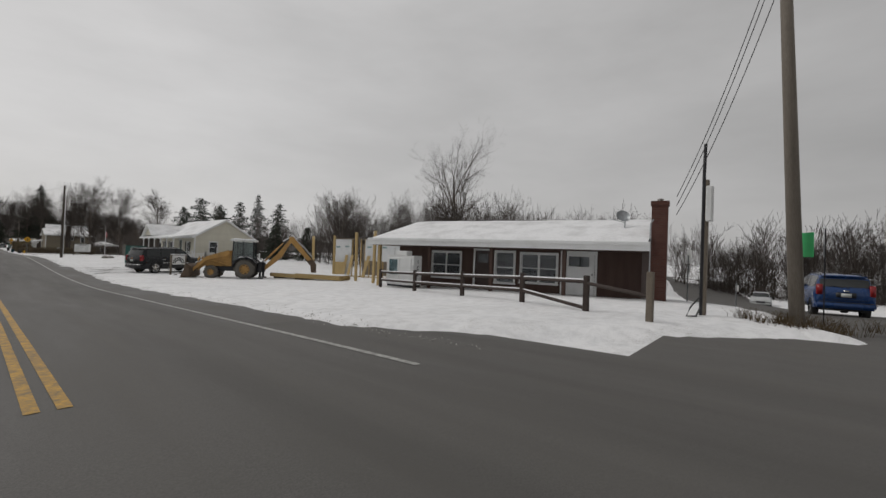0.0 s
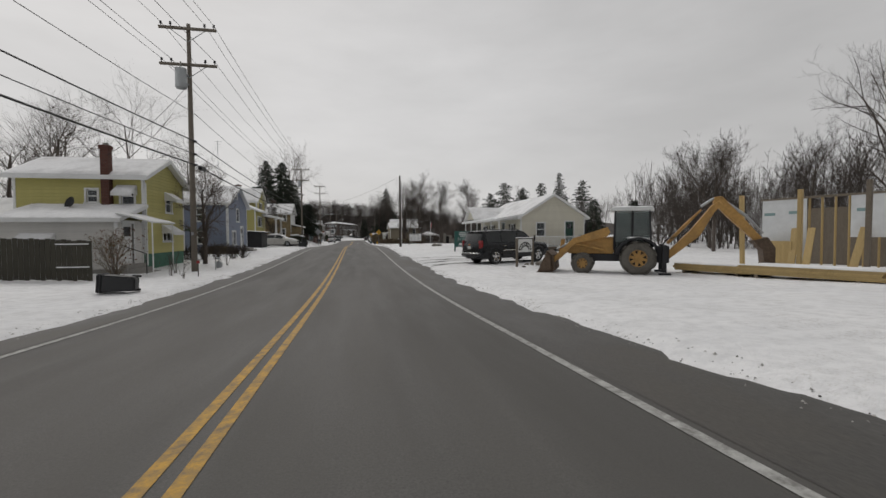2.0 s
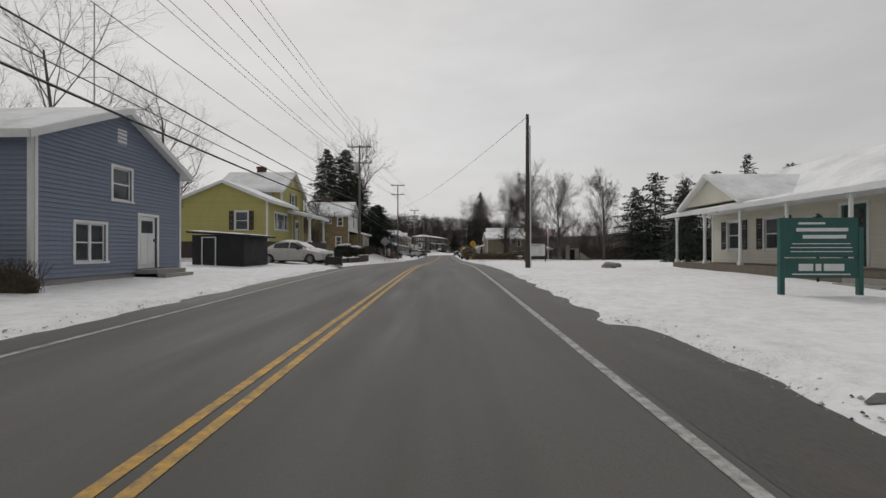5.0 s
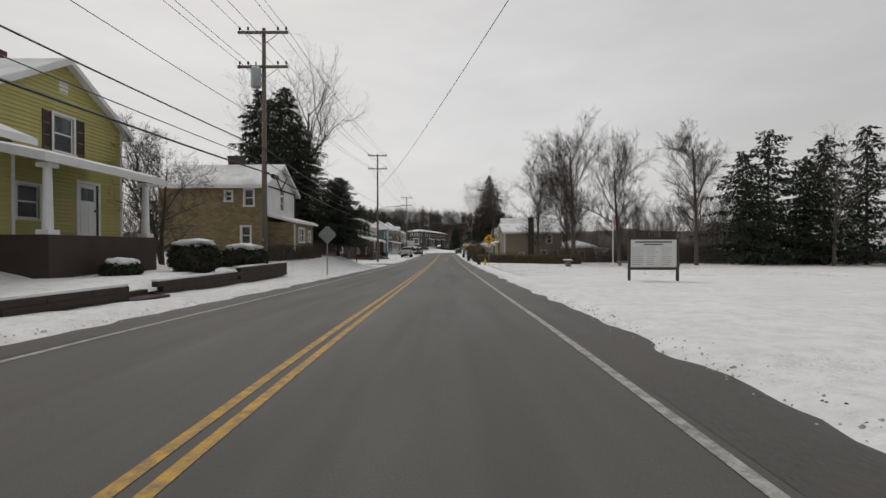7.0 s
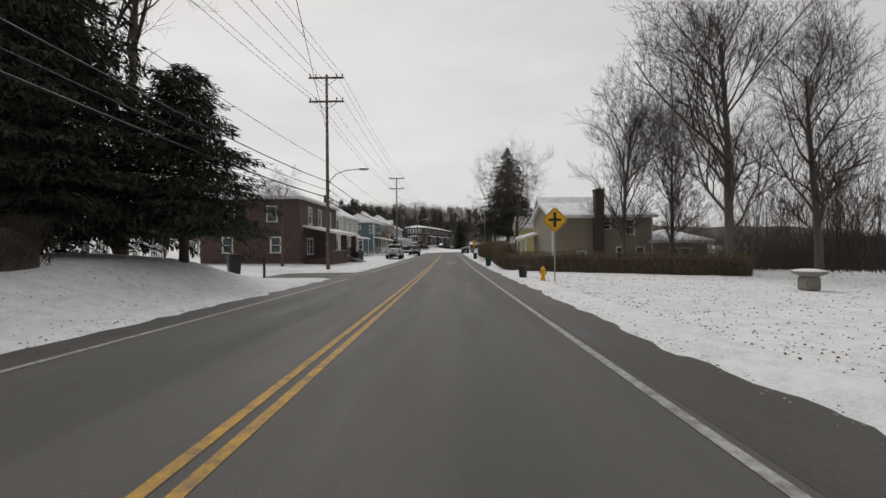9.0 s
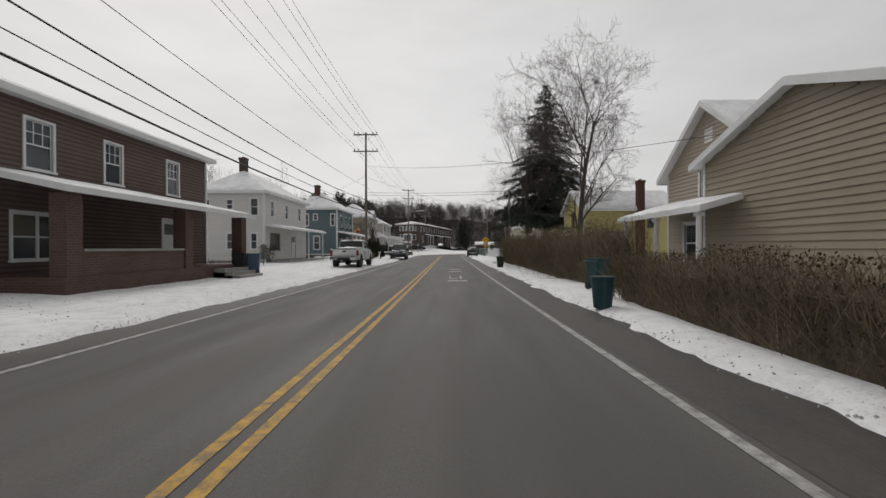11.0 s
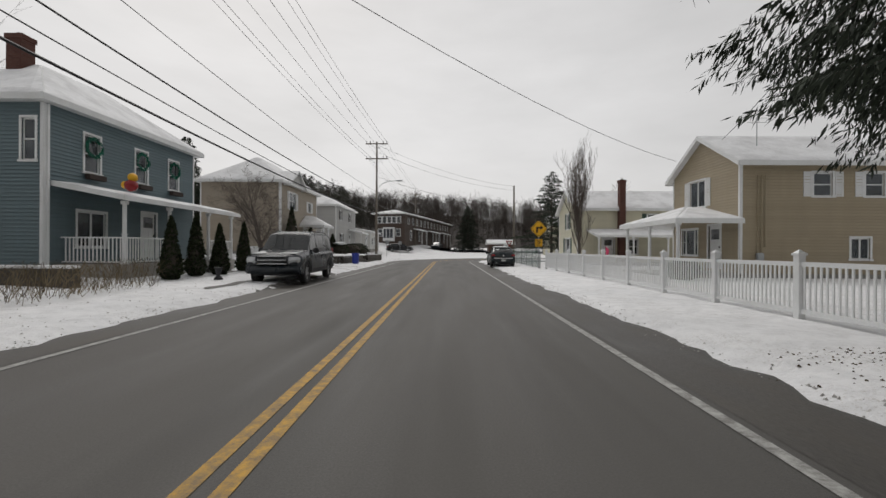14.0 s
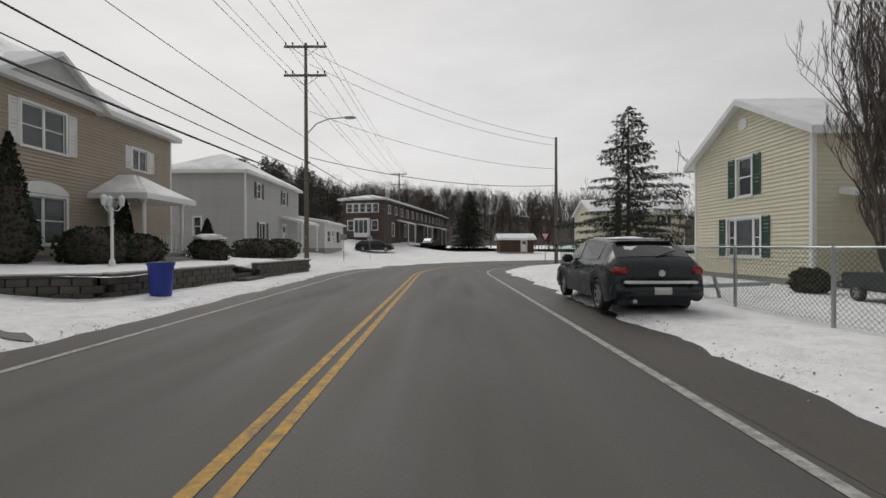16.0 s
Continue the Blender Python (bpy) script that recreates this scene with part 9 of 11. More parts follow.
def suv(name, m, label, col, L=5.3, W=2.0, H=1.9, wb=3.1, wr=0.41, trim=None, bars=3, **kw):
    h = L / 2
    roof = [(h, 0.86), (h - 0.06, 1.0), (h - 0.22, 1.09), (h - 1.15, 1.17), (h - 1.32, 1.2), (h - 1.62, 1.5), (h - 1.95, H - 0.12), (h - 2.2, H - 0.05), (h - 2.7, H - 0.02), (-h + 1.2, H - 0.02),
            (-h + 0.5, H - 0.06), (-h + 0.34, H - 0.12), (-h + 0.2, H - 0.42), (-h + 0.1, 1.2), (-h + 0.03, 1.08), (-h, 0.9)]
    belt = [(h, 0.7), (h - 0.2, 1.0), (h - 1.3, 1.12), (-h + 0.3, 1.17), (-h + 0.05, 1.0), (-h, 0.72)]
    wide = [(h, W * 0.4), (h - 1.2, W * 0.445), (h - 1.32, W * 0.44), (h - 2.0, W * 0.385), (-h + 0.6, W * 0.38), (-h + 0.1, W * 0.42), (-h, W * 0.42)]
    v, body, fit_on, strips, flank, sheet = car(name, m, label, col, L, W, wb, wr, roof, belt, wide, (h - 1.34, h - 1.97), (-h + 0.3, -h + 0.12),
                                                ((h - 1.62, h - 2.52), (h - 2.6, -h + 1.62), (-h + 1.54, -h + 0.5)), 0.38, trim=trim, shift=0.06, lower=BLACKP, **kw)
    zf = 0.9
    for s in (-1, 1):
        fit_on("tail_lamp", strips(-h - 0.012, -h + 0.16, s * W * 0.425 - 0.1, s * W * 0.425 + 0.085, 0.93, 1.36), REDLENS)
        fit_on("headlamp", strips(h - 0.2, h + 0.012, s * W * 0.37 - 0.2, s * W * 0.37 + 0.2, zf - 0.12, zf + 0.1, 0.04), HEADLENS)
        fit_on("fog_lamp", strips(h - 0.1, h + 0.055, s * W * 0.36 - 0.07, s * W * 0.36 + 0.07, 0.5, 0.6, 0.02), HEADLENS)
        part("roof_rail", tube(bmesh.new(), [(h - 2.3, s * W * 0.355, H - 0.02), (h - 2.45, s * W * 0.355, H + 0.055), (-h + 0.75, s * W * 0.35, H + 0.05), (-h + 0.6, s * W * 0.35, H - 0.02)], 0.02, 8), DKMETAL, body)
    fit_on("grille", strips(h - 0.08, h + 0.014, -W * 0.26, W * 0.26, zf - 0.2, zf + 0.12), BLACKP)
    for k in range(bars):
        fit_on("grille_bar", strips(h, h + 0.034, -W * 0.255, W * 0.255, zf - 0.17 + 0.27 * k / max(1, bars - 1), zf - 0.125 + 0.27 * k / max(1, bars - 1), 0.01), CHROME)
    fit_on("front_bumper", strips(h - 0.25, h + 0.06, -W * 0.49, W * 0.49, 0.4, 0.68, 0.06), col)
    fit_on("rear_bumper", strips(-h - 0.075, -h + 0.2, -W * 0.49, W * 0.49, 0.42, 0.68, 0.06), col)
    fit_on("bumper_strip", strips(-h - 0.085, -h - 0.05, -W * 0.44, W * 0.44, 0.655, 0.685, 0.006), CHROME if trim else BLACKP)
    fit_on("tailgate_seam", strips(-h - 0.004, -h + 0.05, -W * 0.37, W * 0.37, 0.775, 0.787, 0.002), BLACKP)
    fit_on("plate_recess", strips(-h - 0.008, -h + 0.05, -0.3, 0.3, 0.86, 1.06, 0.02), BLACKP)
    fit_on("number_plate", strips(-h - 0.016, -h - 0.004, -0.155, 0.155, 0.885, 1.03, 0.003), PLATE)
    fit_on("emblem", strips(-h - 0.012, -h + 0.03, -0.09, 0.09, 1.1, 1.15, 0.01), AMBER if col is BLACKC else CHROME)
    fit_on("spoiler", strips(-h + 0.2, -h + 0.5, -W * 0.36, W * 0.36, H - 0.07, H - 0.03, 0.015), col)
    part("wiper", tube(bmesh.new(), [(-h + 0.085, -0.1, 1.24), (-h + 0.13, 0.4, 1.3)], 0.012, 5), BLACKP, body)
    return v, body


gz = lambda x, y: land(x, y) - 0.005
# black SUV on the lot beside the ranch
suv("suv", pose(9.95, 21.2, gz(9.95, 21.2), 0, -1.0, 20), "black full-size SUV with chrome side strip, parked in snow", BLACKC, 5.35, 2.0, 1.9, 3.2, 0.42, trim=CHROME, rim=CHROME, spokes=5, rimf=0.66)
# dark SUV facing the camera, half on the verge
v, body = suv("suv", pose(-4.95, 152.3, 0.03, 0, 0, -88), "dark slate SUV dusted with snow, parked at the kerb", NAVY, 5.4, 2.0, 1.95, 3.3, 0.42, trim=None, spokes=6)
part("snow_dusting", snow_slab(bmesh.new(), [(2.5, -0.78, 1.12), (2.5, 0.78, 1.12), (1.55, 0.8, 1.195), (1.55, -0.8, 1.195)], 0.012, random.Random(3), n=8), SNOW_ROOF, body)
part("snow_cover", snow_slab(bmesh.new(), [(0.4, -0.68, 1.96), (0.4, 0.68, 1.96), (-2.1, 0.66, 1.95), (-2.1, -0.66, 1.95)], 0.03, random.Random(3), n=8), SNOW_ROOF, body)
# blue SUV at the junction
suv("suv", pose(24.6, -18.0, gz(24.6, -18.0) + 0.08, 0, 0, 12), "blue compact SUV on the side road", BLUEC, 4.6, 1.85, 1.74, 2.7, 0.36)


def sedan(name, m, label, col, L=4.8, W=1.82, H=1.46, wb=2.78, wr=0.32, hatch=False, **kw):
    h = L / 2
    if hatch:
        roof = [(h, 0.6), (h - 0.08, 0.72), (h - 0.3, 0.82), (h - 1.0, 0.95), (h - 1.12, 0.99), (h - 1.85, H - 0.1), (h - 2.15, H - 0.04), (h - 2.6, H - 0.03), (-h + 0.95, H - 0.09),
                (-h + 0.7, H - 0.16), (-h + 0.22, 1.04), (-h + 0.08, 0.93), (-h, 0.72)]
        belt = [(h, 0.55), (h - 0.3, 0.74), (h - 1.1, 0.9), (-h + 0.3, 0.98), (-h + 0.05, 0.85), (-h, 0.62)]
        back, panes = (-h + 0.68, -h + 0.24), ((h - 1.45, h - 2.2), (h - 2.28, -h + 1.0))
    else:
        roof = [(h, 0.58), (h - 0.08, 0.7), (h - 0.3, 0.79), (h - 1.15, 0.93), (h - 1.28, 0.97), (h - 2.0, H - 0.1), (h - 2.3, H - 0.04), (h - 2.7, H - 0.03), (-h + 1.55, H - 0.08),
                (-h + 1.35, H - 0.13), (-h + 0.75, 1.05), (-h + 0.6, 1.0), (-h + 0.1, 0.98), (-h + 0.03, 0.86), (-h, 0.68)]
        belt = [(h, 0.52), (h - 0.3, 0.72), (h - 1.3, 0.9), (-h + 0.6, 0.97), (-h + 0.05, 0.86), (-h, 0.6)]
        back, panes = (-h + 1.33, -h + 0.78), ((h - 1.55, h - 2.4), (h - 2.48, -h + 1.3))
    wide = [(h, W * 0.36), (h - 1.0, W * 0.43), (h - 1.9, W * 0.36), (-h + 1.0, W * 0.345), (-h + 0.3, W * 0.41), (-h, W * 0.4)]
    v, body, fit_on, strips, flank, sheet = car(name, m, label, col, L, W, wb, wr, roof, belt, wide, (h - 1.16 if hatch else h - 1.32, h - 1.87 if hatch else h - 2.02), back, panes, 0.24, ww=0.21, spokes=7, **kw)
    for s in (-1, 1):
        fit_on("tail_lamp", strips(-h - 0.006, -h + 0.2, s * W * 0.4 - 0.14, s * W * 0.4 + 0.13, 0.74, 0.91, 0.04), REDLENS)
        fit_on("headlamp", strips(h - 0.3, h - 0.02, s * W * 0.37 - 0.2, s * W * 0.37 + 0.18, 0.58, 0.72, 0.04), HEADLENS)
    fit_on("grille", strips(h - 0.06, h + 0.014, -W * 0.2, W * 0.2, 0.5, 0.66), BLACKP)
    fit_on("front_bumper", strips(h - 0.22, h + 0.05, -W * 0.48, W * 0.48, 0.27, 0.5, 0.06), col)
    fit_on("rear_bumper", strips(-h - 0.06, -h + 0.2, -W * 0.48, W * 0.48, 0.3, 0.62, 0.07), col)
    fit_on("number_plate", strips(-h - 0.075, -h - 0.055, -0.155, 0.155, 0.42, 0.55, 0.003), PLATE)
    return v, body


v, body = sedan("hatchback", pose(5.3, 167.1, 0.07, 0, 0, 89), "dark teal hatchback dusted with snow on the verge", DKTEAL, 4.4, 1.76, 1.47, 2.62, 0.325, hatch=True, rimf=0.72)
part("spoiler", rbox(-1.56, -1.2, -0.56, 0.56, 1.36, 1.4, 0.015, 1), DKTEAL, body)
part("snow_cover", snow_slab(bmesh.new(), [(0.1, -0.5, 1.49), (0.1, 0.5, 1.49), (-1.2, 0.48, 1.44), (-1.2, -0.48, 1.44)], 0.02, random.Random(6), n=8), SNOW_ROOF, body)
part("snow_cover", snow_slab(bmesh.new(), [(-1.62, -0.5, 1.29), (-1.62, 0.5, 1.29), (-1.9, 0.52, 1.09), (-1.9, -0.52, 1.09)], 0.012, random.Random(8), n=8), SNOW_ROOF, body)
part("snow_cover", rbox(-2.24, -2.1, -0.66, 0.66, 0.61, 0.66, 0.02, 2), SNOW_ROOF, body)
part("wiper", tube(bmesh.new(), [(-1.99, 0.0, 1.09), (-1.86, -0.4, 1.2)], 0.012, 5), BLACKP, body)
part("exhaust", tube(bmesh.new(), [(-2.26, 0.5, 0.3), (-2.05, 0.5, 0.3)], 0.04, 8), METAL, body)
part("emblem", tube(bmesh.new(), [(-2.215, 0, 0.8), (-2.16, 0, 0.8)], 0.06, 14), CHROME, body)
# snow-laden sedan in the drive
v, body = sedan("sedan", pose(-8.0, 51.0, gz(-8.0, 51.0), 0, 0, -8), "pale sedan under a coat of snow in a driveway", PALE)
part("snow_cover", snow_slab(bmesh.new(), [(0.2, -0.56, 1.47), (0.2, 0.56, 1.47), (-0.9, 0.54, 1.45), (-0.9, -0.54, 1.45)], 0.06, random.Random(7), n=8), SNOW_ROOF, body)
part("snow_cover", snow_slab(bmesh.new(), [(2.1, -0.62, 0.83), (2.1, 0.62, 0.83), (1.2, 0.7, 1.0), (1.2, -0.7, 1.0)], 0.05, random.Random(7), n=8), SNOW_ROOF, body)
part("snow_cover", snow_slab(bmesh.new(), [(1.1, -0.66, 1.03), (1.1, 0.66, 1.03), (0.4, 0.58, 1.42), (0.4, -0.58, 1.42)], 0.03, random.Random(7), n=8), SNOW_ROOF, body)
part("snow_cover", snow_slab(bmesh.new(), [(-1.8, -0.66, 1.04), (-1.8, 0.66, 1.04), (-2.25, 0.62, 1.02), (-2.25, -0.62, 1.02)], 0.05, random.Random(7), n=6), SNOW_ROOF, body)
sedan("sedan", pose(55.0, -12.6, gz(55.0, -12.6) + 0.08, 0, 0, 185), "silver sedan parked across the junction", SILVER)
sedan("estate_car", pose(-7.2, 210.5, gz(-7.2, 210.5) + 0.05, 0, 0, 6), "dark estate car parked below the terrace", BLACKC, hatch=True)
sedan("sedan", pose(-1.0, 226.0, gz(-1.0, 226.0), 0, 0, -100), "dark sedan parked beside the terrace", NAVY)

# lifted white pickup truck
L, W, h = 6.0, 2.03, 3.0
v, body, fit_on, strips, flank, sheet = car(
    "pickup_truck", pose(-5.85, 129.5, 0.02, 0, 0, 91), "white lifted crew-cab pickup with dark tyres and snow in the bed", WHITEC, L, W, 3.95, 0.5,
    [(h, 1.0), (h - 0.06, 1.2), (h - 0.22, 1.3), (h - 1.05, 1.4), (h - 1.2, 1.43), (h - 1.85, 1.99), (h - 2.1, 2.06), (h - 2.5, 2.08), (-0.35, 2.07), (-0.55, 2.02), (-0.62, 1.95), (-0.72, 1.47), (-0.75, 1.4), (-0.8, 1.38), (-h, 1.38)],
    [(h, 0.9), (h - 0.2, 1.2), (h - 1.2, 1.36), (-0.7, 1.38), (-0.8, 1.34), (-h, 1.34)],
    [(h, W * 0.4), (h - 1.1, W * 0.45), (h - 1.2, W * 0.445), (h - 1.9, W * 0.385), (-0.5, W * 0.38), (-0.72, W * 0.44), (-0.8, W * 0.465), (-h, W * 0.465)],
    (h - 1.22, h - 1.87), (-0.615, -0.71), ((h - 1.5, 0.62), (0.54, -0.42)), 0.64, rim=DKMETAL, ww=0.31, shift=0.15, gap=1.16, nose=0.12)
for s in (-1, 1):
    fit_on("tail_lamp", strips(-h - 0.012, -h + 0.14, s * W * 0.45 - 0.075, s * W * 0.45 + 0.075, 0.94, 1.33, 0.02), REDLENS)
    fit_on("headlamp", strips(h - 0.2, h + 0.01, s * W * 0.38 - 0.2, s * W * 0.38 + 0.18, 1.0, 1.2, 0.04), HEADLENS)
    part("step_bar", tube(bmesh.new(), [(-1.0, s * 0.98, 0.64), (1.2, s * 0.98, 0.64)], 0.05, 8), METAL, body)
    part("bed_rail", rbox(-h + 0.02, -0.78, s * 0.93 - 0.05, s * 0.93 + 0.05, 1.38, 1.45, 0.02, 2), WHITEC, body)
fit_on("grille", strips(h - 0.06, h + 0.02, -W * 0.26, W * 0.26, 0.92, 1.2), CHROME)
fit_on("front_bumper", strips(h - 0.2, h + 0.08, -W * 0.48, W * 0.48, 0.66, 0.9, 0.05), CHROME)
fit_on("tailgate", strips(-h - 0.03, -h + 0.03, -W * 0.4, W * 0.4, 0.88, 1.4, 0.02), WHITEC, "white tailgate")
fit_on("tailgate_cap", strips(-h - 0.035, -h + 0.1, -W * 0.405, W * 0.405, 1.4, 1.46, 0.015), BLACKP)
fit_on("tailgate_handle", strips(-h - 0.045, -h - 0.02, -0.14, 0.14, 1.2, 1.3, 0.02), BLACKP)
for s in (-1, 1):
    part("step_bumper", rbox(-h - 0.2, -h + 0.06, min(s * 0.42, s * W * 0.47), max(s * 0.42, s * W * 0.47), 0.66, 0.86, 0.03, 2), CHROME, body, "chrome step bumper")
part("bumper_step", rbox(-h - 0.17, -h + 0.06, -0.42, 0.42, 0.68, 0.8, 0.02, 2), BLACKP, body)
part("hitch", boxes((-h - 0.16, -h + 0.3, -0.06, 0.06, 0.5, 0.62)), BLACKP, body)
part("axle", tube(bmesh.new(), [(-1.83, -0.8, 0.48), (-1.83, -0.18, 0.48), (-1.83, 0.0, 0.46), (-1.83, 0.18, 0.48), (-1.83, 0.8, 0.48)], [0.06, 0.07, 0.17, 0.07, 0.06], 10), BLACKP, body)
part("brake_lamp", rbox(-0.6, -0.53, -0.2, 0.2, 2.05, 2.09, 0.01, 1), REDLENS, body)
bm = bmesh.new()
bmesh.ops.create_icosphere(bm, subdivisions=3, radius=1)
for q in bm.verts:
    k = 1 + 0.3 * noise.noise(q.co * 1.7)
    q.co = Vector((-1.9 + q.co.x * 0.9 * k, q.co.y * 0.74 * k, 1.38 + q.co.z * 0.2 * k))
part("snow_load", bm, SNOW_ROOF, body, "snow heaped in the truck bed", True)

# ---------- backhoe loader ----------
CABGLASS = glass_mat("cab_glass", (0.34, 0.40, 0.39))
CAT = mat("yellow_machine_paint", (0.43, 0.245, 0.07), 0.6, var=0.15, grain=10, stain=2.0, dirt=(0.13, 0.085, 0.05), dirt_amt=0.65, bmp=0.15)
MUD = mat("worn_bucket_steel", (0.12, 0.085, 0.06), 0.75, 0.4, var=0.3, grain=14, dirt=(0.07, 0.05, 0.035), dirt_amt=0.6)
MTYRE = mat("muddy_tyre", (0.10, 0.092, 0.08), 0.95, var=0.3, grain=18, dirt=(0.2, 0.19, 0.17), dirt_amt=0.6)
bk = thing("backhoe_loader", pose(12.35, 13.35, gz(12.3, 13.0), 0, 0, 147), "muddy yellow backhoe loader with snow on its cab", "backhoe")
for x, y, r, w in ((-0.55, 0.85, 0.66, 0.45), (-0.55, -0.85, 0.66, 0.45), (1.6, 0.8, 0.42, 0.32), (1.6, -0.8, 0.42, 0.32)):
    wt = wheel(bk, x, y, r, w, CAT, 8, 0.52)
    wt.data.materials.clear()
    wt.data.materials.append(MTYRE)
    for k in range(18):   # lugs
        a = 6.283 * k / 18
        lug = part("tread_lug", boxes((-0.05, 0.05, -w / 2 - 0.01, w / 2 + 0.01, r - 0.03, r + 0.035)), MTYRE, wt)
        lug.matrix_basis = Matrix.Translation((x, y, r)) @ Matrix.Rotation(a, 4, 'Y') @ Matrix.Rotation(0.3 if k % 2 else -0.3, 4, 'Z')
part("chassis", rbox(-1.3, 2.1, -0.38, 0.38, 0.5, 0.82, 0.03, 1), DKMETAL, bk)
bm = bmesh.new()
prism(bm, [(0.35, 0.82), (2.25, 0.82), (2.3, 1.2), (2.1, 1.36), (0.35, 1.55)], -0.42, 0.42)
part("bonnet", bevel_all(bm, 0.04, 2), CAT, bk, "yellow engine bonnet")
part("exhaust", tube(bmesh.new(), [(1.5, 0.25, 1.4), (1.5, 0.25, 2.1), (1.42, 0.25, 2.25)], 0.05, 8), DKMETAL, bk)
# cab
for x, y in ((0.35, 0.62), (0.35, -0.62), (-1.05, 0.66), (-1.05, -0.66), (-0.35, 0.66), (-0.35, -0.66)):
    part("cab_pillar", tube(bmesh.new(), [(x, y, 1.0), (x * 0.92 - 0.03, y * 0.93, 2.62)], 0.045, 6), DKMETAL, bk)
part("cab_base", rbox(-1.0, 0.35, -0.62, 0.62, 0.75, 1.35, 0.04, 1), DKMETAL, bk)
for s in (-1, 1):
    part("cab_window", boxes((-0.98, -0.38, s * 0.62 - 0.006, s * 0.62 + 0.006, 1.35, 2.55)), CABGLASS, bk)
    part("cab_window", boxes((-0.32, 0.3, s * 0.62 - 0.006, s * 0.62 + 0.006, 1.1, 2.55)), CABGLASS, bk)
part("cab_window", boxes((0.32, 0.335, -0.58, 0.58, 1.5, 2.55)), CABGLASS, bk)
part("cab_roof", rbox(-1.15, 0.5, -0.72, 0.72, 2.6, 2.74, 0.04, 2), SIGNW, bk, "pale cab roof")
part("snow_cover", snow_slab(bmesh.new(), [(-1.1, -0.68, 2.74), (0.45, -0.68, 2.74), (0.45, 0.68, 2.74), (-1.1, 0.68, 2.74)], 0.06, random.Random(4), n=8), SNOW_ROOF, bk)
part("seat", rbox(-0.6, -0.1, -0.25, 0.25, 1.3, 1.9, 0.06, 2), BLACKP, bk)
for s in (-1, 1):
    bm = bmesh.new()
    pts = [(-0.55 + 0.86 * math.cos(t), 0.66 + 0.86 * math.sin(t)) for t in [math.pi * (0.08 + 0.75 * i / 10) for i in range(11)]]
    pts += [(-0.55 + 0.78 * math.cos(t), 0.66 + 0.78 * math.sin(t)) for t in [math.pi * (0.83 - 0.75 * i / 10) for i in range(11)]]
    prism(bm, pts, s * 0.85 - 0.25, s * 0.85 + 0.25)
    f_ = part("rear_fender", bm, DKMETAL, bk)
    part("snow_cover", snow_slab(bmesh.new(), [(-1.0, s * 0.85 - 0.22, 1.42), (-0.1, s * 0.85 - 0.22, 1.48), (-0.1, s * 0.85 + 0.22, 1.48), (-1.0, s * 0.85 + 0.22, 1.42)], 0.06, random.Random(4), n=6), SNOW_ROOF, f_)
# loader arms and bucket
for s in (-1, 1):
    bm = bmesh.new()
    prism(bm, [(0.5, 1.75), (0.6, 1.55), (1.9, 1.25), (2.75, 0.45), (2.9, 0.55), (2.0, 1.48), (0.6, 1.95)], s * 0.55 - 0.06, s * 0.55 + 0.06)
    part("loader_arm", bm, CAT, bk)
    part("lift_cylinder", tube(bmesh.new(), [(0.7, s * 0.5, 0.95), (1.9, s * 0.5, 1.25)], 0.06, 8), CAT, bk)
    part("tilt_cylinder", tube(bmesh.new(), [(1.6, s * 0.42, 1.55), (2.7, s * 0.42, 1.0)], 0.05, 8), METAL, bk)
    part("tilt_link", tube(bmesh.new(), [(2.45, s * 0.42, 1.45), (2.6, s * 0.42, 0.75)], 0.05, 6), CAT, bk)
bm = bmesh.new()
prof = [(2.75, 0.1), (2.8, 0.75), (3.05, 0.95), (3.08, 0.9), (2.9, 0.7), (2.86, 0.16), (3.5, 0.02), (3.5, -0.02), (2.85, 0.02)]
prism(bm, prof, -1.05, 1.05)
for s in (-1.05, 1.01):
    prism(bm, [(2.78, 0.05), (2.82, 0.75), (3.05, 0.93), (3.45, 0.02)], s, s + 0.04)
part("loader_bucket", bm, MUD, bk, "scuffed steel loader bucket")
# backhoe boom, stick and bucket
part("swing_frame", rbox(-1.75, -1.25, -0.3, 0.3, 0.45, 1.15, 0.03, 1), DKMETAL, bk)
bm = bmesh.new()
prism(bm, [(-1.55, 0.75), (-1.75, 0.95), (-2.5, 1.75), (-3.25, 2.75), (-3.5, 2.95), (-3.62, 2.8), (-3.35, 2.5), (-2.85, 1.55), (-1.75, 0.6)], -0.14, 0.14)
part("boom", bevel_all(bm, 0.015, 1), CAT, bk, "yellow backhoe boom")
bm = bmesh.new()
prism(bm, [(-3.35, 3.1), (-3.6, 3.12), (-4.2, 2.4), (-4.95, 1.45), (-4.85, 1.3), (-4.65, 1.4), (-3.75, 2.35), (-3.3, 2.85)], -0.12, 0.12)
part("stick", bevel_all(bm, 0.015, 1), CAT, bk, "yellow dipper arm")
part("boom_cylinder", tube(bmesh.new(), [(-1.7, 0.0, 1.25), (-2.3, 0, 1.95), (-2.9, 0, 2.6)], [0.07, 0.07, 0.035], 8), CAT, bk)
part("stick_cylinder", tube(bmesh.new(), [(-2.9, 0, 2.75), (-3.35, 0, 3.05)], 0.05, 8), METAL, bk)
part("bucket_cylinder", tube(bmesh.new(), [(-3.6, 0, 3.0), (-4.4, 0, 2.35), (-5.0, 0, 1.65)], [0.06, 0.06, 0.03], 8), METAL, bk)
bm = bmesh.new()
prism(bm, [(-4.6, 1.35), (-5.05, 1.5), (-5.3, 1.1), (-5.3, 0.5), (-5.0, 0.1), (-4.75, 0.0), (-4.55, 0.05), (-4.95, 0.5), (-4.9, 1.0)], -0.33, 0.33)
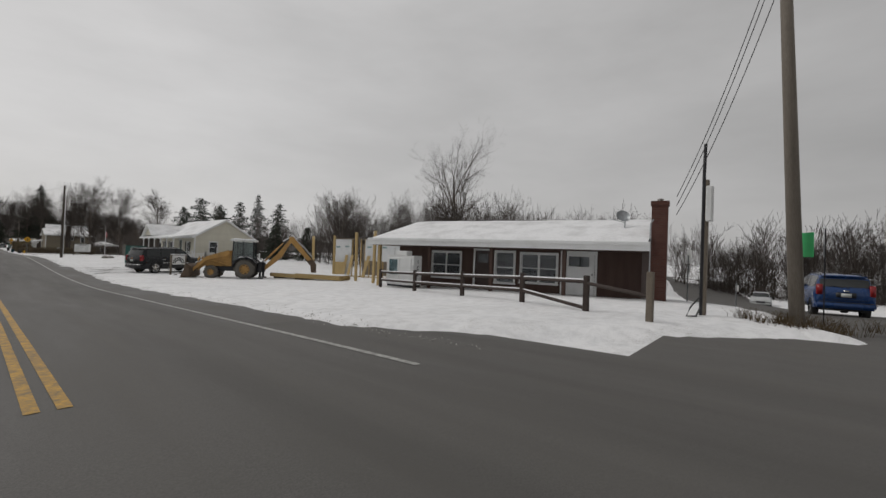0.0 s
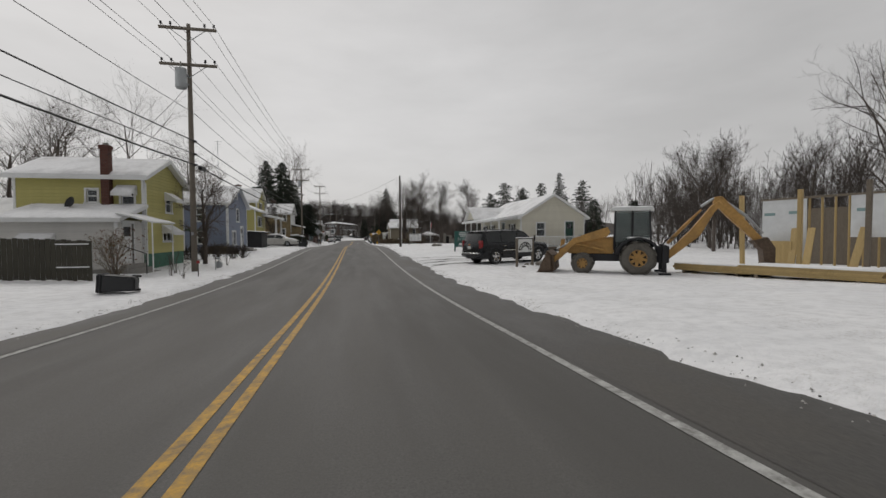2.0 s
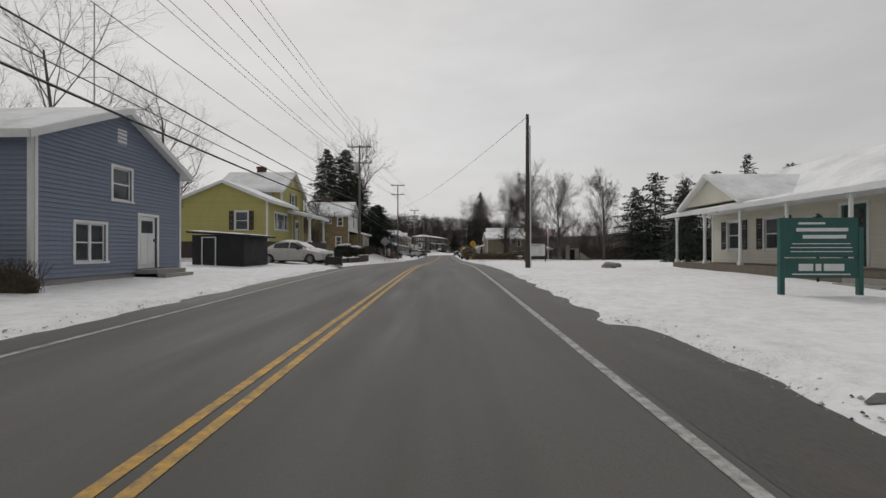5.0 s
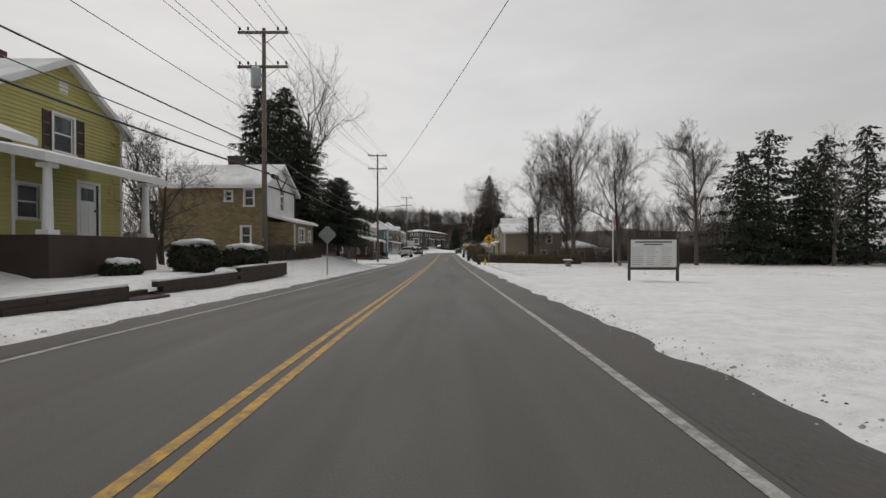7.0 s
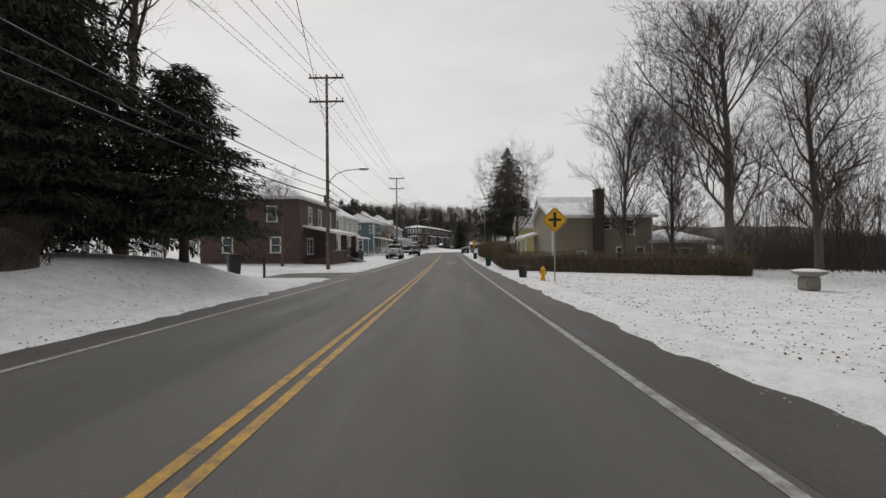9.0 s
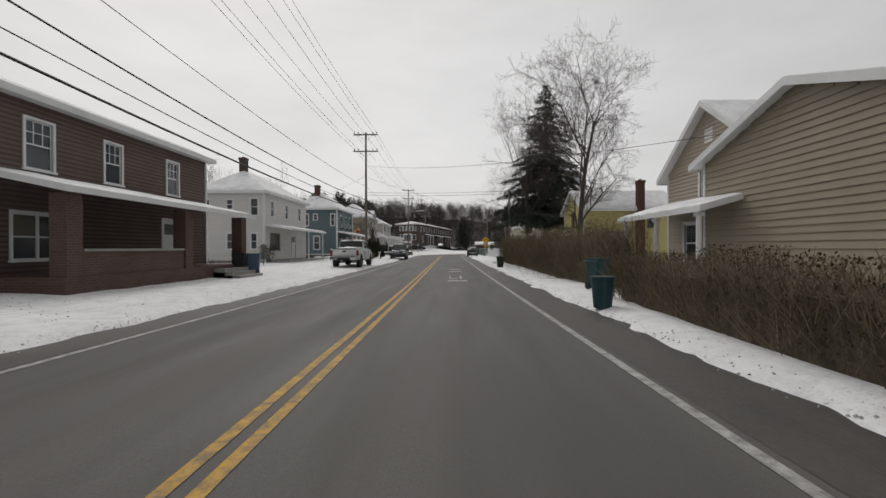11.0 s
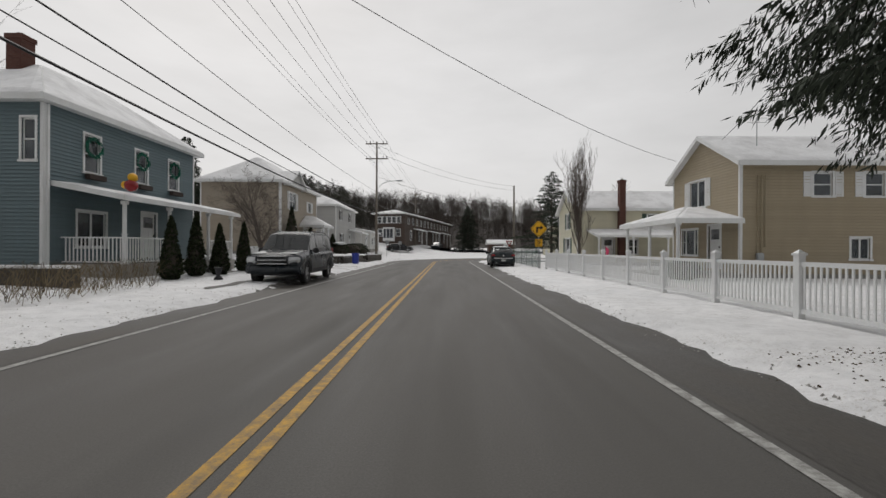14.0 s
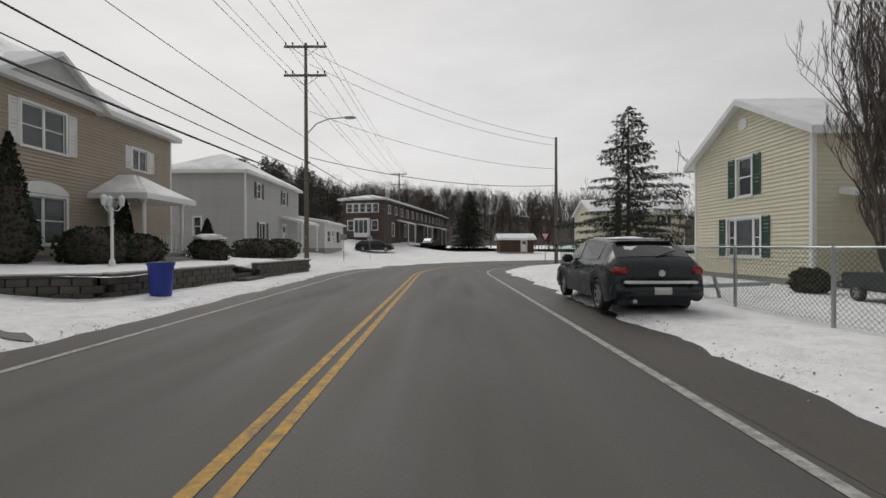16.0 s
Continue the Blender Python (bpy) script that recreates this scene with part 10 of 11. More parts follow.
part("digging_bucket", bm, MUD, bk, "rusty digging bucket")
for s in (-0.27, -0.09, 0.09, 0.27):
    part("bucket_tooth", tube(bmesh.new(), [(-4.65, s, 0.06), (-4.42, s, 0.02)], [0.04, 0.012], 4), MUD, bk)
for s in (-1, 1):
    lg = part("stabiliser", boxes((-1.6, -1.45, s * 0.75 - 0.07, s * 0.75 + 0.07, 0.1, 1.2)), DKMETAL, bk)
    part("foot", rbox(-1.75, -1.3, s * 0.85 - 0.15, s * 0.85 + 0.15, 0.0, 0.08, 0.02, 1), DKMETAL, lg)
for k in range(3):
    part("hydraulic_hose", tube(bmesh.new(), [(-1.4, 0.1 * k - 0.1, 1.0), (-1.7, 0.12 * k - 0.1, 1.45), (-2.1, 0.1 * k - 0.1, 1.5)], 0.018, 5), BLACKP, bk)


# ---------- building site beside the shop ----------
for k, (x_, y_, h_) in enumerate(((18.0, 12.9, 3.3), (18.6, 10.9, 3.35), (19.4, 9.1, 3.5), (17.6, 6.6, 3.4), (16.6, 3.4, 3.3))):
    p = thing("timber_post", pose(x_, y_, gz(x_, y_), rw.uniform(-1, 1), rw.uniform(-1, 1), 15), "tall new pressure-treated post set in the snow", "post", "building-site posts")
    part("shaft", rbox(-0.075, 0.075, -0.075, 0.075, -0.4, h_, 0.006, 1), WOODNEW if k != 2 else WOODGREY, p)
WRAP = mat("white_house_wrap", (0.66, 0.68, 0.69), 0.55, var=0.05, grain=3, stain=0.8, bmp=0.4, bdist=0.03)
fr = thing("framed_wall", pose(22.6, 9.0, gz(22, 9), 0, 0, -80), "unfinished stud-framed building wrapped in white sheeting", "building")
part("wrap_panel", boxes((-6.2, -4.25, -0.03, 0.0, 0.1, 3.2)), WRAP, fr, "white house wrap with grey marks")
part("wrap_panel", boxes((-2.6, 0.6, -0.03, 0.0, 1.4, 3.2)), WRAP, fr, "white house wrap with grey marks")
part("wrap_panel", boxes((0.65, 6.4, -0.03, 0.0, 0.1, 3.2)), WRAP, fr)
for u, z in ((-6.1, 2.45), (-5.0, 2.5), (-2.4, 2.5), (-0.7, 2.5), (2.0, 2.5), (4.0, 2.5)):
    part("wrap_mark", boxes((u, u + 0.5, -0.034, -0.031, z, z + 0.14)), mat("faded_print", (0.22, 0.33, 0.33), 0.6), fr)
for k in range(26):
    part("stud", boxes((-6.2 + 0.5 * k, -6.16 + 0.5 * k, 0.0, 0.12, 0.0, 3.2)), WOODNEW, fr)
part("top_plate", boxes((-6.3, 6.5, -0.05, 0.14, 3.2, 3.3)), WOODGREY, fr)
part("bottom_plate", boxes((-6.3, 6.5, 0.0, 0.14, -0.05, 0.05)), WOODNEW, fr)
part("back_wall", boxes((-6.3, 6.5, 3.6, 3.7, -0.1, 2.9)), WOODGREY, fr)
part("side_wall", boxes((6.4, 6.5, 0.1, 3.6, -0.1, 2.9)), WOODNEW, fr)
for u in (-4.5, -3.9, -2.2):
    b_ = part("leaning_board", rbox(-0.15, 0.15, -0.02, 0.02, 0.0, 1.9, 0.004, 1), WOODNEW, fr)
    b_.matrix_basis = pose(u, -0.7, 0, -16, 4 * (u + 3.5), 0)
part("plywood_sheet", boxes((-6.0, -4.6, -0.5, -0.47, 0.0, 1.2)), WOODNEW, fr)
for k, (x_, y_, ln, rows_n, a_) in enumerate(((15.4, 11.6, 2.9, 4, -72), (16.2, 8.6, 3.9, 5, -70))):
    ls = thing("lumber_stack", pose(x_, y_, gz(x_, y_), 0, 0, a_), "stack of new yellow lumber topped with snow", "lumber", "lumber stacks")
    for u in (-ln * 0.35, ln * 0.35):
        part("bearer", boxes((u - 0.05, u + 0.05, -0.6, 0.6, -0.05, 0.1)), WOODGREY, ls)
    pm = mesh_of("plank", rbox(-ln / 2, ln / 2, -0.07, 0.07, 0.0, 0.04, 0.004, 1), WOODNEW)
    for r in range(rows_n + 2):
        for c in range(8):
            piece("plank", pm, ls, pose(rw.uniform(-0.08, 0.08), -0.53 + 0.15 * c, 0.1 + 0.045 * r))
    zt_ = 0.1 + 0.045 * (rows_n + 2)
    part("snow_cover", snow_slab(bmesh.new(), [(-ln / 2, -0.6, zt_), (ln / 2, -0.6, zt_), (ln / 2, 0.6, zt_), (-ln / 2, 0.6, zt_)], 0.06, random.Random(k), n=8), SNOW_ROOF, ls)

# ice cabinet on the shop's porch
ib = thing("ice_cabinet", pose(14.35, -1.55, gz(14.2, -1.5) + 0.05, 0, 0, -77), "white ice cabinet with a pale blue glass door", "freezer")
part("cabinet", rbox(-0.85, 0.85, 0.0, 0.8, 0.1, 1.62, 0.03, 2), SIGNW, ib)
part("base", boxes((-0.8, 0.8, 0.05, 0.75, 0.0, 0.1)), DKMETAL, ib)
dr = part("door", rbox(-0.72, -0.02, -0.05, 0.0, 0.3, 1.5, 0.02, 1), SIGNW, ib)
part("pane", boxes((-0.62, -0.12, -0.062, -0.05, 0.62, 1.4)), glass_mat("ice_door_glass", (0.25, 0.42, 0.46)), dr)
dr = part("door", rbox(0.02, 0.72, -0.05, 0.0, 0.3, 1.5, 0.02, 1), SIGNW, ib)
for k, ch in enumerate("ICE"):
    text_part("letter", ch, 0.26, pose(0.86, 0.4, 1.3 - 0.32 * k, 90, 0, 90), INK, ib, 0.008)
part("compressor_box", rbox(-0.35, 0.35, 0.1, 0.6, 1.62, 1.85, 0.02, 1), SIGNW, ib)

# posts, poles and notices at the junction
plain_pole(12.0, -17.5, 11.0, "thick weathered utility pole at the junction", 0.15, lean=(-2.4, -2.2))
nt_ = thing("notice_sheet", pose(12.0, -17.5, gz(12, -17.5), 0, 0, 42), "bright green notice with a pale picture on a pole", "notice")
part("sheet", boxes((-0.17, 0.17, -0.19, -0.175, 1.55, 2.1)), mat("green_notice", (0.05, 0.5, 0.16), 0.5, var=0.08), nt_)
part("picture_block", boxes((-0.11, 0.09, -0.195, -0.191, 1.68, 1.98)), SIGNW, nt_)
part("text_bar", boxes((-0.14, 0.14, -0.195, -0.191, 1.99, 2.05)), SIGNW, nt_)
sl = thing("service_post", pose(12.15, -15.6, gz(12.1, -15.6)), "slim dark service posts with meter box", "service post")
part("pipe", tube(bmesh.new(), [(-0.12, 0, -0.3), (-0.12, 0, 3.6), (-0.05, 0, 4.4)], 0.04, 8), DKMETAL, sl)
part("timber_post", rbox(0.05, 0.2, -0.07, 0.07, -0.3, 3.5, 0.01, 1), WOODGREY, sl)
part("meter_box", rbox(-0.2, 0.04, -0.2, -0.06, 2.4, 3.3, 0.02, 1), SIGNW, sl)
part("cable_loop", tube(bmesh.new(), [(-0.1, 0, 0.5), (-0.7, 0.1, 0.25), (-1.1, 0.1, 0.05), (-0.6, 0.0, 0.02), (-0.2, 0, 0.2)], 0.02, 5), WIRE, sl)
p_ = Vector((12.0, -17.5, gz(12, -17.5)))
for k, z_ in enumerate((10.6, 10.2, 9.4)):
    cable("power_line", p_ + Vector((0, 0, z_)), Vector((15.2, -14.2, ground_base(0) + 4.2 - 0.3 * k)), 0.5, 0.012, "service cable from the pole to the shop")
cable("power_line", p_ + Vector((0, 0, 10.4)), Vector((-9.0, -30.0, 10.2)), 0.5, 0.011, "overhead power line across the junction")
brush("dry_grass", 71, [(12.0 + rw.gauss(0, 0.5), -17.3 + rw.gauss(0, 0.5), gz(12, -17.3)) for _ in range(26)], 0.35, DRYLEAF, "tufts of dry grass at the pole's foot", per=26, spread=0.3, r=0.006)

# ---------- bins ----------
BIN_BLACK = mat("black_bin_plastic", (0.022, 0.023, 0.025), 0.55, var=0.2)
BIN_BLUE = mat("blue_bin_plastic", (0.02, 0.04, 0.28), 0.5, var=0.12)
BIN_NAVY = mat("slate_blue_bin_plastic", (0.06, 0.11, 0.17), 0.5, var=0.15)
BIN_TEAL = mat("teal_bin_plastic", (0.012, 0.055, 0.066), 0.5, var=0.15)


def wheelie_bin(m, label, material, h=1.05, w=0.58, d=0.68, lid=True):
    b = thing("rubbish_bin", m, label, "bin")
    bm = bmesh.new()
    quads(bm, [(-w * 0.4, -d * 0.38, 0.04), (w * 0.4, -d * 0.38, 0.04), (w * 0.4, d * 0.38, 0.04), (-w * 0.4, d * 0.38, 0.04), (-w / 2, -d / 2, h * 0.93), (w / 2, -d / 2, h * 0.93), (w / 2, d / 2, h * 0.93), (-w / 2, d / 2, h * 0.93)], BOXF)
    part("body", bevel_all(bm, 0.04, 2), material, b)
    part("rim", rbox(-w / 2 - 0.03, w / 2 + 0.03, -d / 2 - 0.03, d / 2 + 0.03, h * 0.9, h * 0.95, 0.015, 1), material, b)
    if lid:
        part("lid", rbox(-w / 2 - 0.03, w / 2 + 0.03, -d / 2 - 0.05, d / 2 + 0.03, h * 0.95, h * 1.02, 0.03, 2), material, b)
        part("handle", tube(bmesh.new(), [(-w * 0.35, d / 2 + 0.08, h * 0.9), (w * 0.35, d / 2 + 0.08, h * 0.9)], 0.018, 6), material, b)
    for s in (-1, 1):
        part("wheel", tube(bmesh.new(), [(s * w * 0.36, d * 0.4, 0.12), (s * w * 0.47, d * 0.4, 0.12)], 0.12, 12), RUBBER, b)
    return b


def round_bin(m, label, material, h=0.85, r=0.3, lid=False):
    b = thing("rubbish_bin", m, label, "bin")
    part("body", tube(bmesh.new(), [(0, 0, 0), (0, 0, 0.03), (0, 0, h * 0.9), (0, 0, h * 0.92), (0, 0, h)], [r * 0.78, r * 0.8, r * 0.97, r * 1.06, r * 1.06], 20), material, b, smooth_faces=False)
    # black disc in place of the bin's shaded hollow
    part("mouth", tube(bmesh.new(), [(0, 0, h - 0.02), (0, 0, h + 0.004)], r * 0.98, 20), BLACKP, b)
    return b


wheelie_bin(pose(-5.3, 11.4, gz(-5.6, 11.4) + 0.27, 0, -86, 8), "black wheeled bin lying on its side in the snow", BIN_BLACK, 0.95, 0.5, 0.56)
wheelie_bin(pose(-4.35, 48.6, gz(-4.9, 48.6) + 0.27, 0, -86, 6), "black wheeled bin lying on its side at the kerb", BIN_BLACK, 0.95, 0.5, 0.56)
wheelie_bin(at_ground(-4.85, 49.5, 200), "black wheeled bin standing at the kerb", BIN_BLACK, 0.95, 0.5, 0.56)
wheelie_bin(at_ground(-8.3, 118.2, 200), "slate blue wheeled bin beside the brick house", BIN_NAVY)
wheelie_bin(at_ground(-8.7, 117.6, 190), "dark wheeled bin beside the brick house", BIN_BLACK)
wheelie_bin(at_ground(6.1, 110.1, 20), "teal wheeled bin before the hedge", BIN_TEAL, 0.95, 0.5, 0.56)
round_bin(at_ground(5.1, 127.0), "open black rubbish bin on the snowy verge", BIN_BLACK, 0.76, 0.27)
round_bin(at_ground(5.2, 91.0), "small dark rubbish bin on the verge", BIN_BLACK, 0.55, 0.22)
round_bin(at_ground(4.95, 106.5), "small teal rubbish bin on the verge", BIN_TEAL, 0.7, 0.25)
round_bin(pose(-5.9, 168.1, land(-5.9, 168.1)), "bright blue rubbish bin before the block wall", BIN_BLUE, 0.85, 0.3)
wheelie_bin(pose(-9.0, 91.3, land(-9, 91.3), 0, 0, 40), "black wheeled bin at the side street", BIN_BLACK)
mp = thing("mailbox_post", pose(-7.8, 92.0, land(-7.8, 92)), "dark leaning post at the side street", "post")
part("post", rbox(-0.05, 0.05, -0.05, 0.05, -0.3, 1.1, 0.01, 1), WOODDK, mp)

# ---------- yards on the left ----------
gm = thing("gas_meter", at_ground(-5.7, 20.3, 80), "grey gas meter with bent pipes in the snow", "gas meter")
part("pipe", tube(bmesh.new(), [(-0.18, 0, -0.1), (-0.18, 0, 0.55), (-0.05, 0, 0.6), (0.15, 0, 0.6), (0.15, 0, 0.4)], 0.03, 8), METAL, gm)
part("meter_body", rbox(0.0, 0.3, -0.12, 0.12, 0.08, 0.42, 0.05, 2), METAL, gm)
cp = thing("canopy", pose(-10.6, 28.2, land(-10.6, 28.2)), "dark green metal canopy on thin posts", "canopy")
part("roof_sheet", slab(bmesh.new(), [(-1.7, -1.5, 2.0), (1.6, -1.5, 1.9), (1.6, 1.5, 1.9), (-1.7, 1.5, 2.0)], 0.14), GREEND, cp)
for x_ in (-1.55, 1.45):
    for y_ in (-1.4, 1.4):
        part("post", tube(bmesh.new(), [(x_, y_, -0.2), (x_, y_, 1.85)], 0.035, 8), DKMETAL, cp)
hu = thing("dark_hut", pose(-9.8, 46.4, up(-9.8, 46.4)), "black boarded lean-to with pale doorway", "shed")
part("hut_wall", boxes((-1.5, 1.2, -1.3, -1.2, -0.3, 1.75), (1.1, 1.2, -1.2, 1.6, -0.3, 1.75), (-1.5, -1.4, -1.2, 1.6, -0.3, 1.75)), INK, hu)
part("roof_sheet", slab(bmesh.new(), [(-1.7, -1.5, 1.95), (1.6, -1.5, 1.75), (1.6, 1.8, 1.75), (-1.7, 1.8, 1.95)], 0.1), INK, hu)
part("snow_cover", snow_slab(bmesh.new(), [(-1.65, -1.45, 1.95), (1.55, -1.45, 1.75), (1.55, 1.75, 1.75), (-1.65, 1.75, 1.95)], 0.05, random.Random(2), n=8), SNOW_ROOF, hu)
part("door_frame", boxes((-1.0, -0.95, -1.34, -1.3, 0.0, 1.6), (-0.3, -0.25, -1.34, -1.3, 0.0, 1.6), (-1.0, -0.25, -1.34, -1.3, 1.6, 1.65)), WHITE, hu)
bush_ = bare_tree(301, 2.2, 0.035, at_ground(-8.2, 16.2), "rusty brown bush with a few dead leaves beside a board fence", first=0.08, spread=0.5, forks=5, levels=4, kids=(7, 5, 4), upright=0.5, group="bare shrubs", twig=TWIGR)
lv_, lf_ = leaf_cloud(random.Random(301), 260, lambda r: Vector((r.gauss(0, 0.5), r.gauss(0, 0.5), r.uniform(0.5, 2.0))), 0.05)
me_ = bpy.data.meshes.new("foliage")
me_.from_pydata(lv_, [], lf_)
me_.materials.append(mat("rust_leaf", (0.17, 0.075, 0.035), 0.9, var=0.3))
o = new("foliage", me_)
o.parent = bush_
for k, (x_, y_) in enumerate(((-6.6, 17.2), (-6.9, 18.4), (-5.7, 16.0), (-6.0, 23.2))):
    bare_tree(310 + k, 1.2, 0.025, at_ground(x_, y_), "thin leafless shrub stems in the snow", first=0.05, spread=0.5, levels=3, kids=(7, 5), upright=0.7, group="bare shrubs", twig=TWIGD)
fm = thing("mailbox", at_ground(-5.5, 17.0), "small red reflector stake in the snow", "marker")
part("stake", tube(bmesh.new(), [(0, 0, -0.2), (0, 0, 0.65)], 0.02, 6), WOODDK, fm)
part("reflector", boxes((-0.06, 0.06, -0.02, 0.02, 0.55, 0.68)), REDLENS, fm)

# lamp post with three lanterns
lp = thing("lamp_post", pose(-9.0, 170.5, 0.72), "white garden lamp post with three lanterns", "lamp post")
part("pole", tube(bmesh.new(), [(0, 0, -0.1), (0, 0, 0.25), (0, 0, 0.3), (0, 0, 1.9)], [0.11, 0.08, 0.045, 0.04], 12), WHITE, lp)
for a in (0, 120, 240):
    c, s = math.cos(radians(a + 20)) * 0.26, math.sin(radians(a + 20)) * 0.26
    ln_ = part("lantern", tube(bmesh.new(), [(c, s, 1.95), (c, s, 2.2)], [0.06, 0.09], 6), HEADLENS, lp)
    part("cap", tube(bmesh.new(), [(c, s, 2.2), (c, s, 2.3)], [0.1, 0.02], 6), WHITE, ln_)
    part("arm", tube(bmesh.new(), [(0, 0, 1.85), (c * 0.6, s * 0.6, 1.8), (c, s, 1.95)], 0.016, 6), WHITE, ln_)
ub = thing("urn", at_ground(-7.1, 150.3), "small dark garden urn on the snow", "urn")
part("bowl", tube(bmesh.new(), [(0, 0, 0), (0, 0, 0.05), (0, 0, 0.15), (0, 0, 0.4), (0, 0, 0.45)], [0.16, 0.15, 0.06, 0.13, 0.15], 14), DKMETAL, ub)
for x_, y_, c_, w_ in ((-13.0, 166.0, WHITE, 0.5), (-13.9, 166.4, BIN_BLACK, 0.35)):
    b_ = thing("utility_box", pose(x_, y_, up(x_, y_)), "utility cabinet beside the house", "cabinet")
    part("cabinet", rbox(-w_, w_, -0.35, 0.35, 0.0, 0.85, 0.03, 1), c_, b_)
# snow-covered heap and low wall in front of the teal-blue house
bwall = thing("low_wall", pose(0, 0, 0), "low dark stone wall topped with snow", "wall")
part("wall_body", rbox(-15.5, -8.9, 146.2, 146.5, -0.2, 0.75, 0.03, 1), BLOCKM, bwall)
part("snow_cover", rbox(-15.5, -8.9, 146.15, 146.55, 0.75, 0.83, 0.03, 2), SNOW_ROOF, bwall)
for k in range(5):
    bm = bmesh.new()
    bmesh.ops.create_icosphere(bm, subdivisions=3, radius=1)
    for q in bm.verts:
        kk = 1 + 0.35 * noise.noise(q.co * 2.1 + Vector((k, 0, 0)))
        q.co = Vector((q.co.x * 0.5 * kk, q.co.y * 0.4 * kk, q.co.z * 0.28 * kk))
    o = part("snow_heap", bm, SNOW, None, smooth_faces=True)
    o.location = (-9.4 - 0.8 * k, 142.8 + 0.4 * (k % 2), land(-9.5, 143) + 0.12)
    tagged(o, "rough heap of snow over garden rubble", "snow heap", "snow heaps")
twig_hedge(302, [(-7.6, 141.5, land(-7.6, 141)), (-7.8, 147.6, land(-7.8, 147))], 1.2, 0.8, Matrix.Identity(4), "rough leafless brown shrubs beside a pole", dens=150, twig=TWIGR, leaves=0.25, core=False, name="shrub_row")
bare_tree(303, 1.7, 0.03, at_ground(-13.0, 131.0), "small sparse bush at the house corner", first=0.15, spread=0.6, forks=3, levels=4, kids=(7, 5, 4), upright=0.5, group="bare shrubs", twig=TWIGD)
simple_house("garden_shed", "small grey shed with snowy roof behind a fence", -29.2, -24.8, 139.5, 142.8, up(-27, 141), 2.1, GREYS, 'gable', 0.8, 'x', walls="SE", pieces=False, group="sheds")
yf = thing("board_fence", pose(-24.6, 133.6, land(-22, 133)), "weathered grey board fence beside a white house", "fence")
for k in range(30):
    part("board", boxes((0.158 * k, 0.158 * k + 0.15, 0, 0.025, -0.2, 1.75)), WOODGREY, yf)
for z_ in (0.3, 1.4):
    part("rail", boxes((0, 4.75, 0.027, 0.09, z_, z_ + 0.09)), WOODGREY, yf)
twig_hedge(304, [(-12.6, 119.4, land(-12, 119)), (-9.0, 118.9, land(-9, 119))], 0.8, 0.6, Matrix.Identity(4), "low leafless plants beside steps", dens=120, twig=TWIGR, leaves=0.3, core=False, name="plant_bed")
bm = bmesh.new()
doll = thing("plush_decoration", pose(-9.75, 149.5, 3.5), "yellow and red seasonal decoration on the porch roof", "decoration")
for x_, z_, r_, m_ in ((0, 0.0, 0.22, MATS["red_lens"]), (0.05, 0.28, 0.16, SIGNY), (-0.2, 0.02, 0.14, SIGNY)):
    bm = bmesh.new()
    bmesh.ops.create_icosphere(bm, subdivisions=2, radius=r_)
    o = part("lump", bm, m_, doll, smooth_faces=True)
    o.location = (x_, 0, z_)
# barber-style striped post by the grey house
bp = thing("striped_post", pose(-9.6, 191.5, up(-9.6, 191.5)), "white post wound with dark spiral stripe", "post")
part("post", tube(bmesh.new(), [(0, 0, 0), (0, 0, 2.6)], 0.1, 12), WHITE, bp)
part("stripe", tube(bmesh.new(), [(0.1 * math.cos(t), 0.1 * math.sin(t), 0.6 + 0.14 * t) for t in [0.5 * i for i in range(27)]], 0.03, 5), INK, bp)

# ---------- yards on the right ----------
ST = mat("weathered_stone", (0.27, 0.25, 0.22), 0.95, var=0.3, grain=16, vary=0.3, bmp=0.6, bdist=0.015)
bb = thing("stone_planter", at_ground(12.2, 83.0), "weathered stone birdbath on a block pedestal", "planter")
part("pedestal", rbox(-0.2, 0.2, -0.2, 0.2, 0.0, 0.4, 0.03, 2), ST, bb)
part("bowl", tube(bmesh.new(), [(0, 0, 0.4), (0, 0, 0.5), (0, 0, 0.56)], [0.2, 0.42, 0.44], 16), ST, bb)
part("snow_cap", tube(bmesh.new(), [(0, 0, 0.55), (0, 0, 0.6), (0, 0, 0.63)], [0.42, 0.36, 0.15], 16), SNOW_ROOF, bb)
fpole = thing("flagpole", at_ground(16.2, 83.4), "white flagpole with furled flag", "flagpole")
part("pole", tube(bmesh.new(), [(0, 0, -0.2), (0, 0, 4.6)], [0.05, 0.03], 10), WHITE, fpole)
part("flag", slab(bmesh.new(), [(0.03, 0.0, 4.4), (0.28, 0.1, 4.1), (0.22, 0.05, 3.3), (0.03, 0.0, 3.5)], 0.04), mat("flag_cloth", (0.4, 0.12, 0.12), 0.9, var=0.3, grain=5), fpole)
fpx = thing("stone_fireplace", at_ground(20.2, 85.4, -20), "old outdoor stone fireplace with dark opening", "fireplace")
rs = random.Random(17)
for s in (-1, 1):
    for r in range(7):
        part("stone", rbox(s * 0.62 - 0.28 + rs.uniform(-.03, .03), s * 0.62 + 0.28 + rs.uniform(-.03, .03), -0.35, 0.35 + rs.uniform(-.04, .04), 0.22 * r, 0.22 * r + 0.21, 0.02, 1), ST, fpx)
part("lintel", rbox(-0.95, 0.95, -0.4, 0.4, 1.54, 1.74, 0.03, 1), ST, fpx)
# back of the opening, its shade put in as near-black colour
part("back", boxes((-0.5, 0.5, 0.25, 0.4, 0.0, 1.54)), INSIDESHADE, fpx)
part("chimney_top", rbox(-0.9, -0.4, -0.3, 0.3, 1.74, 2.2, 0.03, 1), ST, fpx)
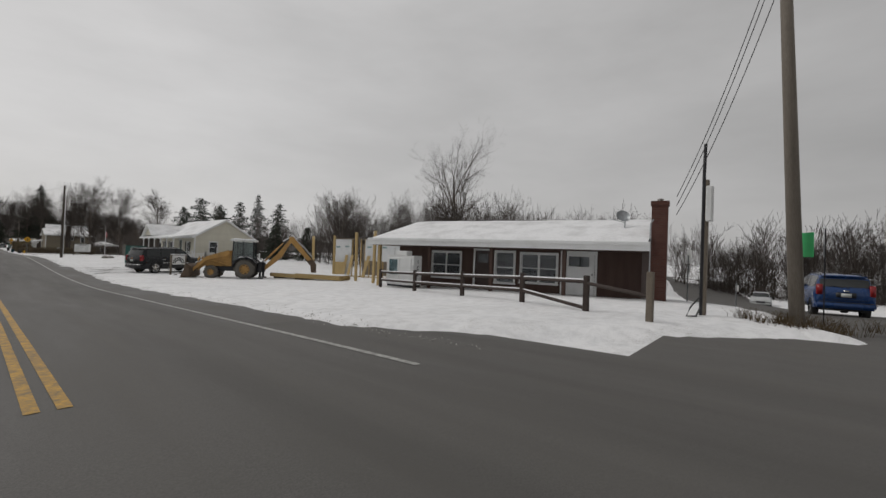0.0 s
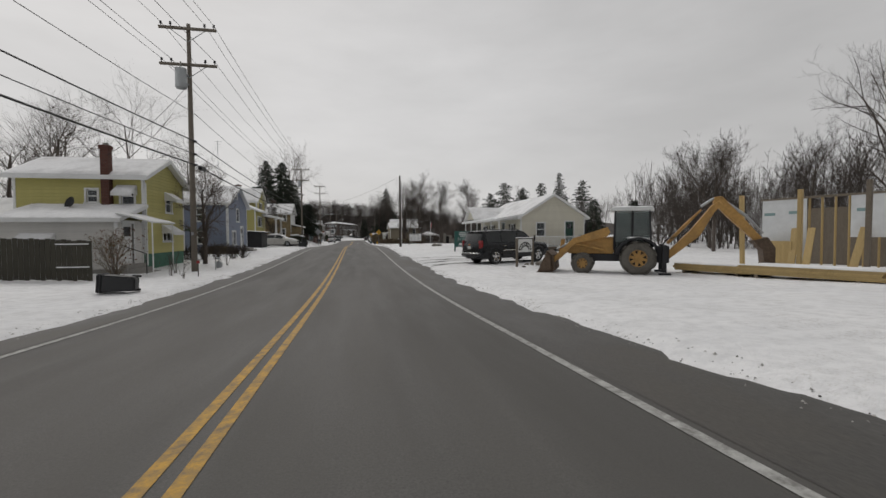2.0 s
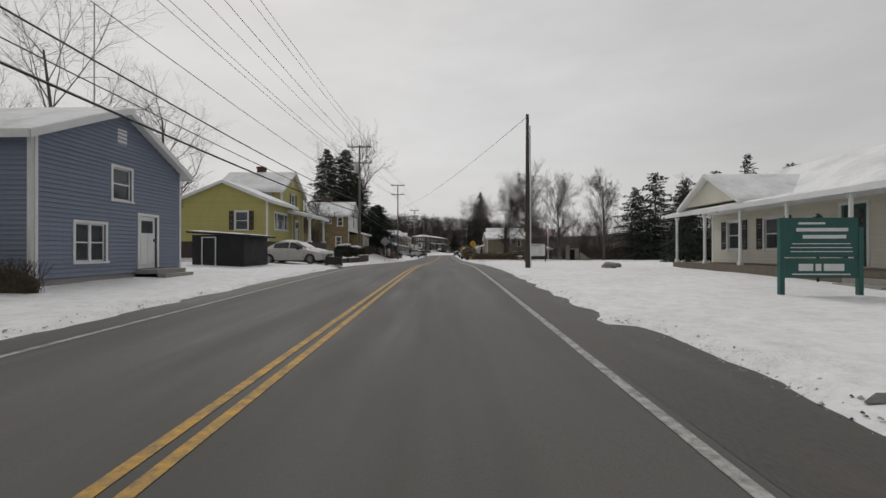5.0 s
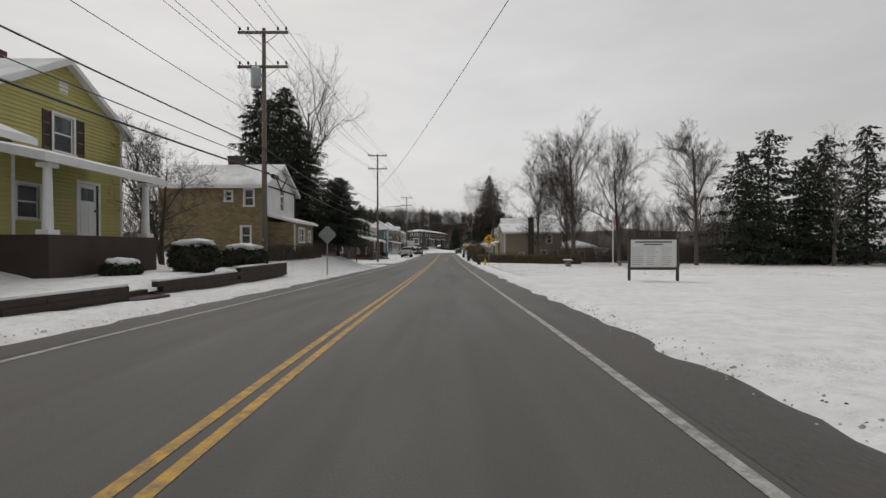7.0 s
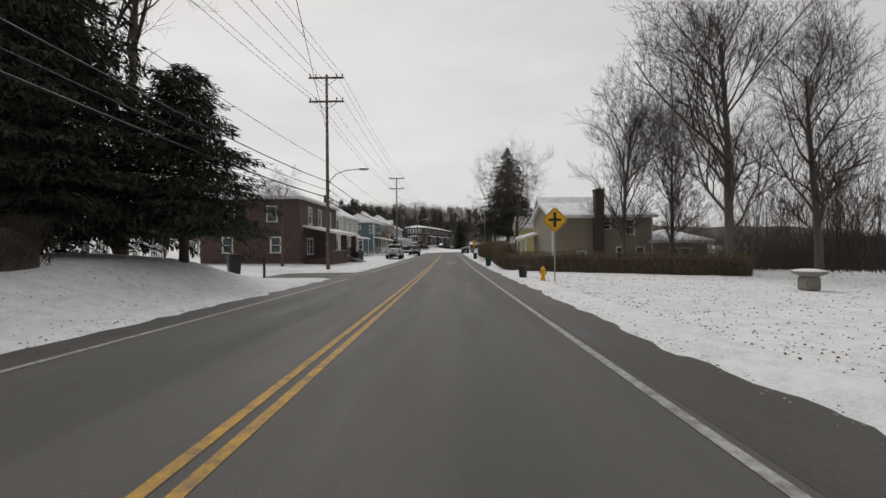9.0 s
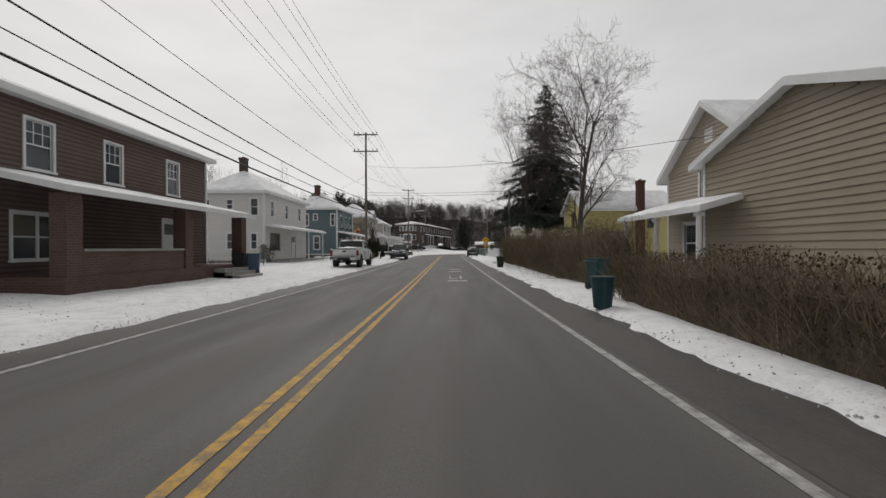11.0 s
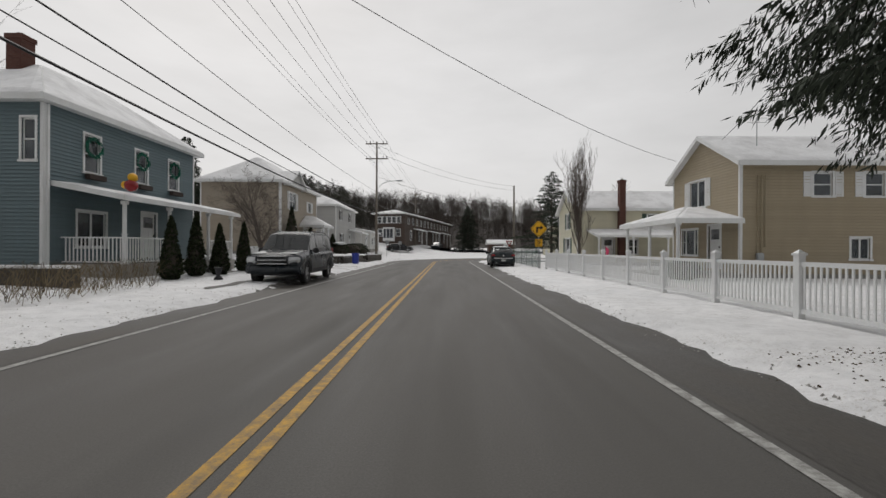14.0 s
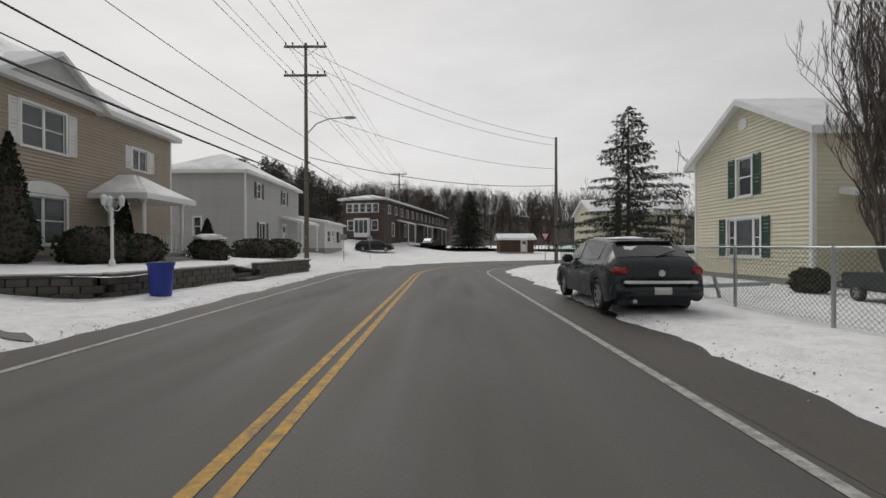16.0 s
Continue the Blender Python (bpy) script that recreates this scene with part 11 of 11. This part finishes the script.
for k in range(5):
    part("stone", rbox(1.0 + 0.3 * k, 1.32 + 0.3 * k, -0.3, 0.3, 0, 1.1 - 0.2 * k, 0.03, 1), ST, fpx)
bn = thing("garden_bench", at_ground(17.8, 84.6), "low stone bench on the lawn", "bench")
part("seat", rbox(-0.7, 0.7, -0.2, 0.2, 0.35, 0.43, 0.02, 1), ST, bn)
for s in (-0.5, 0.5):
    part("leg", rbox(s - 0.1, s + 0.1, -0.15, 0.15, 0, 0.35, 0.02, 1), ST, bn)
for k, (x_, y_, s_) in enumerate(((10.95, 18.5, 0.3), (10.3, 18.9, 0.14), (10.6, 19.0, 0.1), (9.5, 17.4, 0.1), (9.8, 44.0, 0.35), (10.5, 45.0, 0.3))):
    bm = bmesh.new()
    bmesh.ops.create_icosphere(bm, subdivisions=2, radius=s_)
    for q in bm.verts:
        q.co *= 1 + 0.3 * noise.noise(q.co * 6 + Vector((k, 0, 0)))
        q.co.z *= 0.6
    o = part("rock", bm, ST)
    o.location = (x_, y_, land(x_, y_) + s_ * 0.25)
    tagged(o, "rough fieldstone half sunk in snow", "rock", "rocks")
ld = thing("garden_lamp", at_ground(13.2, 36.2), "black lamp post beside the porch path", "lamp post")
part("pole", tube(bmesh.new(), [(0, 0, -0.1), (0, 0, 1.7)], 0.035, 8), DKMETAL, ld)
part("lantern", tube(bmesh.new(), [(0, 0, 1.7), (0, 0, 2.0), (0, 0, 2.1)], [0.08, 0.12, 0.03], 6), DKMETAL, ld)
pf_ = thing("pink_flag", pose(12.9, 166.2, up(12.9, 166)), "small bright pink garden flag on a stick", "flag")
part("stick", tube(bmesh.new(), [(0, 0, 0), (0, 0, 1.6)], 0.012, 6), DKMETAL, pf_)
part("cloth", slab(bmesh.new(), [(0.0, 0, 1.6), (0.28, 0.05, 1.35), (0.22, 0.03, 0.75), (0.0, 0, 0.9)], 0.03), mat("pink_cloth", (0.75, 0.08, 0.2), 0.8, var=0.15), pf_)
an_ = thing("roof_aerial", pose(15.3, 154.2, up(15, 154) + 6.4), "small television aerial on the roof", "aerial")
part("mast", tube(bmesh.new(), [(0, 0, -0.3), (0, 0, 1.0)], 0.02, 6), METAL, an_)
for z_ in (0.75, 0.95):
    part("rod", tube(bmesh.new(), [(-0.45, 0, z_), (0.45, 0, z_)], 0.012, 5), METAL, an_)
tr_ = thing("utility_trailer", pose(10.6, 166.2, land(10.6, 166.2), 0, 0, 80) @ Matrix.Scale(0.6, 4), "small dark covered trailer behind the fence", "trailer")
part("box", rbox(-1.1, 1.1, -0.6, 0.6, 0.4, 1.0, 0.06, 2), BLACKP, tr_)
for s in (-1, 1):
    wheel(tr_, 0.2, s * 0.62, 0.3, 0.18, RIMM, 5)
part("tongue", tube(bmesh.new(), [(1.1, 0, 0.45), (2.0, 0, 0.42)], 0.04, 6), METAL, tr_)
low_ = thing("low_rail", at_ground(8.1, 167.3, 5), "short galvanised trailer hitch frame on blocks", "frame")
part("bar", tube(bmesh.new(), [(-1.0, 0, 0.25), (1.0, 0, 0.3)], 0.05, 8), METAL, low_)
part("bar", tube(bmesh.new(), [(-0.4, -0.2, 0.0), (-0.4, 0.0, 0.5)], 0.04, 8), METAL, low_)

# ---------- slush, litter and clods along the road ----------
rd = random.Random(23)


def clods(name, seed, n, sampler, size, material, label, cat):
    """Loose lumps too many to count, each a small irregular solid."""
    r = random.Random(seed)
    vs, fs = [], []
    for _ in range(n):
        x_, y_ = sampler(r)
        s_ = size * r.uniform(0.35, 1.3)
        z_ = max(land(x_, y_), ground_base(y_)) + s_ * 0.2
        b = len(vs)
        for k in range(5):
            a = 6.283 * k / 5 + r.random()
            vs.append((x_ + s_ * math.cos(a) * r.uniform(0.6, 1.1), y_ + s_ * math.sin(a) * r.uniform(0.6, 1.1), z_ - s_ * 0.4))
        vs.append((x_ + s_ * r.uniform(-.2, .2), y_ + s_ * r.uniform(-.2, .2), z_ + s_ * r.uniform(0.2, 0.55)))
        for k in range(5):
            fs.append((b + k, b + (k + 1) % 5, b + 5))
    me = bpy.data.meshes.new(name)
    me.from_pydata(vs, [], fs)
    me.materials.append(material)
    return tagged(new(name, me), label, cat, kind="stuff")


DIRTY = mat("dirty_slush", (0.40, 0.39, 0.37), 0.9, var=0.4, grain=20)
GRIT = mat("road_grit", (0.06, 0.055, 0.048), 0.95, var=0.4, grain=20)


def edge_right(r):
    y_ = r.uniform(-14, 176)
    return 4.75 + r.gauss(0.02, 0.13) + (0.3 if y_ < 30 else 0), y_


def edge_left(r):
    y_ = r.uniform(-14, 186)
    return -4.5 - r.gauss(0.02, 0.13), y_


clods("slush", 1, 2600, edge_right, 0.026, DIRTY, "dirty lumps of slush along the road's edge", "slush")
clods("slush", 2, 2600, edge_left, 0.026, DIRTY, "dirty lumps of slush along the road's edge", "slush")
clods("grit", 3, 2200, edge_right, 0.016, GRIT, "dark grit and leaf litter at the road's edge", "litter")
clods("grit", 4, 2200, edge_left, 0.016, GRIT, "dark grit and leaf litter at the road's edge", "litter")
clods("leaf_litter", 5, 3500, lambda r: (r.gauss(6.0, 0.5), r.uniform(114, 140)), 0.022, MATS["dry_hedge_leaves"], "dead leaves blown along the hedge's foot", "litter")
clods("leaf_litter", 6, 5200, lambda r: (5.6 + 17 * r.random() ** 1.6, r.uniform(68, 92)), 0.026, MATS["dry_hedge_leaves"], "scattered dead leaves on the snowy lawn", "litter")
clods("leaf_litter", 7, 2600, lambda r: (r.uniform(-13, -4.9), r.uniform(66, 92)), 0.022, MATS["dry_hedge_leaves"], "scattered dead leaves on the snowy lawn", "litter")
clods("leaf_litter", 8, 2200, lambda r: (r.uniform(-13, -5.0), r.uniform(100, 160)), 0.02, MATS["dry_hedge_leaves"], "scattered litter on the snowy verge", "litter")

# bare wet tracks through the snow where cars turn in
TRACK = mat("wet_gravel", (0.075, 0.07, 0.064), 0.7, var=0.35, grain=26, dirt=(0.35, 0.35, 0.35), dirt_amt=0.5)


def track(pts, w, seed):
    r = random.Random(seed)
    l, q = [], []
    n = 40
    P = [Vector((*p, 0)) for p in pts]
    tot = [(b - a).length for a, b in zip(P, P[1:])]
    for i in range(n + 1):
        s_ = sum(tot) * i / n
        for a, b, ln in zip(P, P[1:], tot):
            if s_ <= ln + 1e-6:
                break
            s_ -= ln
        c = a + (b - a) * min(1, s_ / ln)
        d_ = (b - a).normalized()
        nn = Vector((-d_.y, d_.x, 0))
        ww_ = w * (0.35 + 0.65 * abs(noise.noise(Vector((i * 0.21, seed, 0))) + 0.4)) * (0.2 if i in (0, n) else 1)
        for lst, sg in ((l, 1), (q, -1)):
            p = c + nn * (sg * ww_ * 0.5 * r.uniform(0.7, 1.25))
            lst.append((p.x, p.y, land(p.x, p.y)))
    strip("wheel_track", l, q, TRACK, "bare wet wheel track through the snow", "track", 0.016)


track([(4.9, 24.5), (7.5, 24.3), (12.5, 25.0)], 0.5, 1)
track([(4.9, 22.4), (7.8, 22.9), (12.5, 23.8)], 0.45, 2)
track([(5.2, 20.4), (8.0, 21.2), (12.0, 21.8)], 0.8, 3)
track([(5.2, 26.5), (9.0, 26.6), (13.0, 27.5)], 0.4, 4)
track([(-4.4, 147.5), (-4.6, 153.0), (-4.4, 157.0)], 0.6, 6)
track([(-5.7, 147.0), (-6.0, 152.5), (-5.6, 158.0)], 0.5, 7)
track([(-4.6, 160.5), (-7.5, 161.4), (-11.0, 161.9)], 0.5, 9)
track([(-4.5, 163.2), (-8.0, 164.0), (-11.5, 164.4)], 0.5, 10)
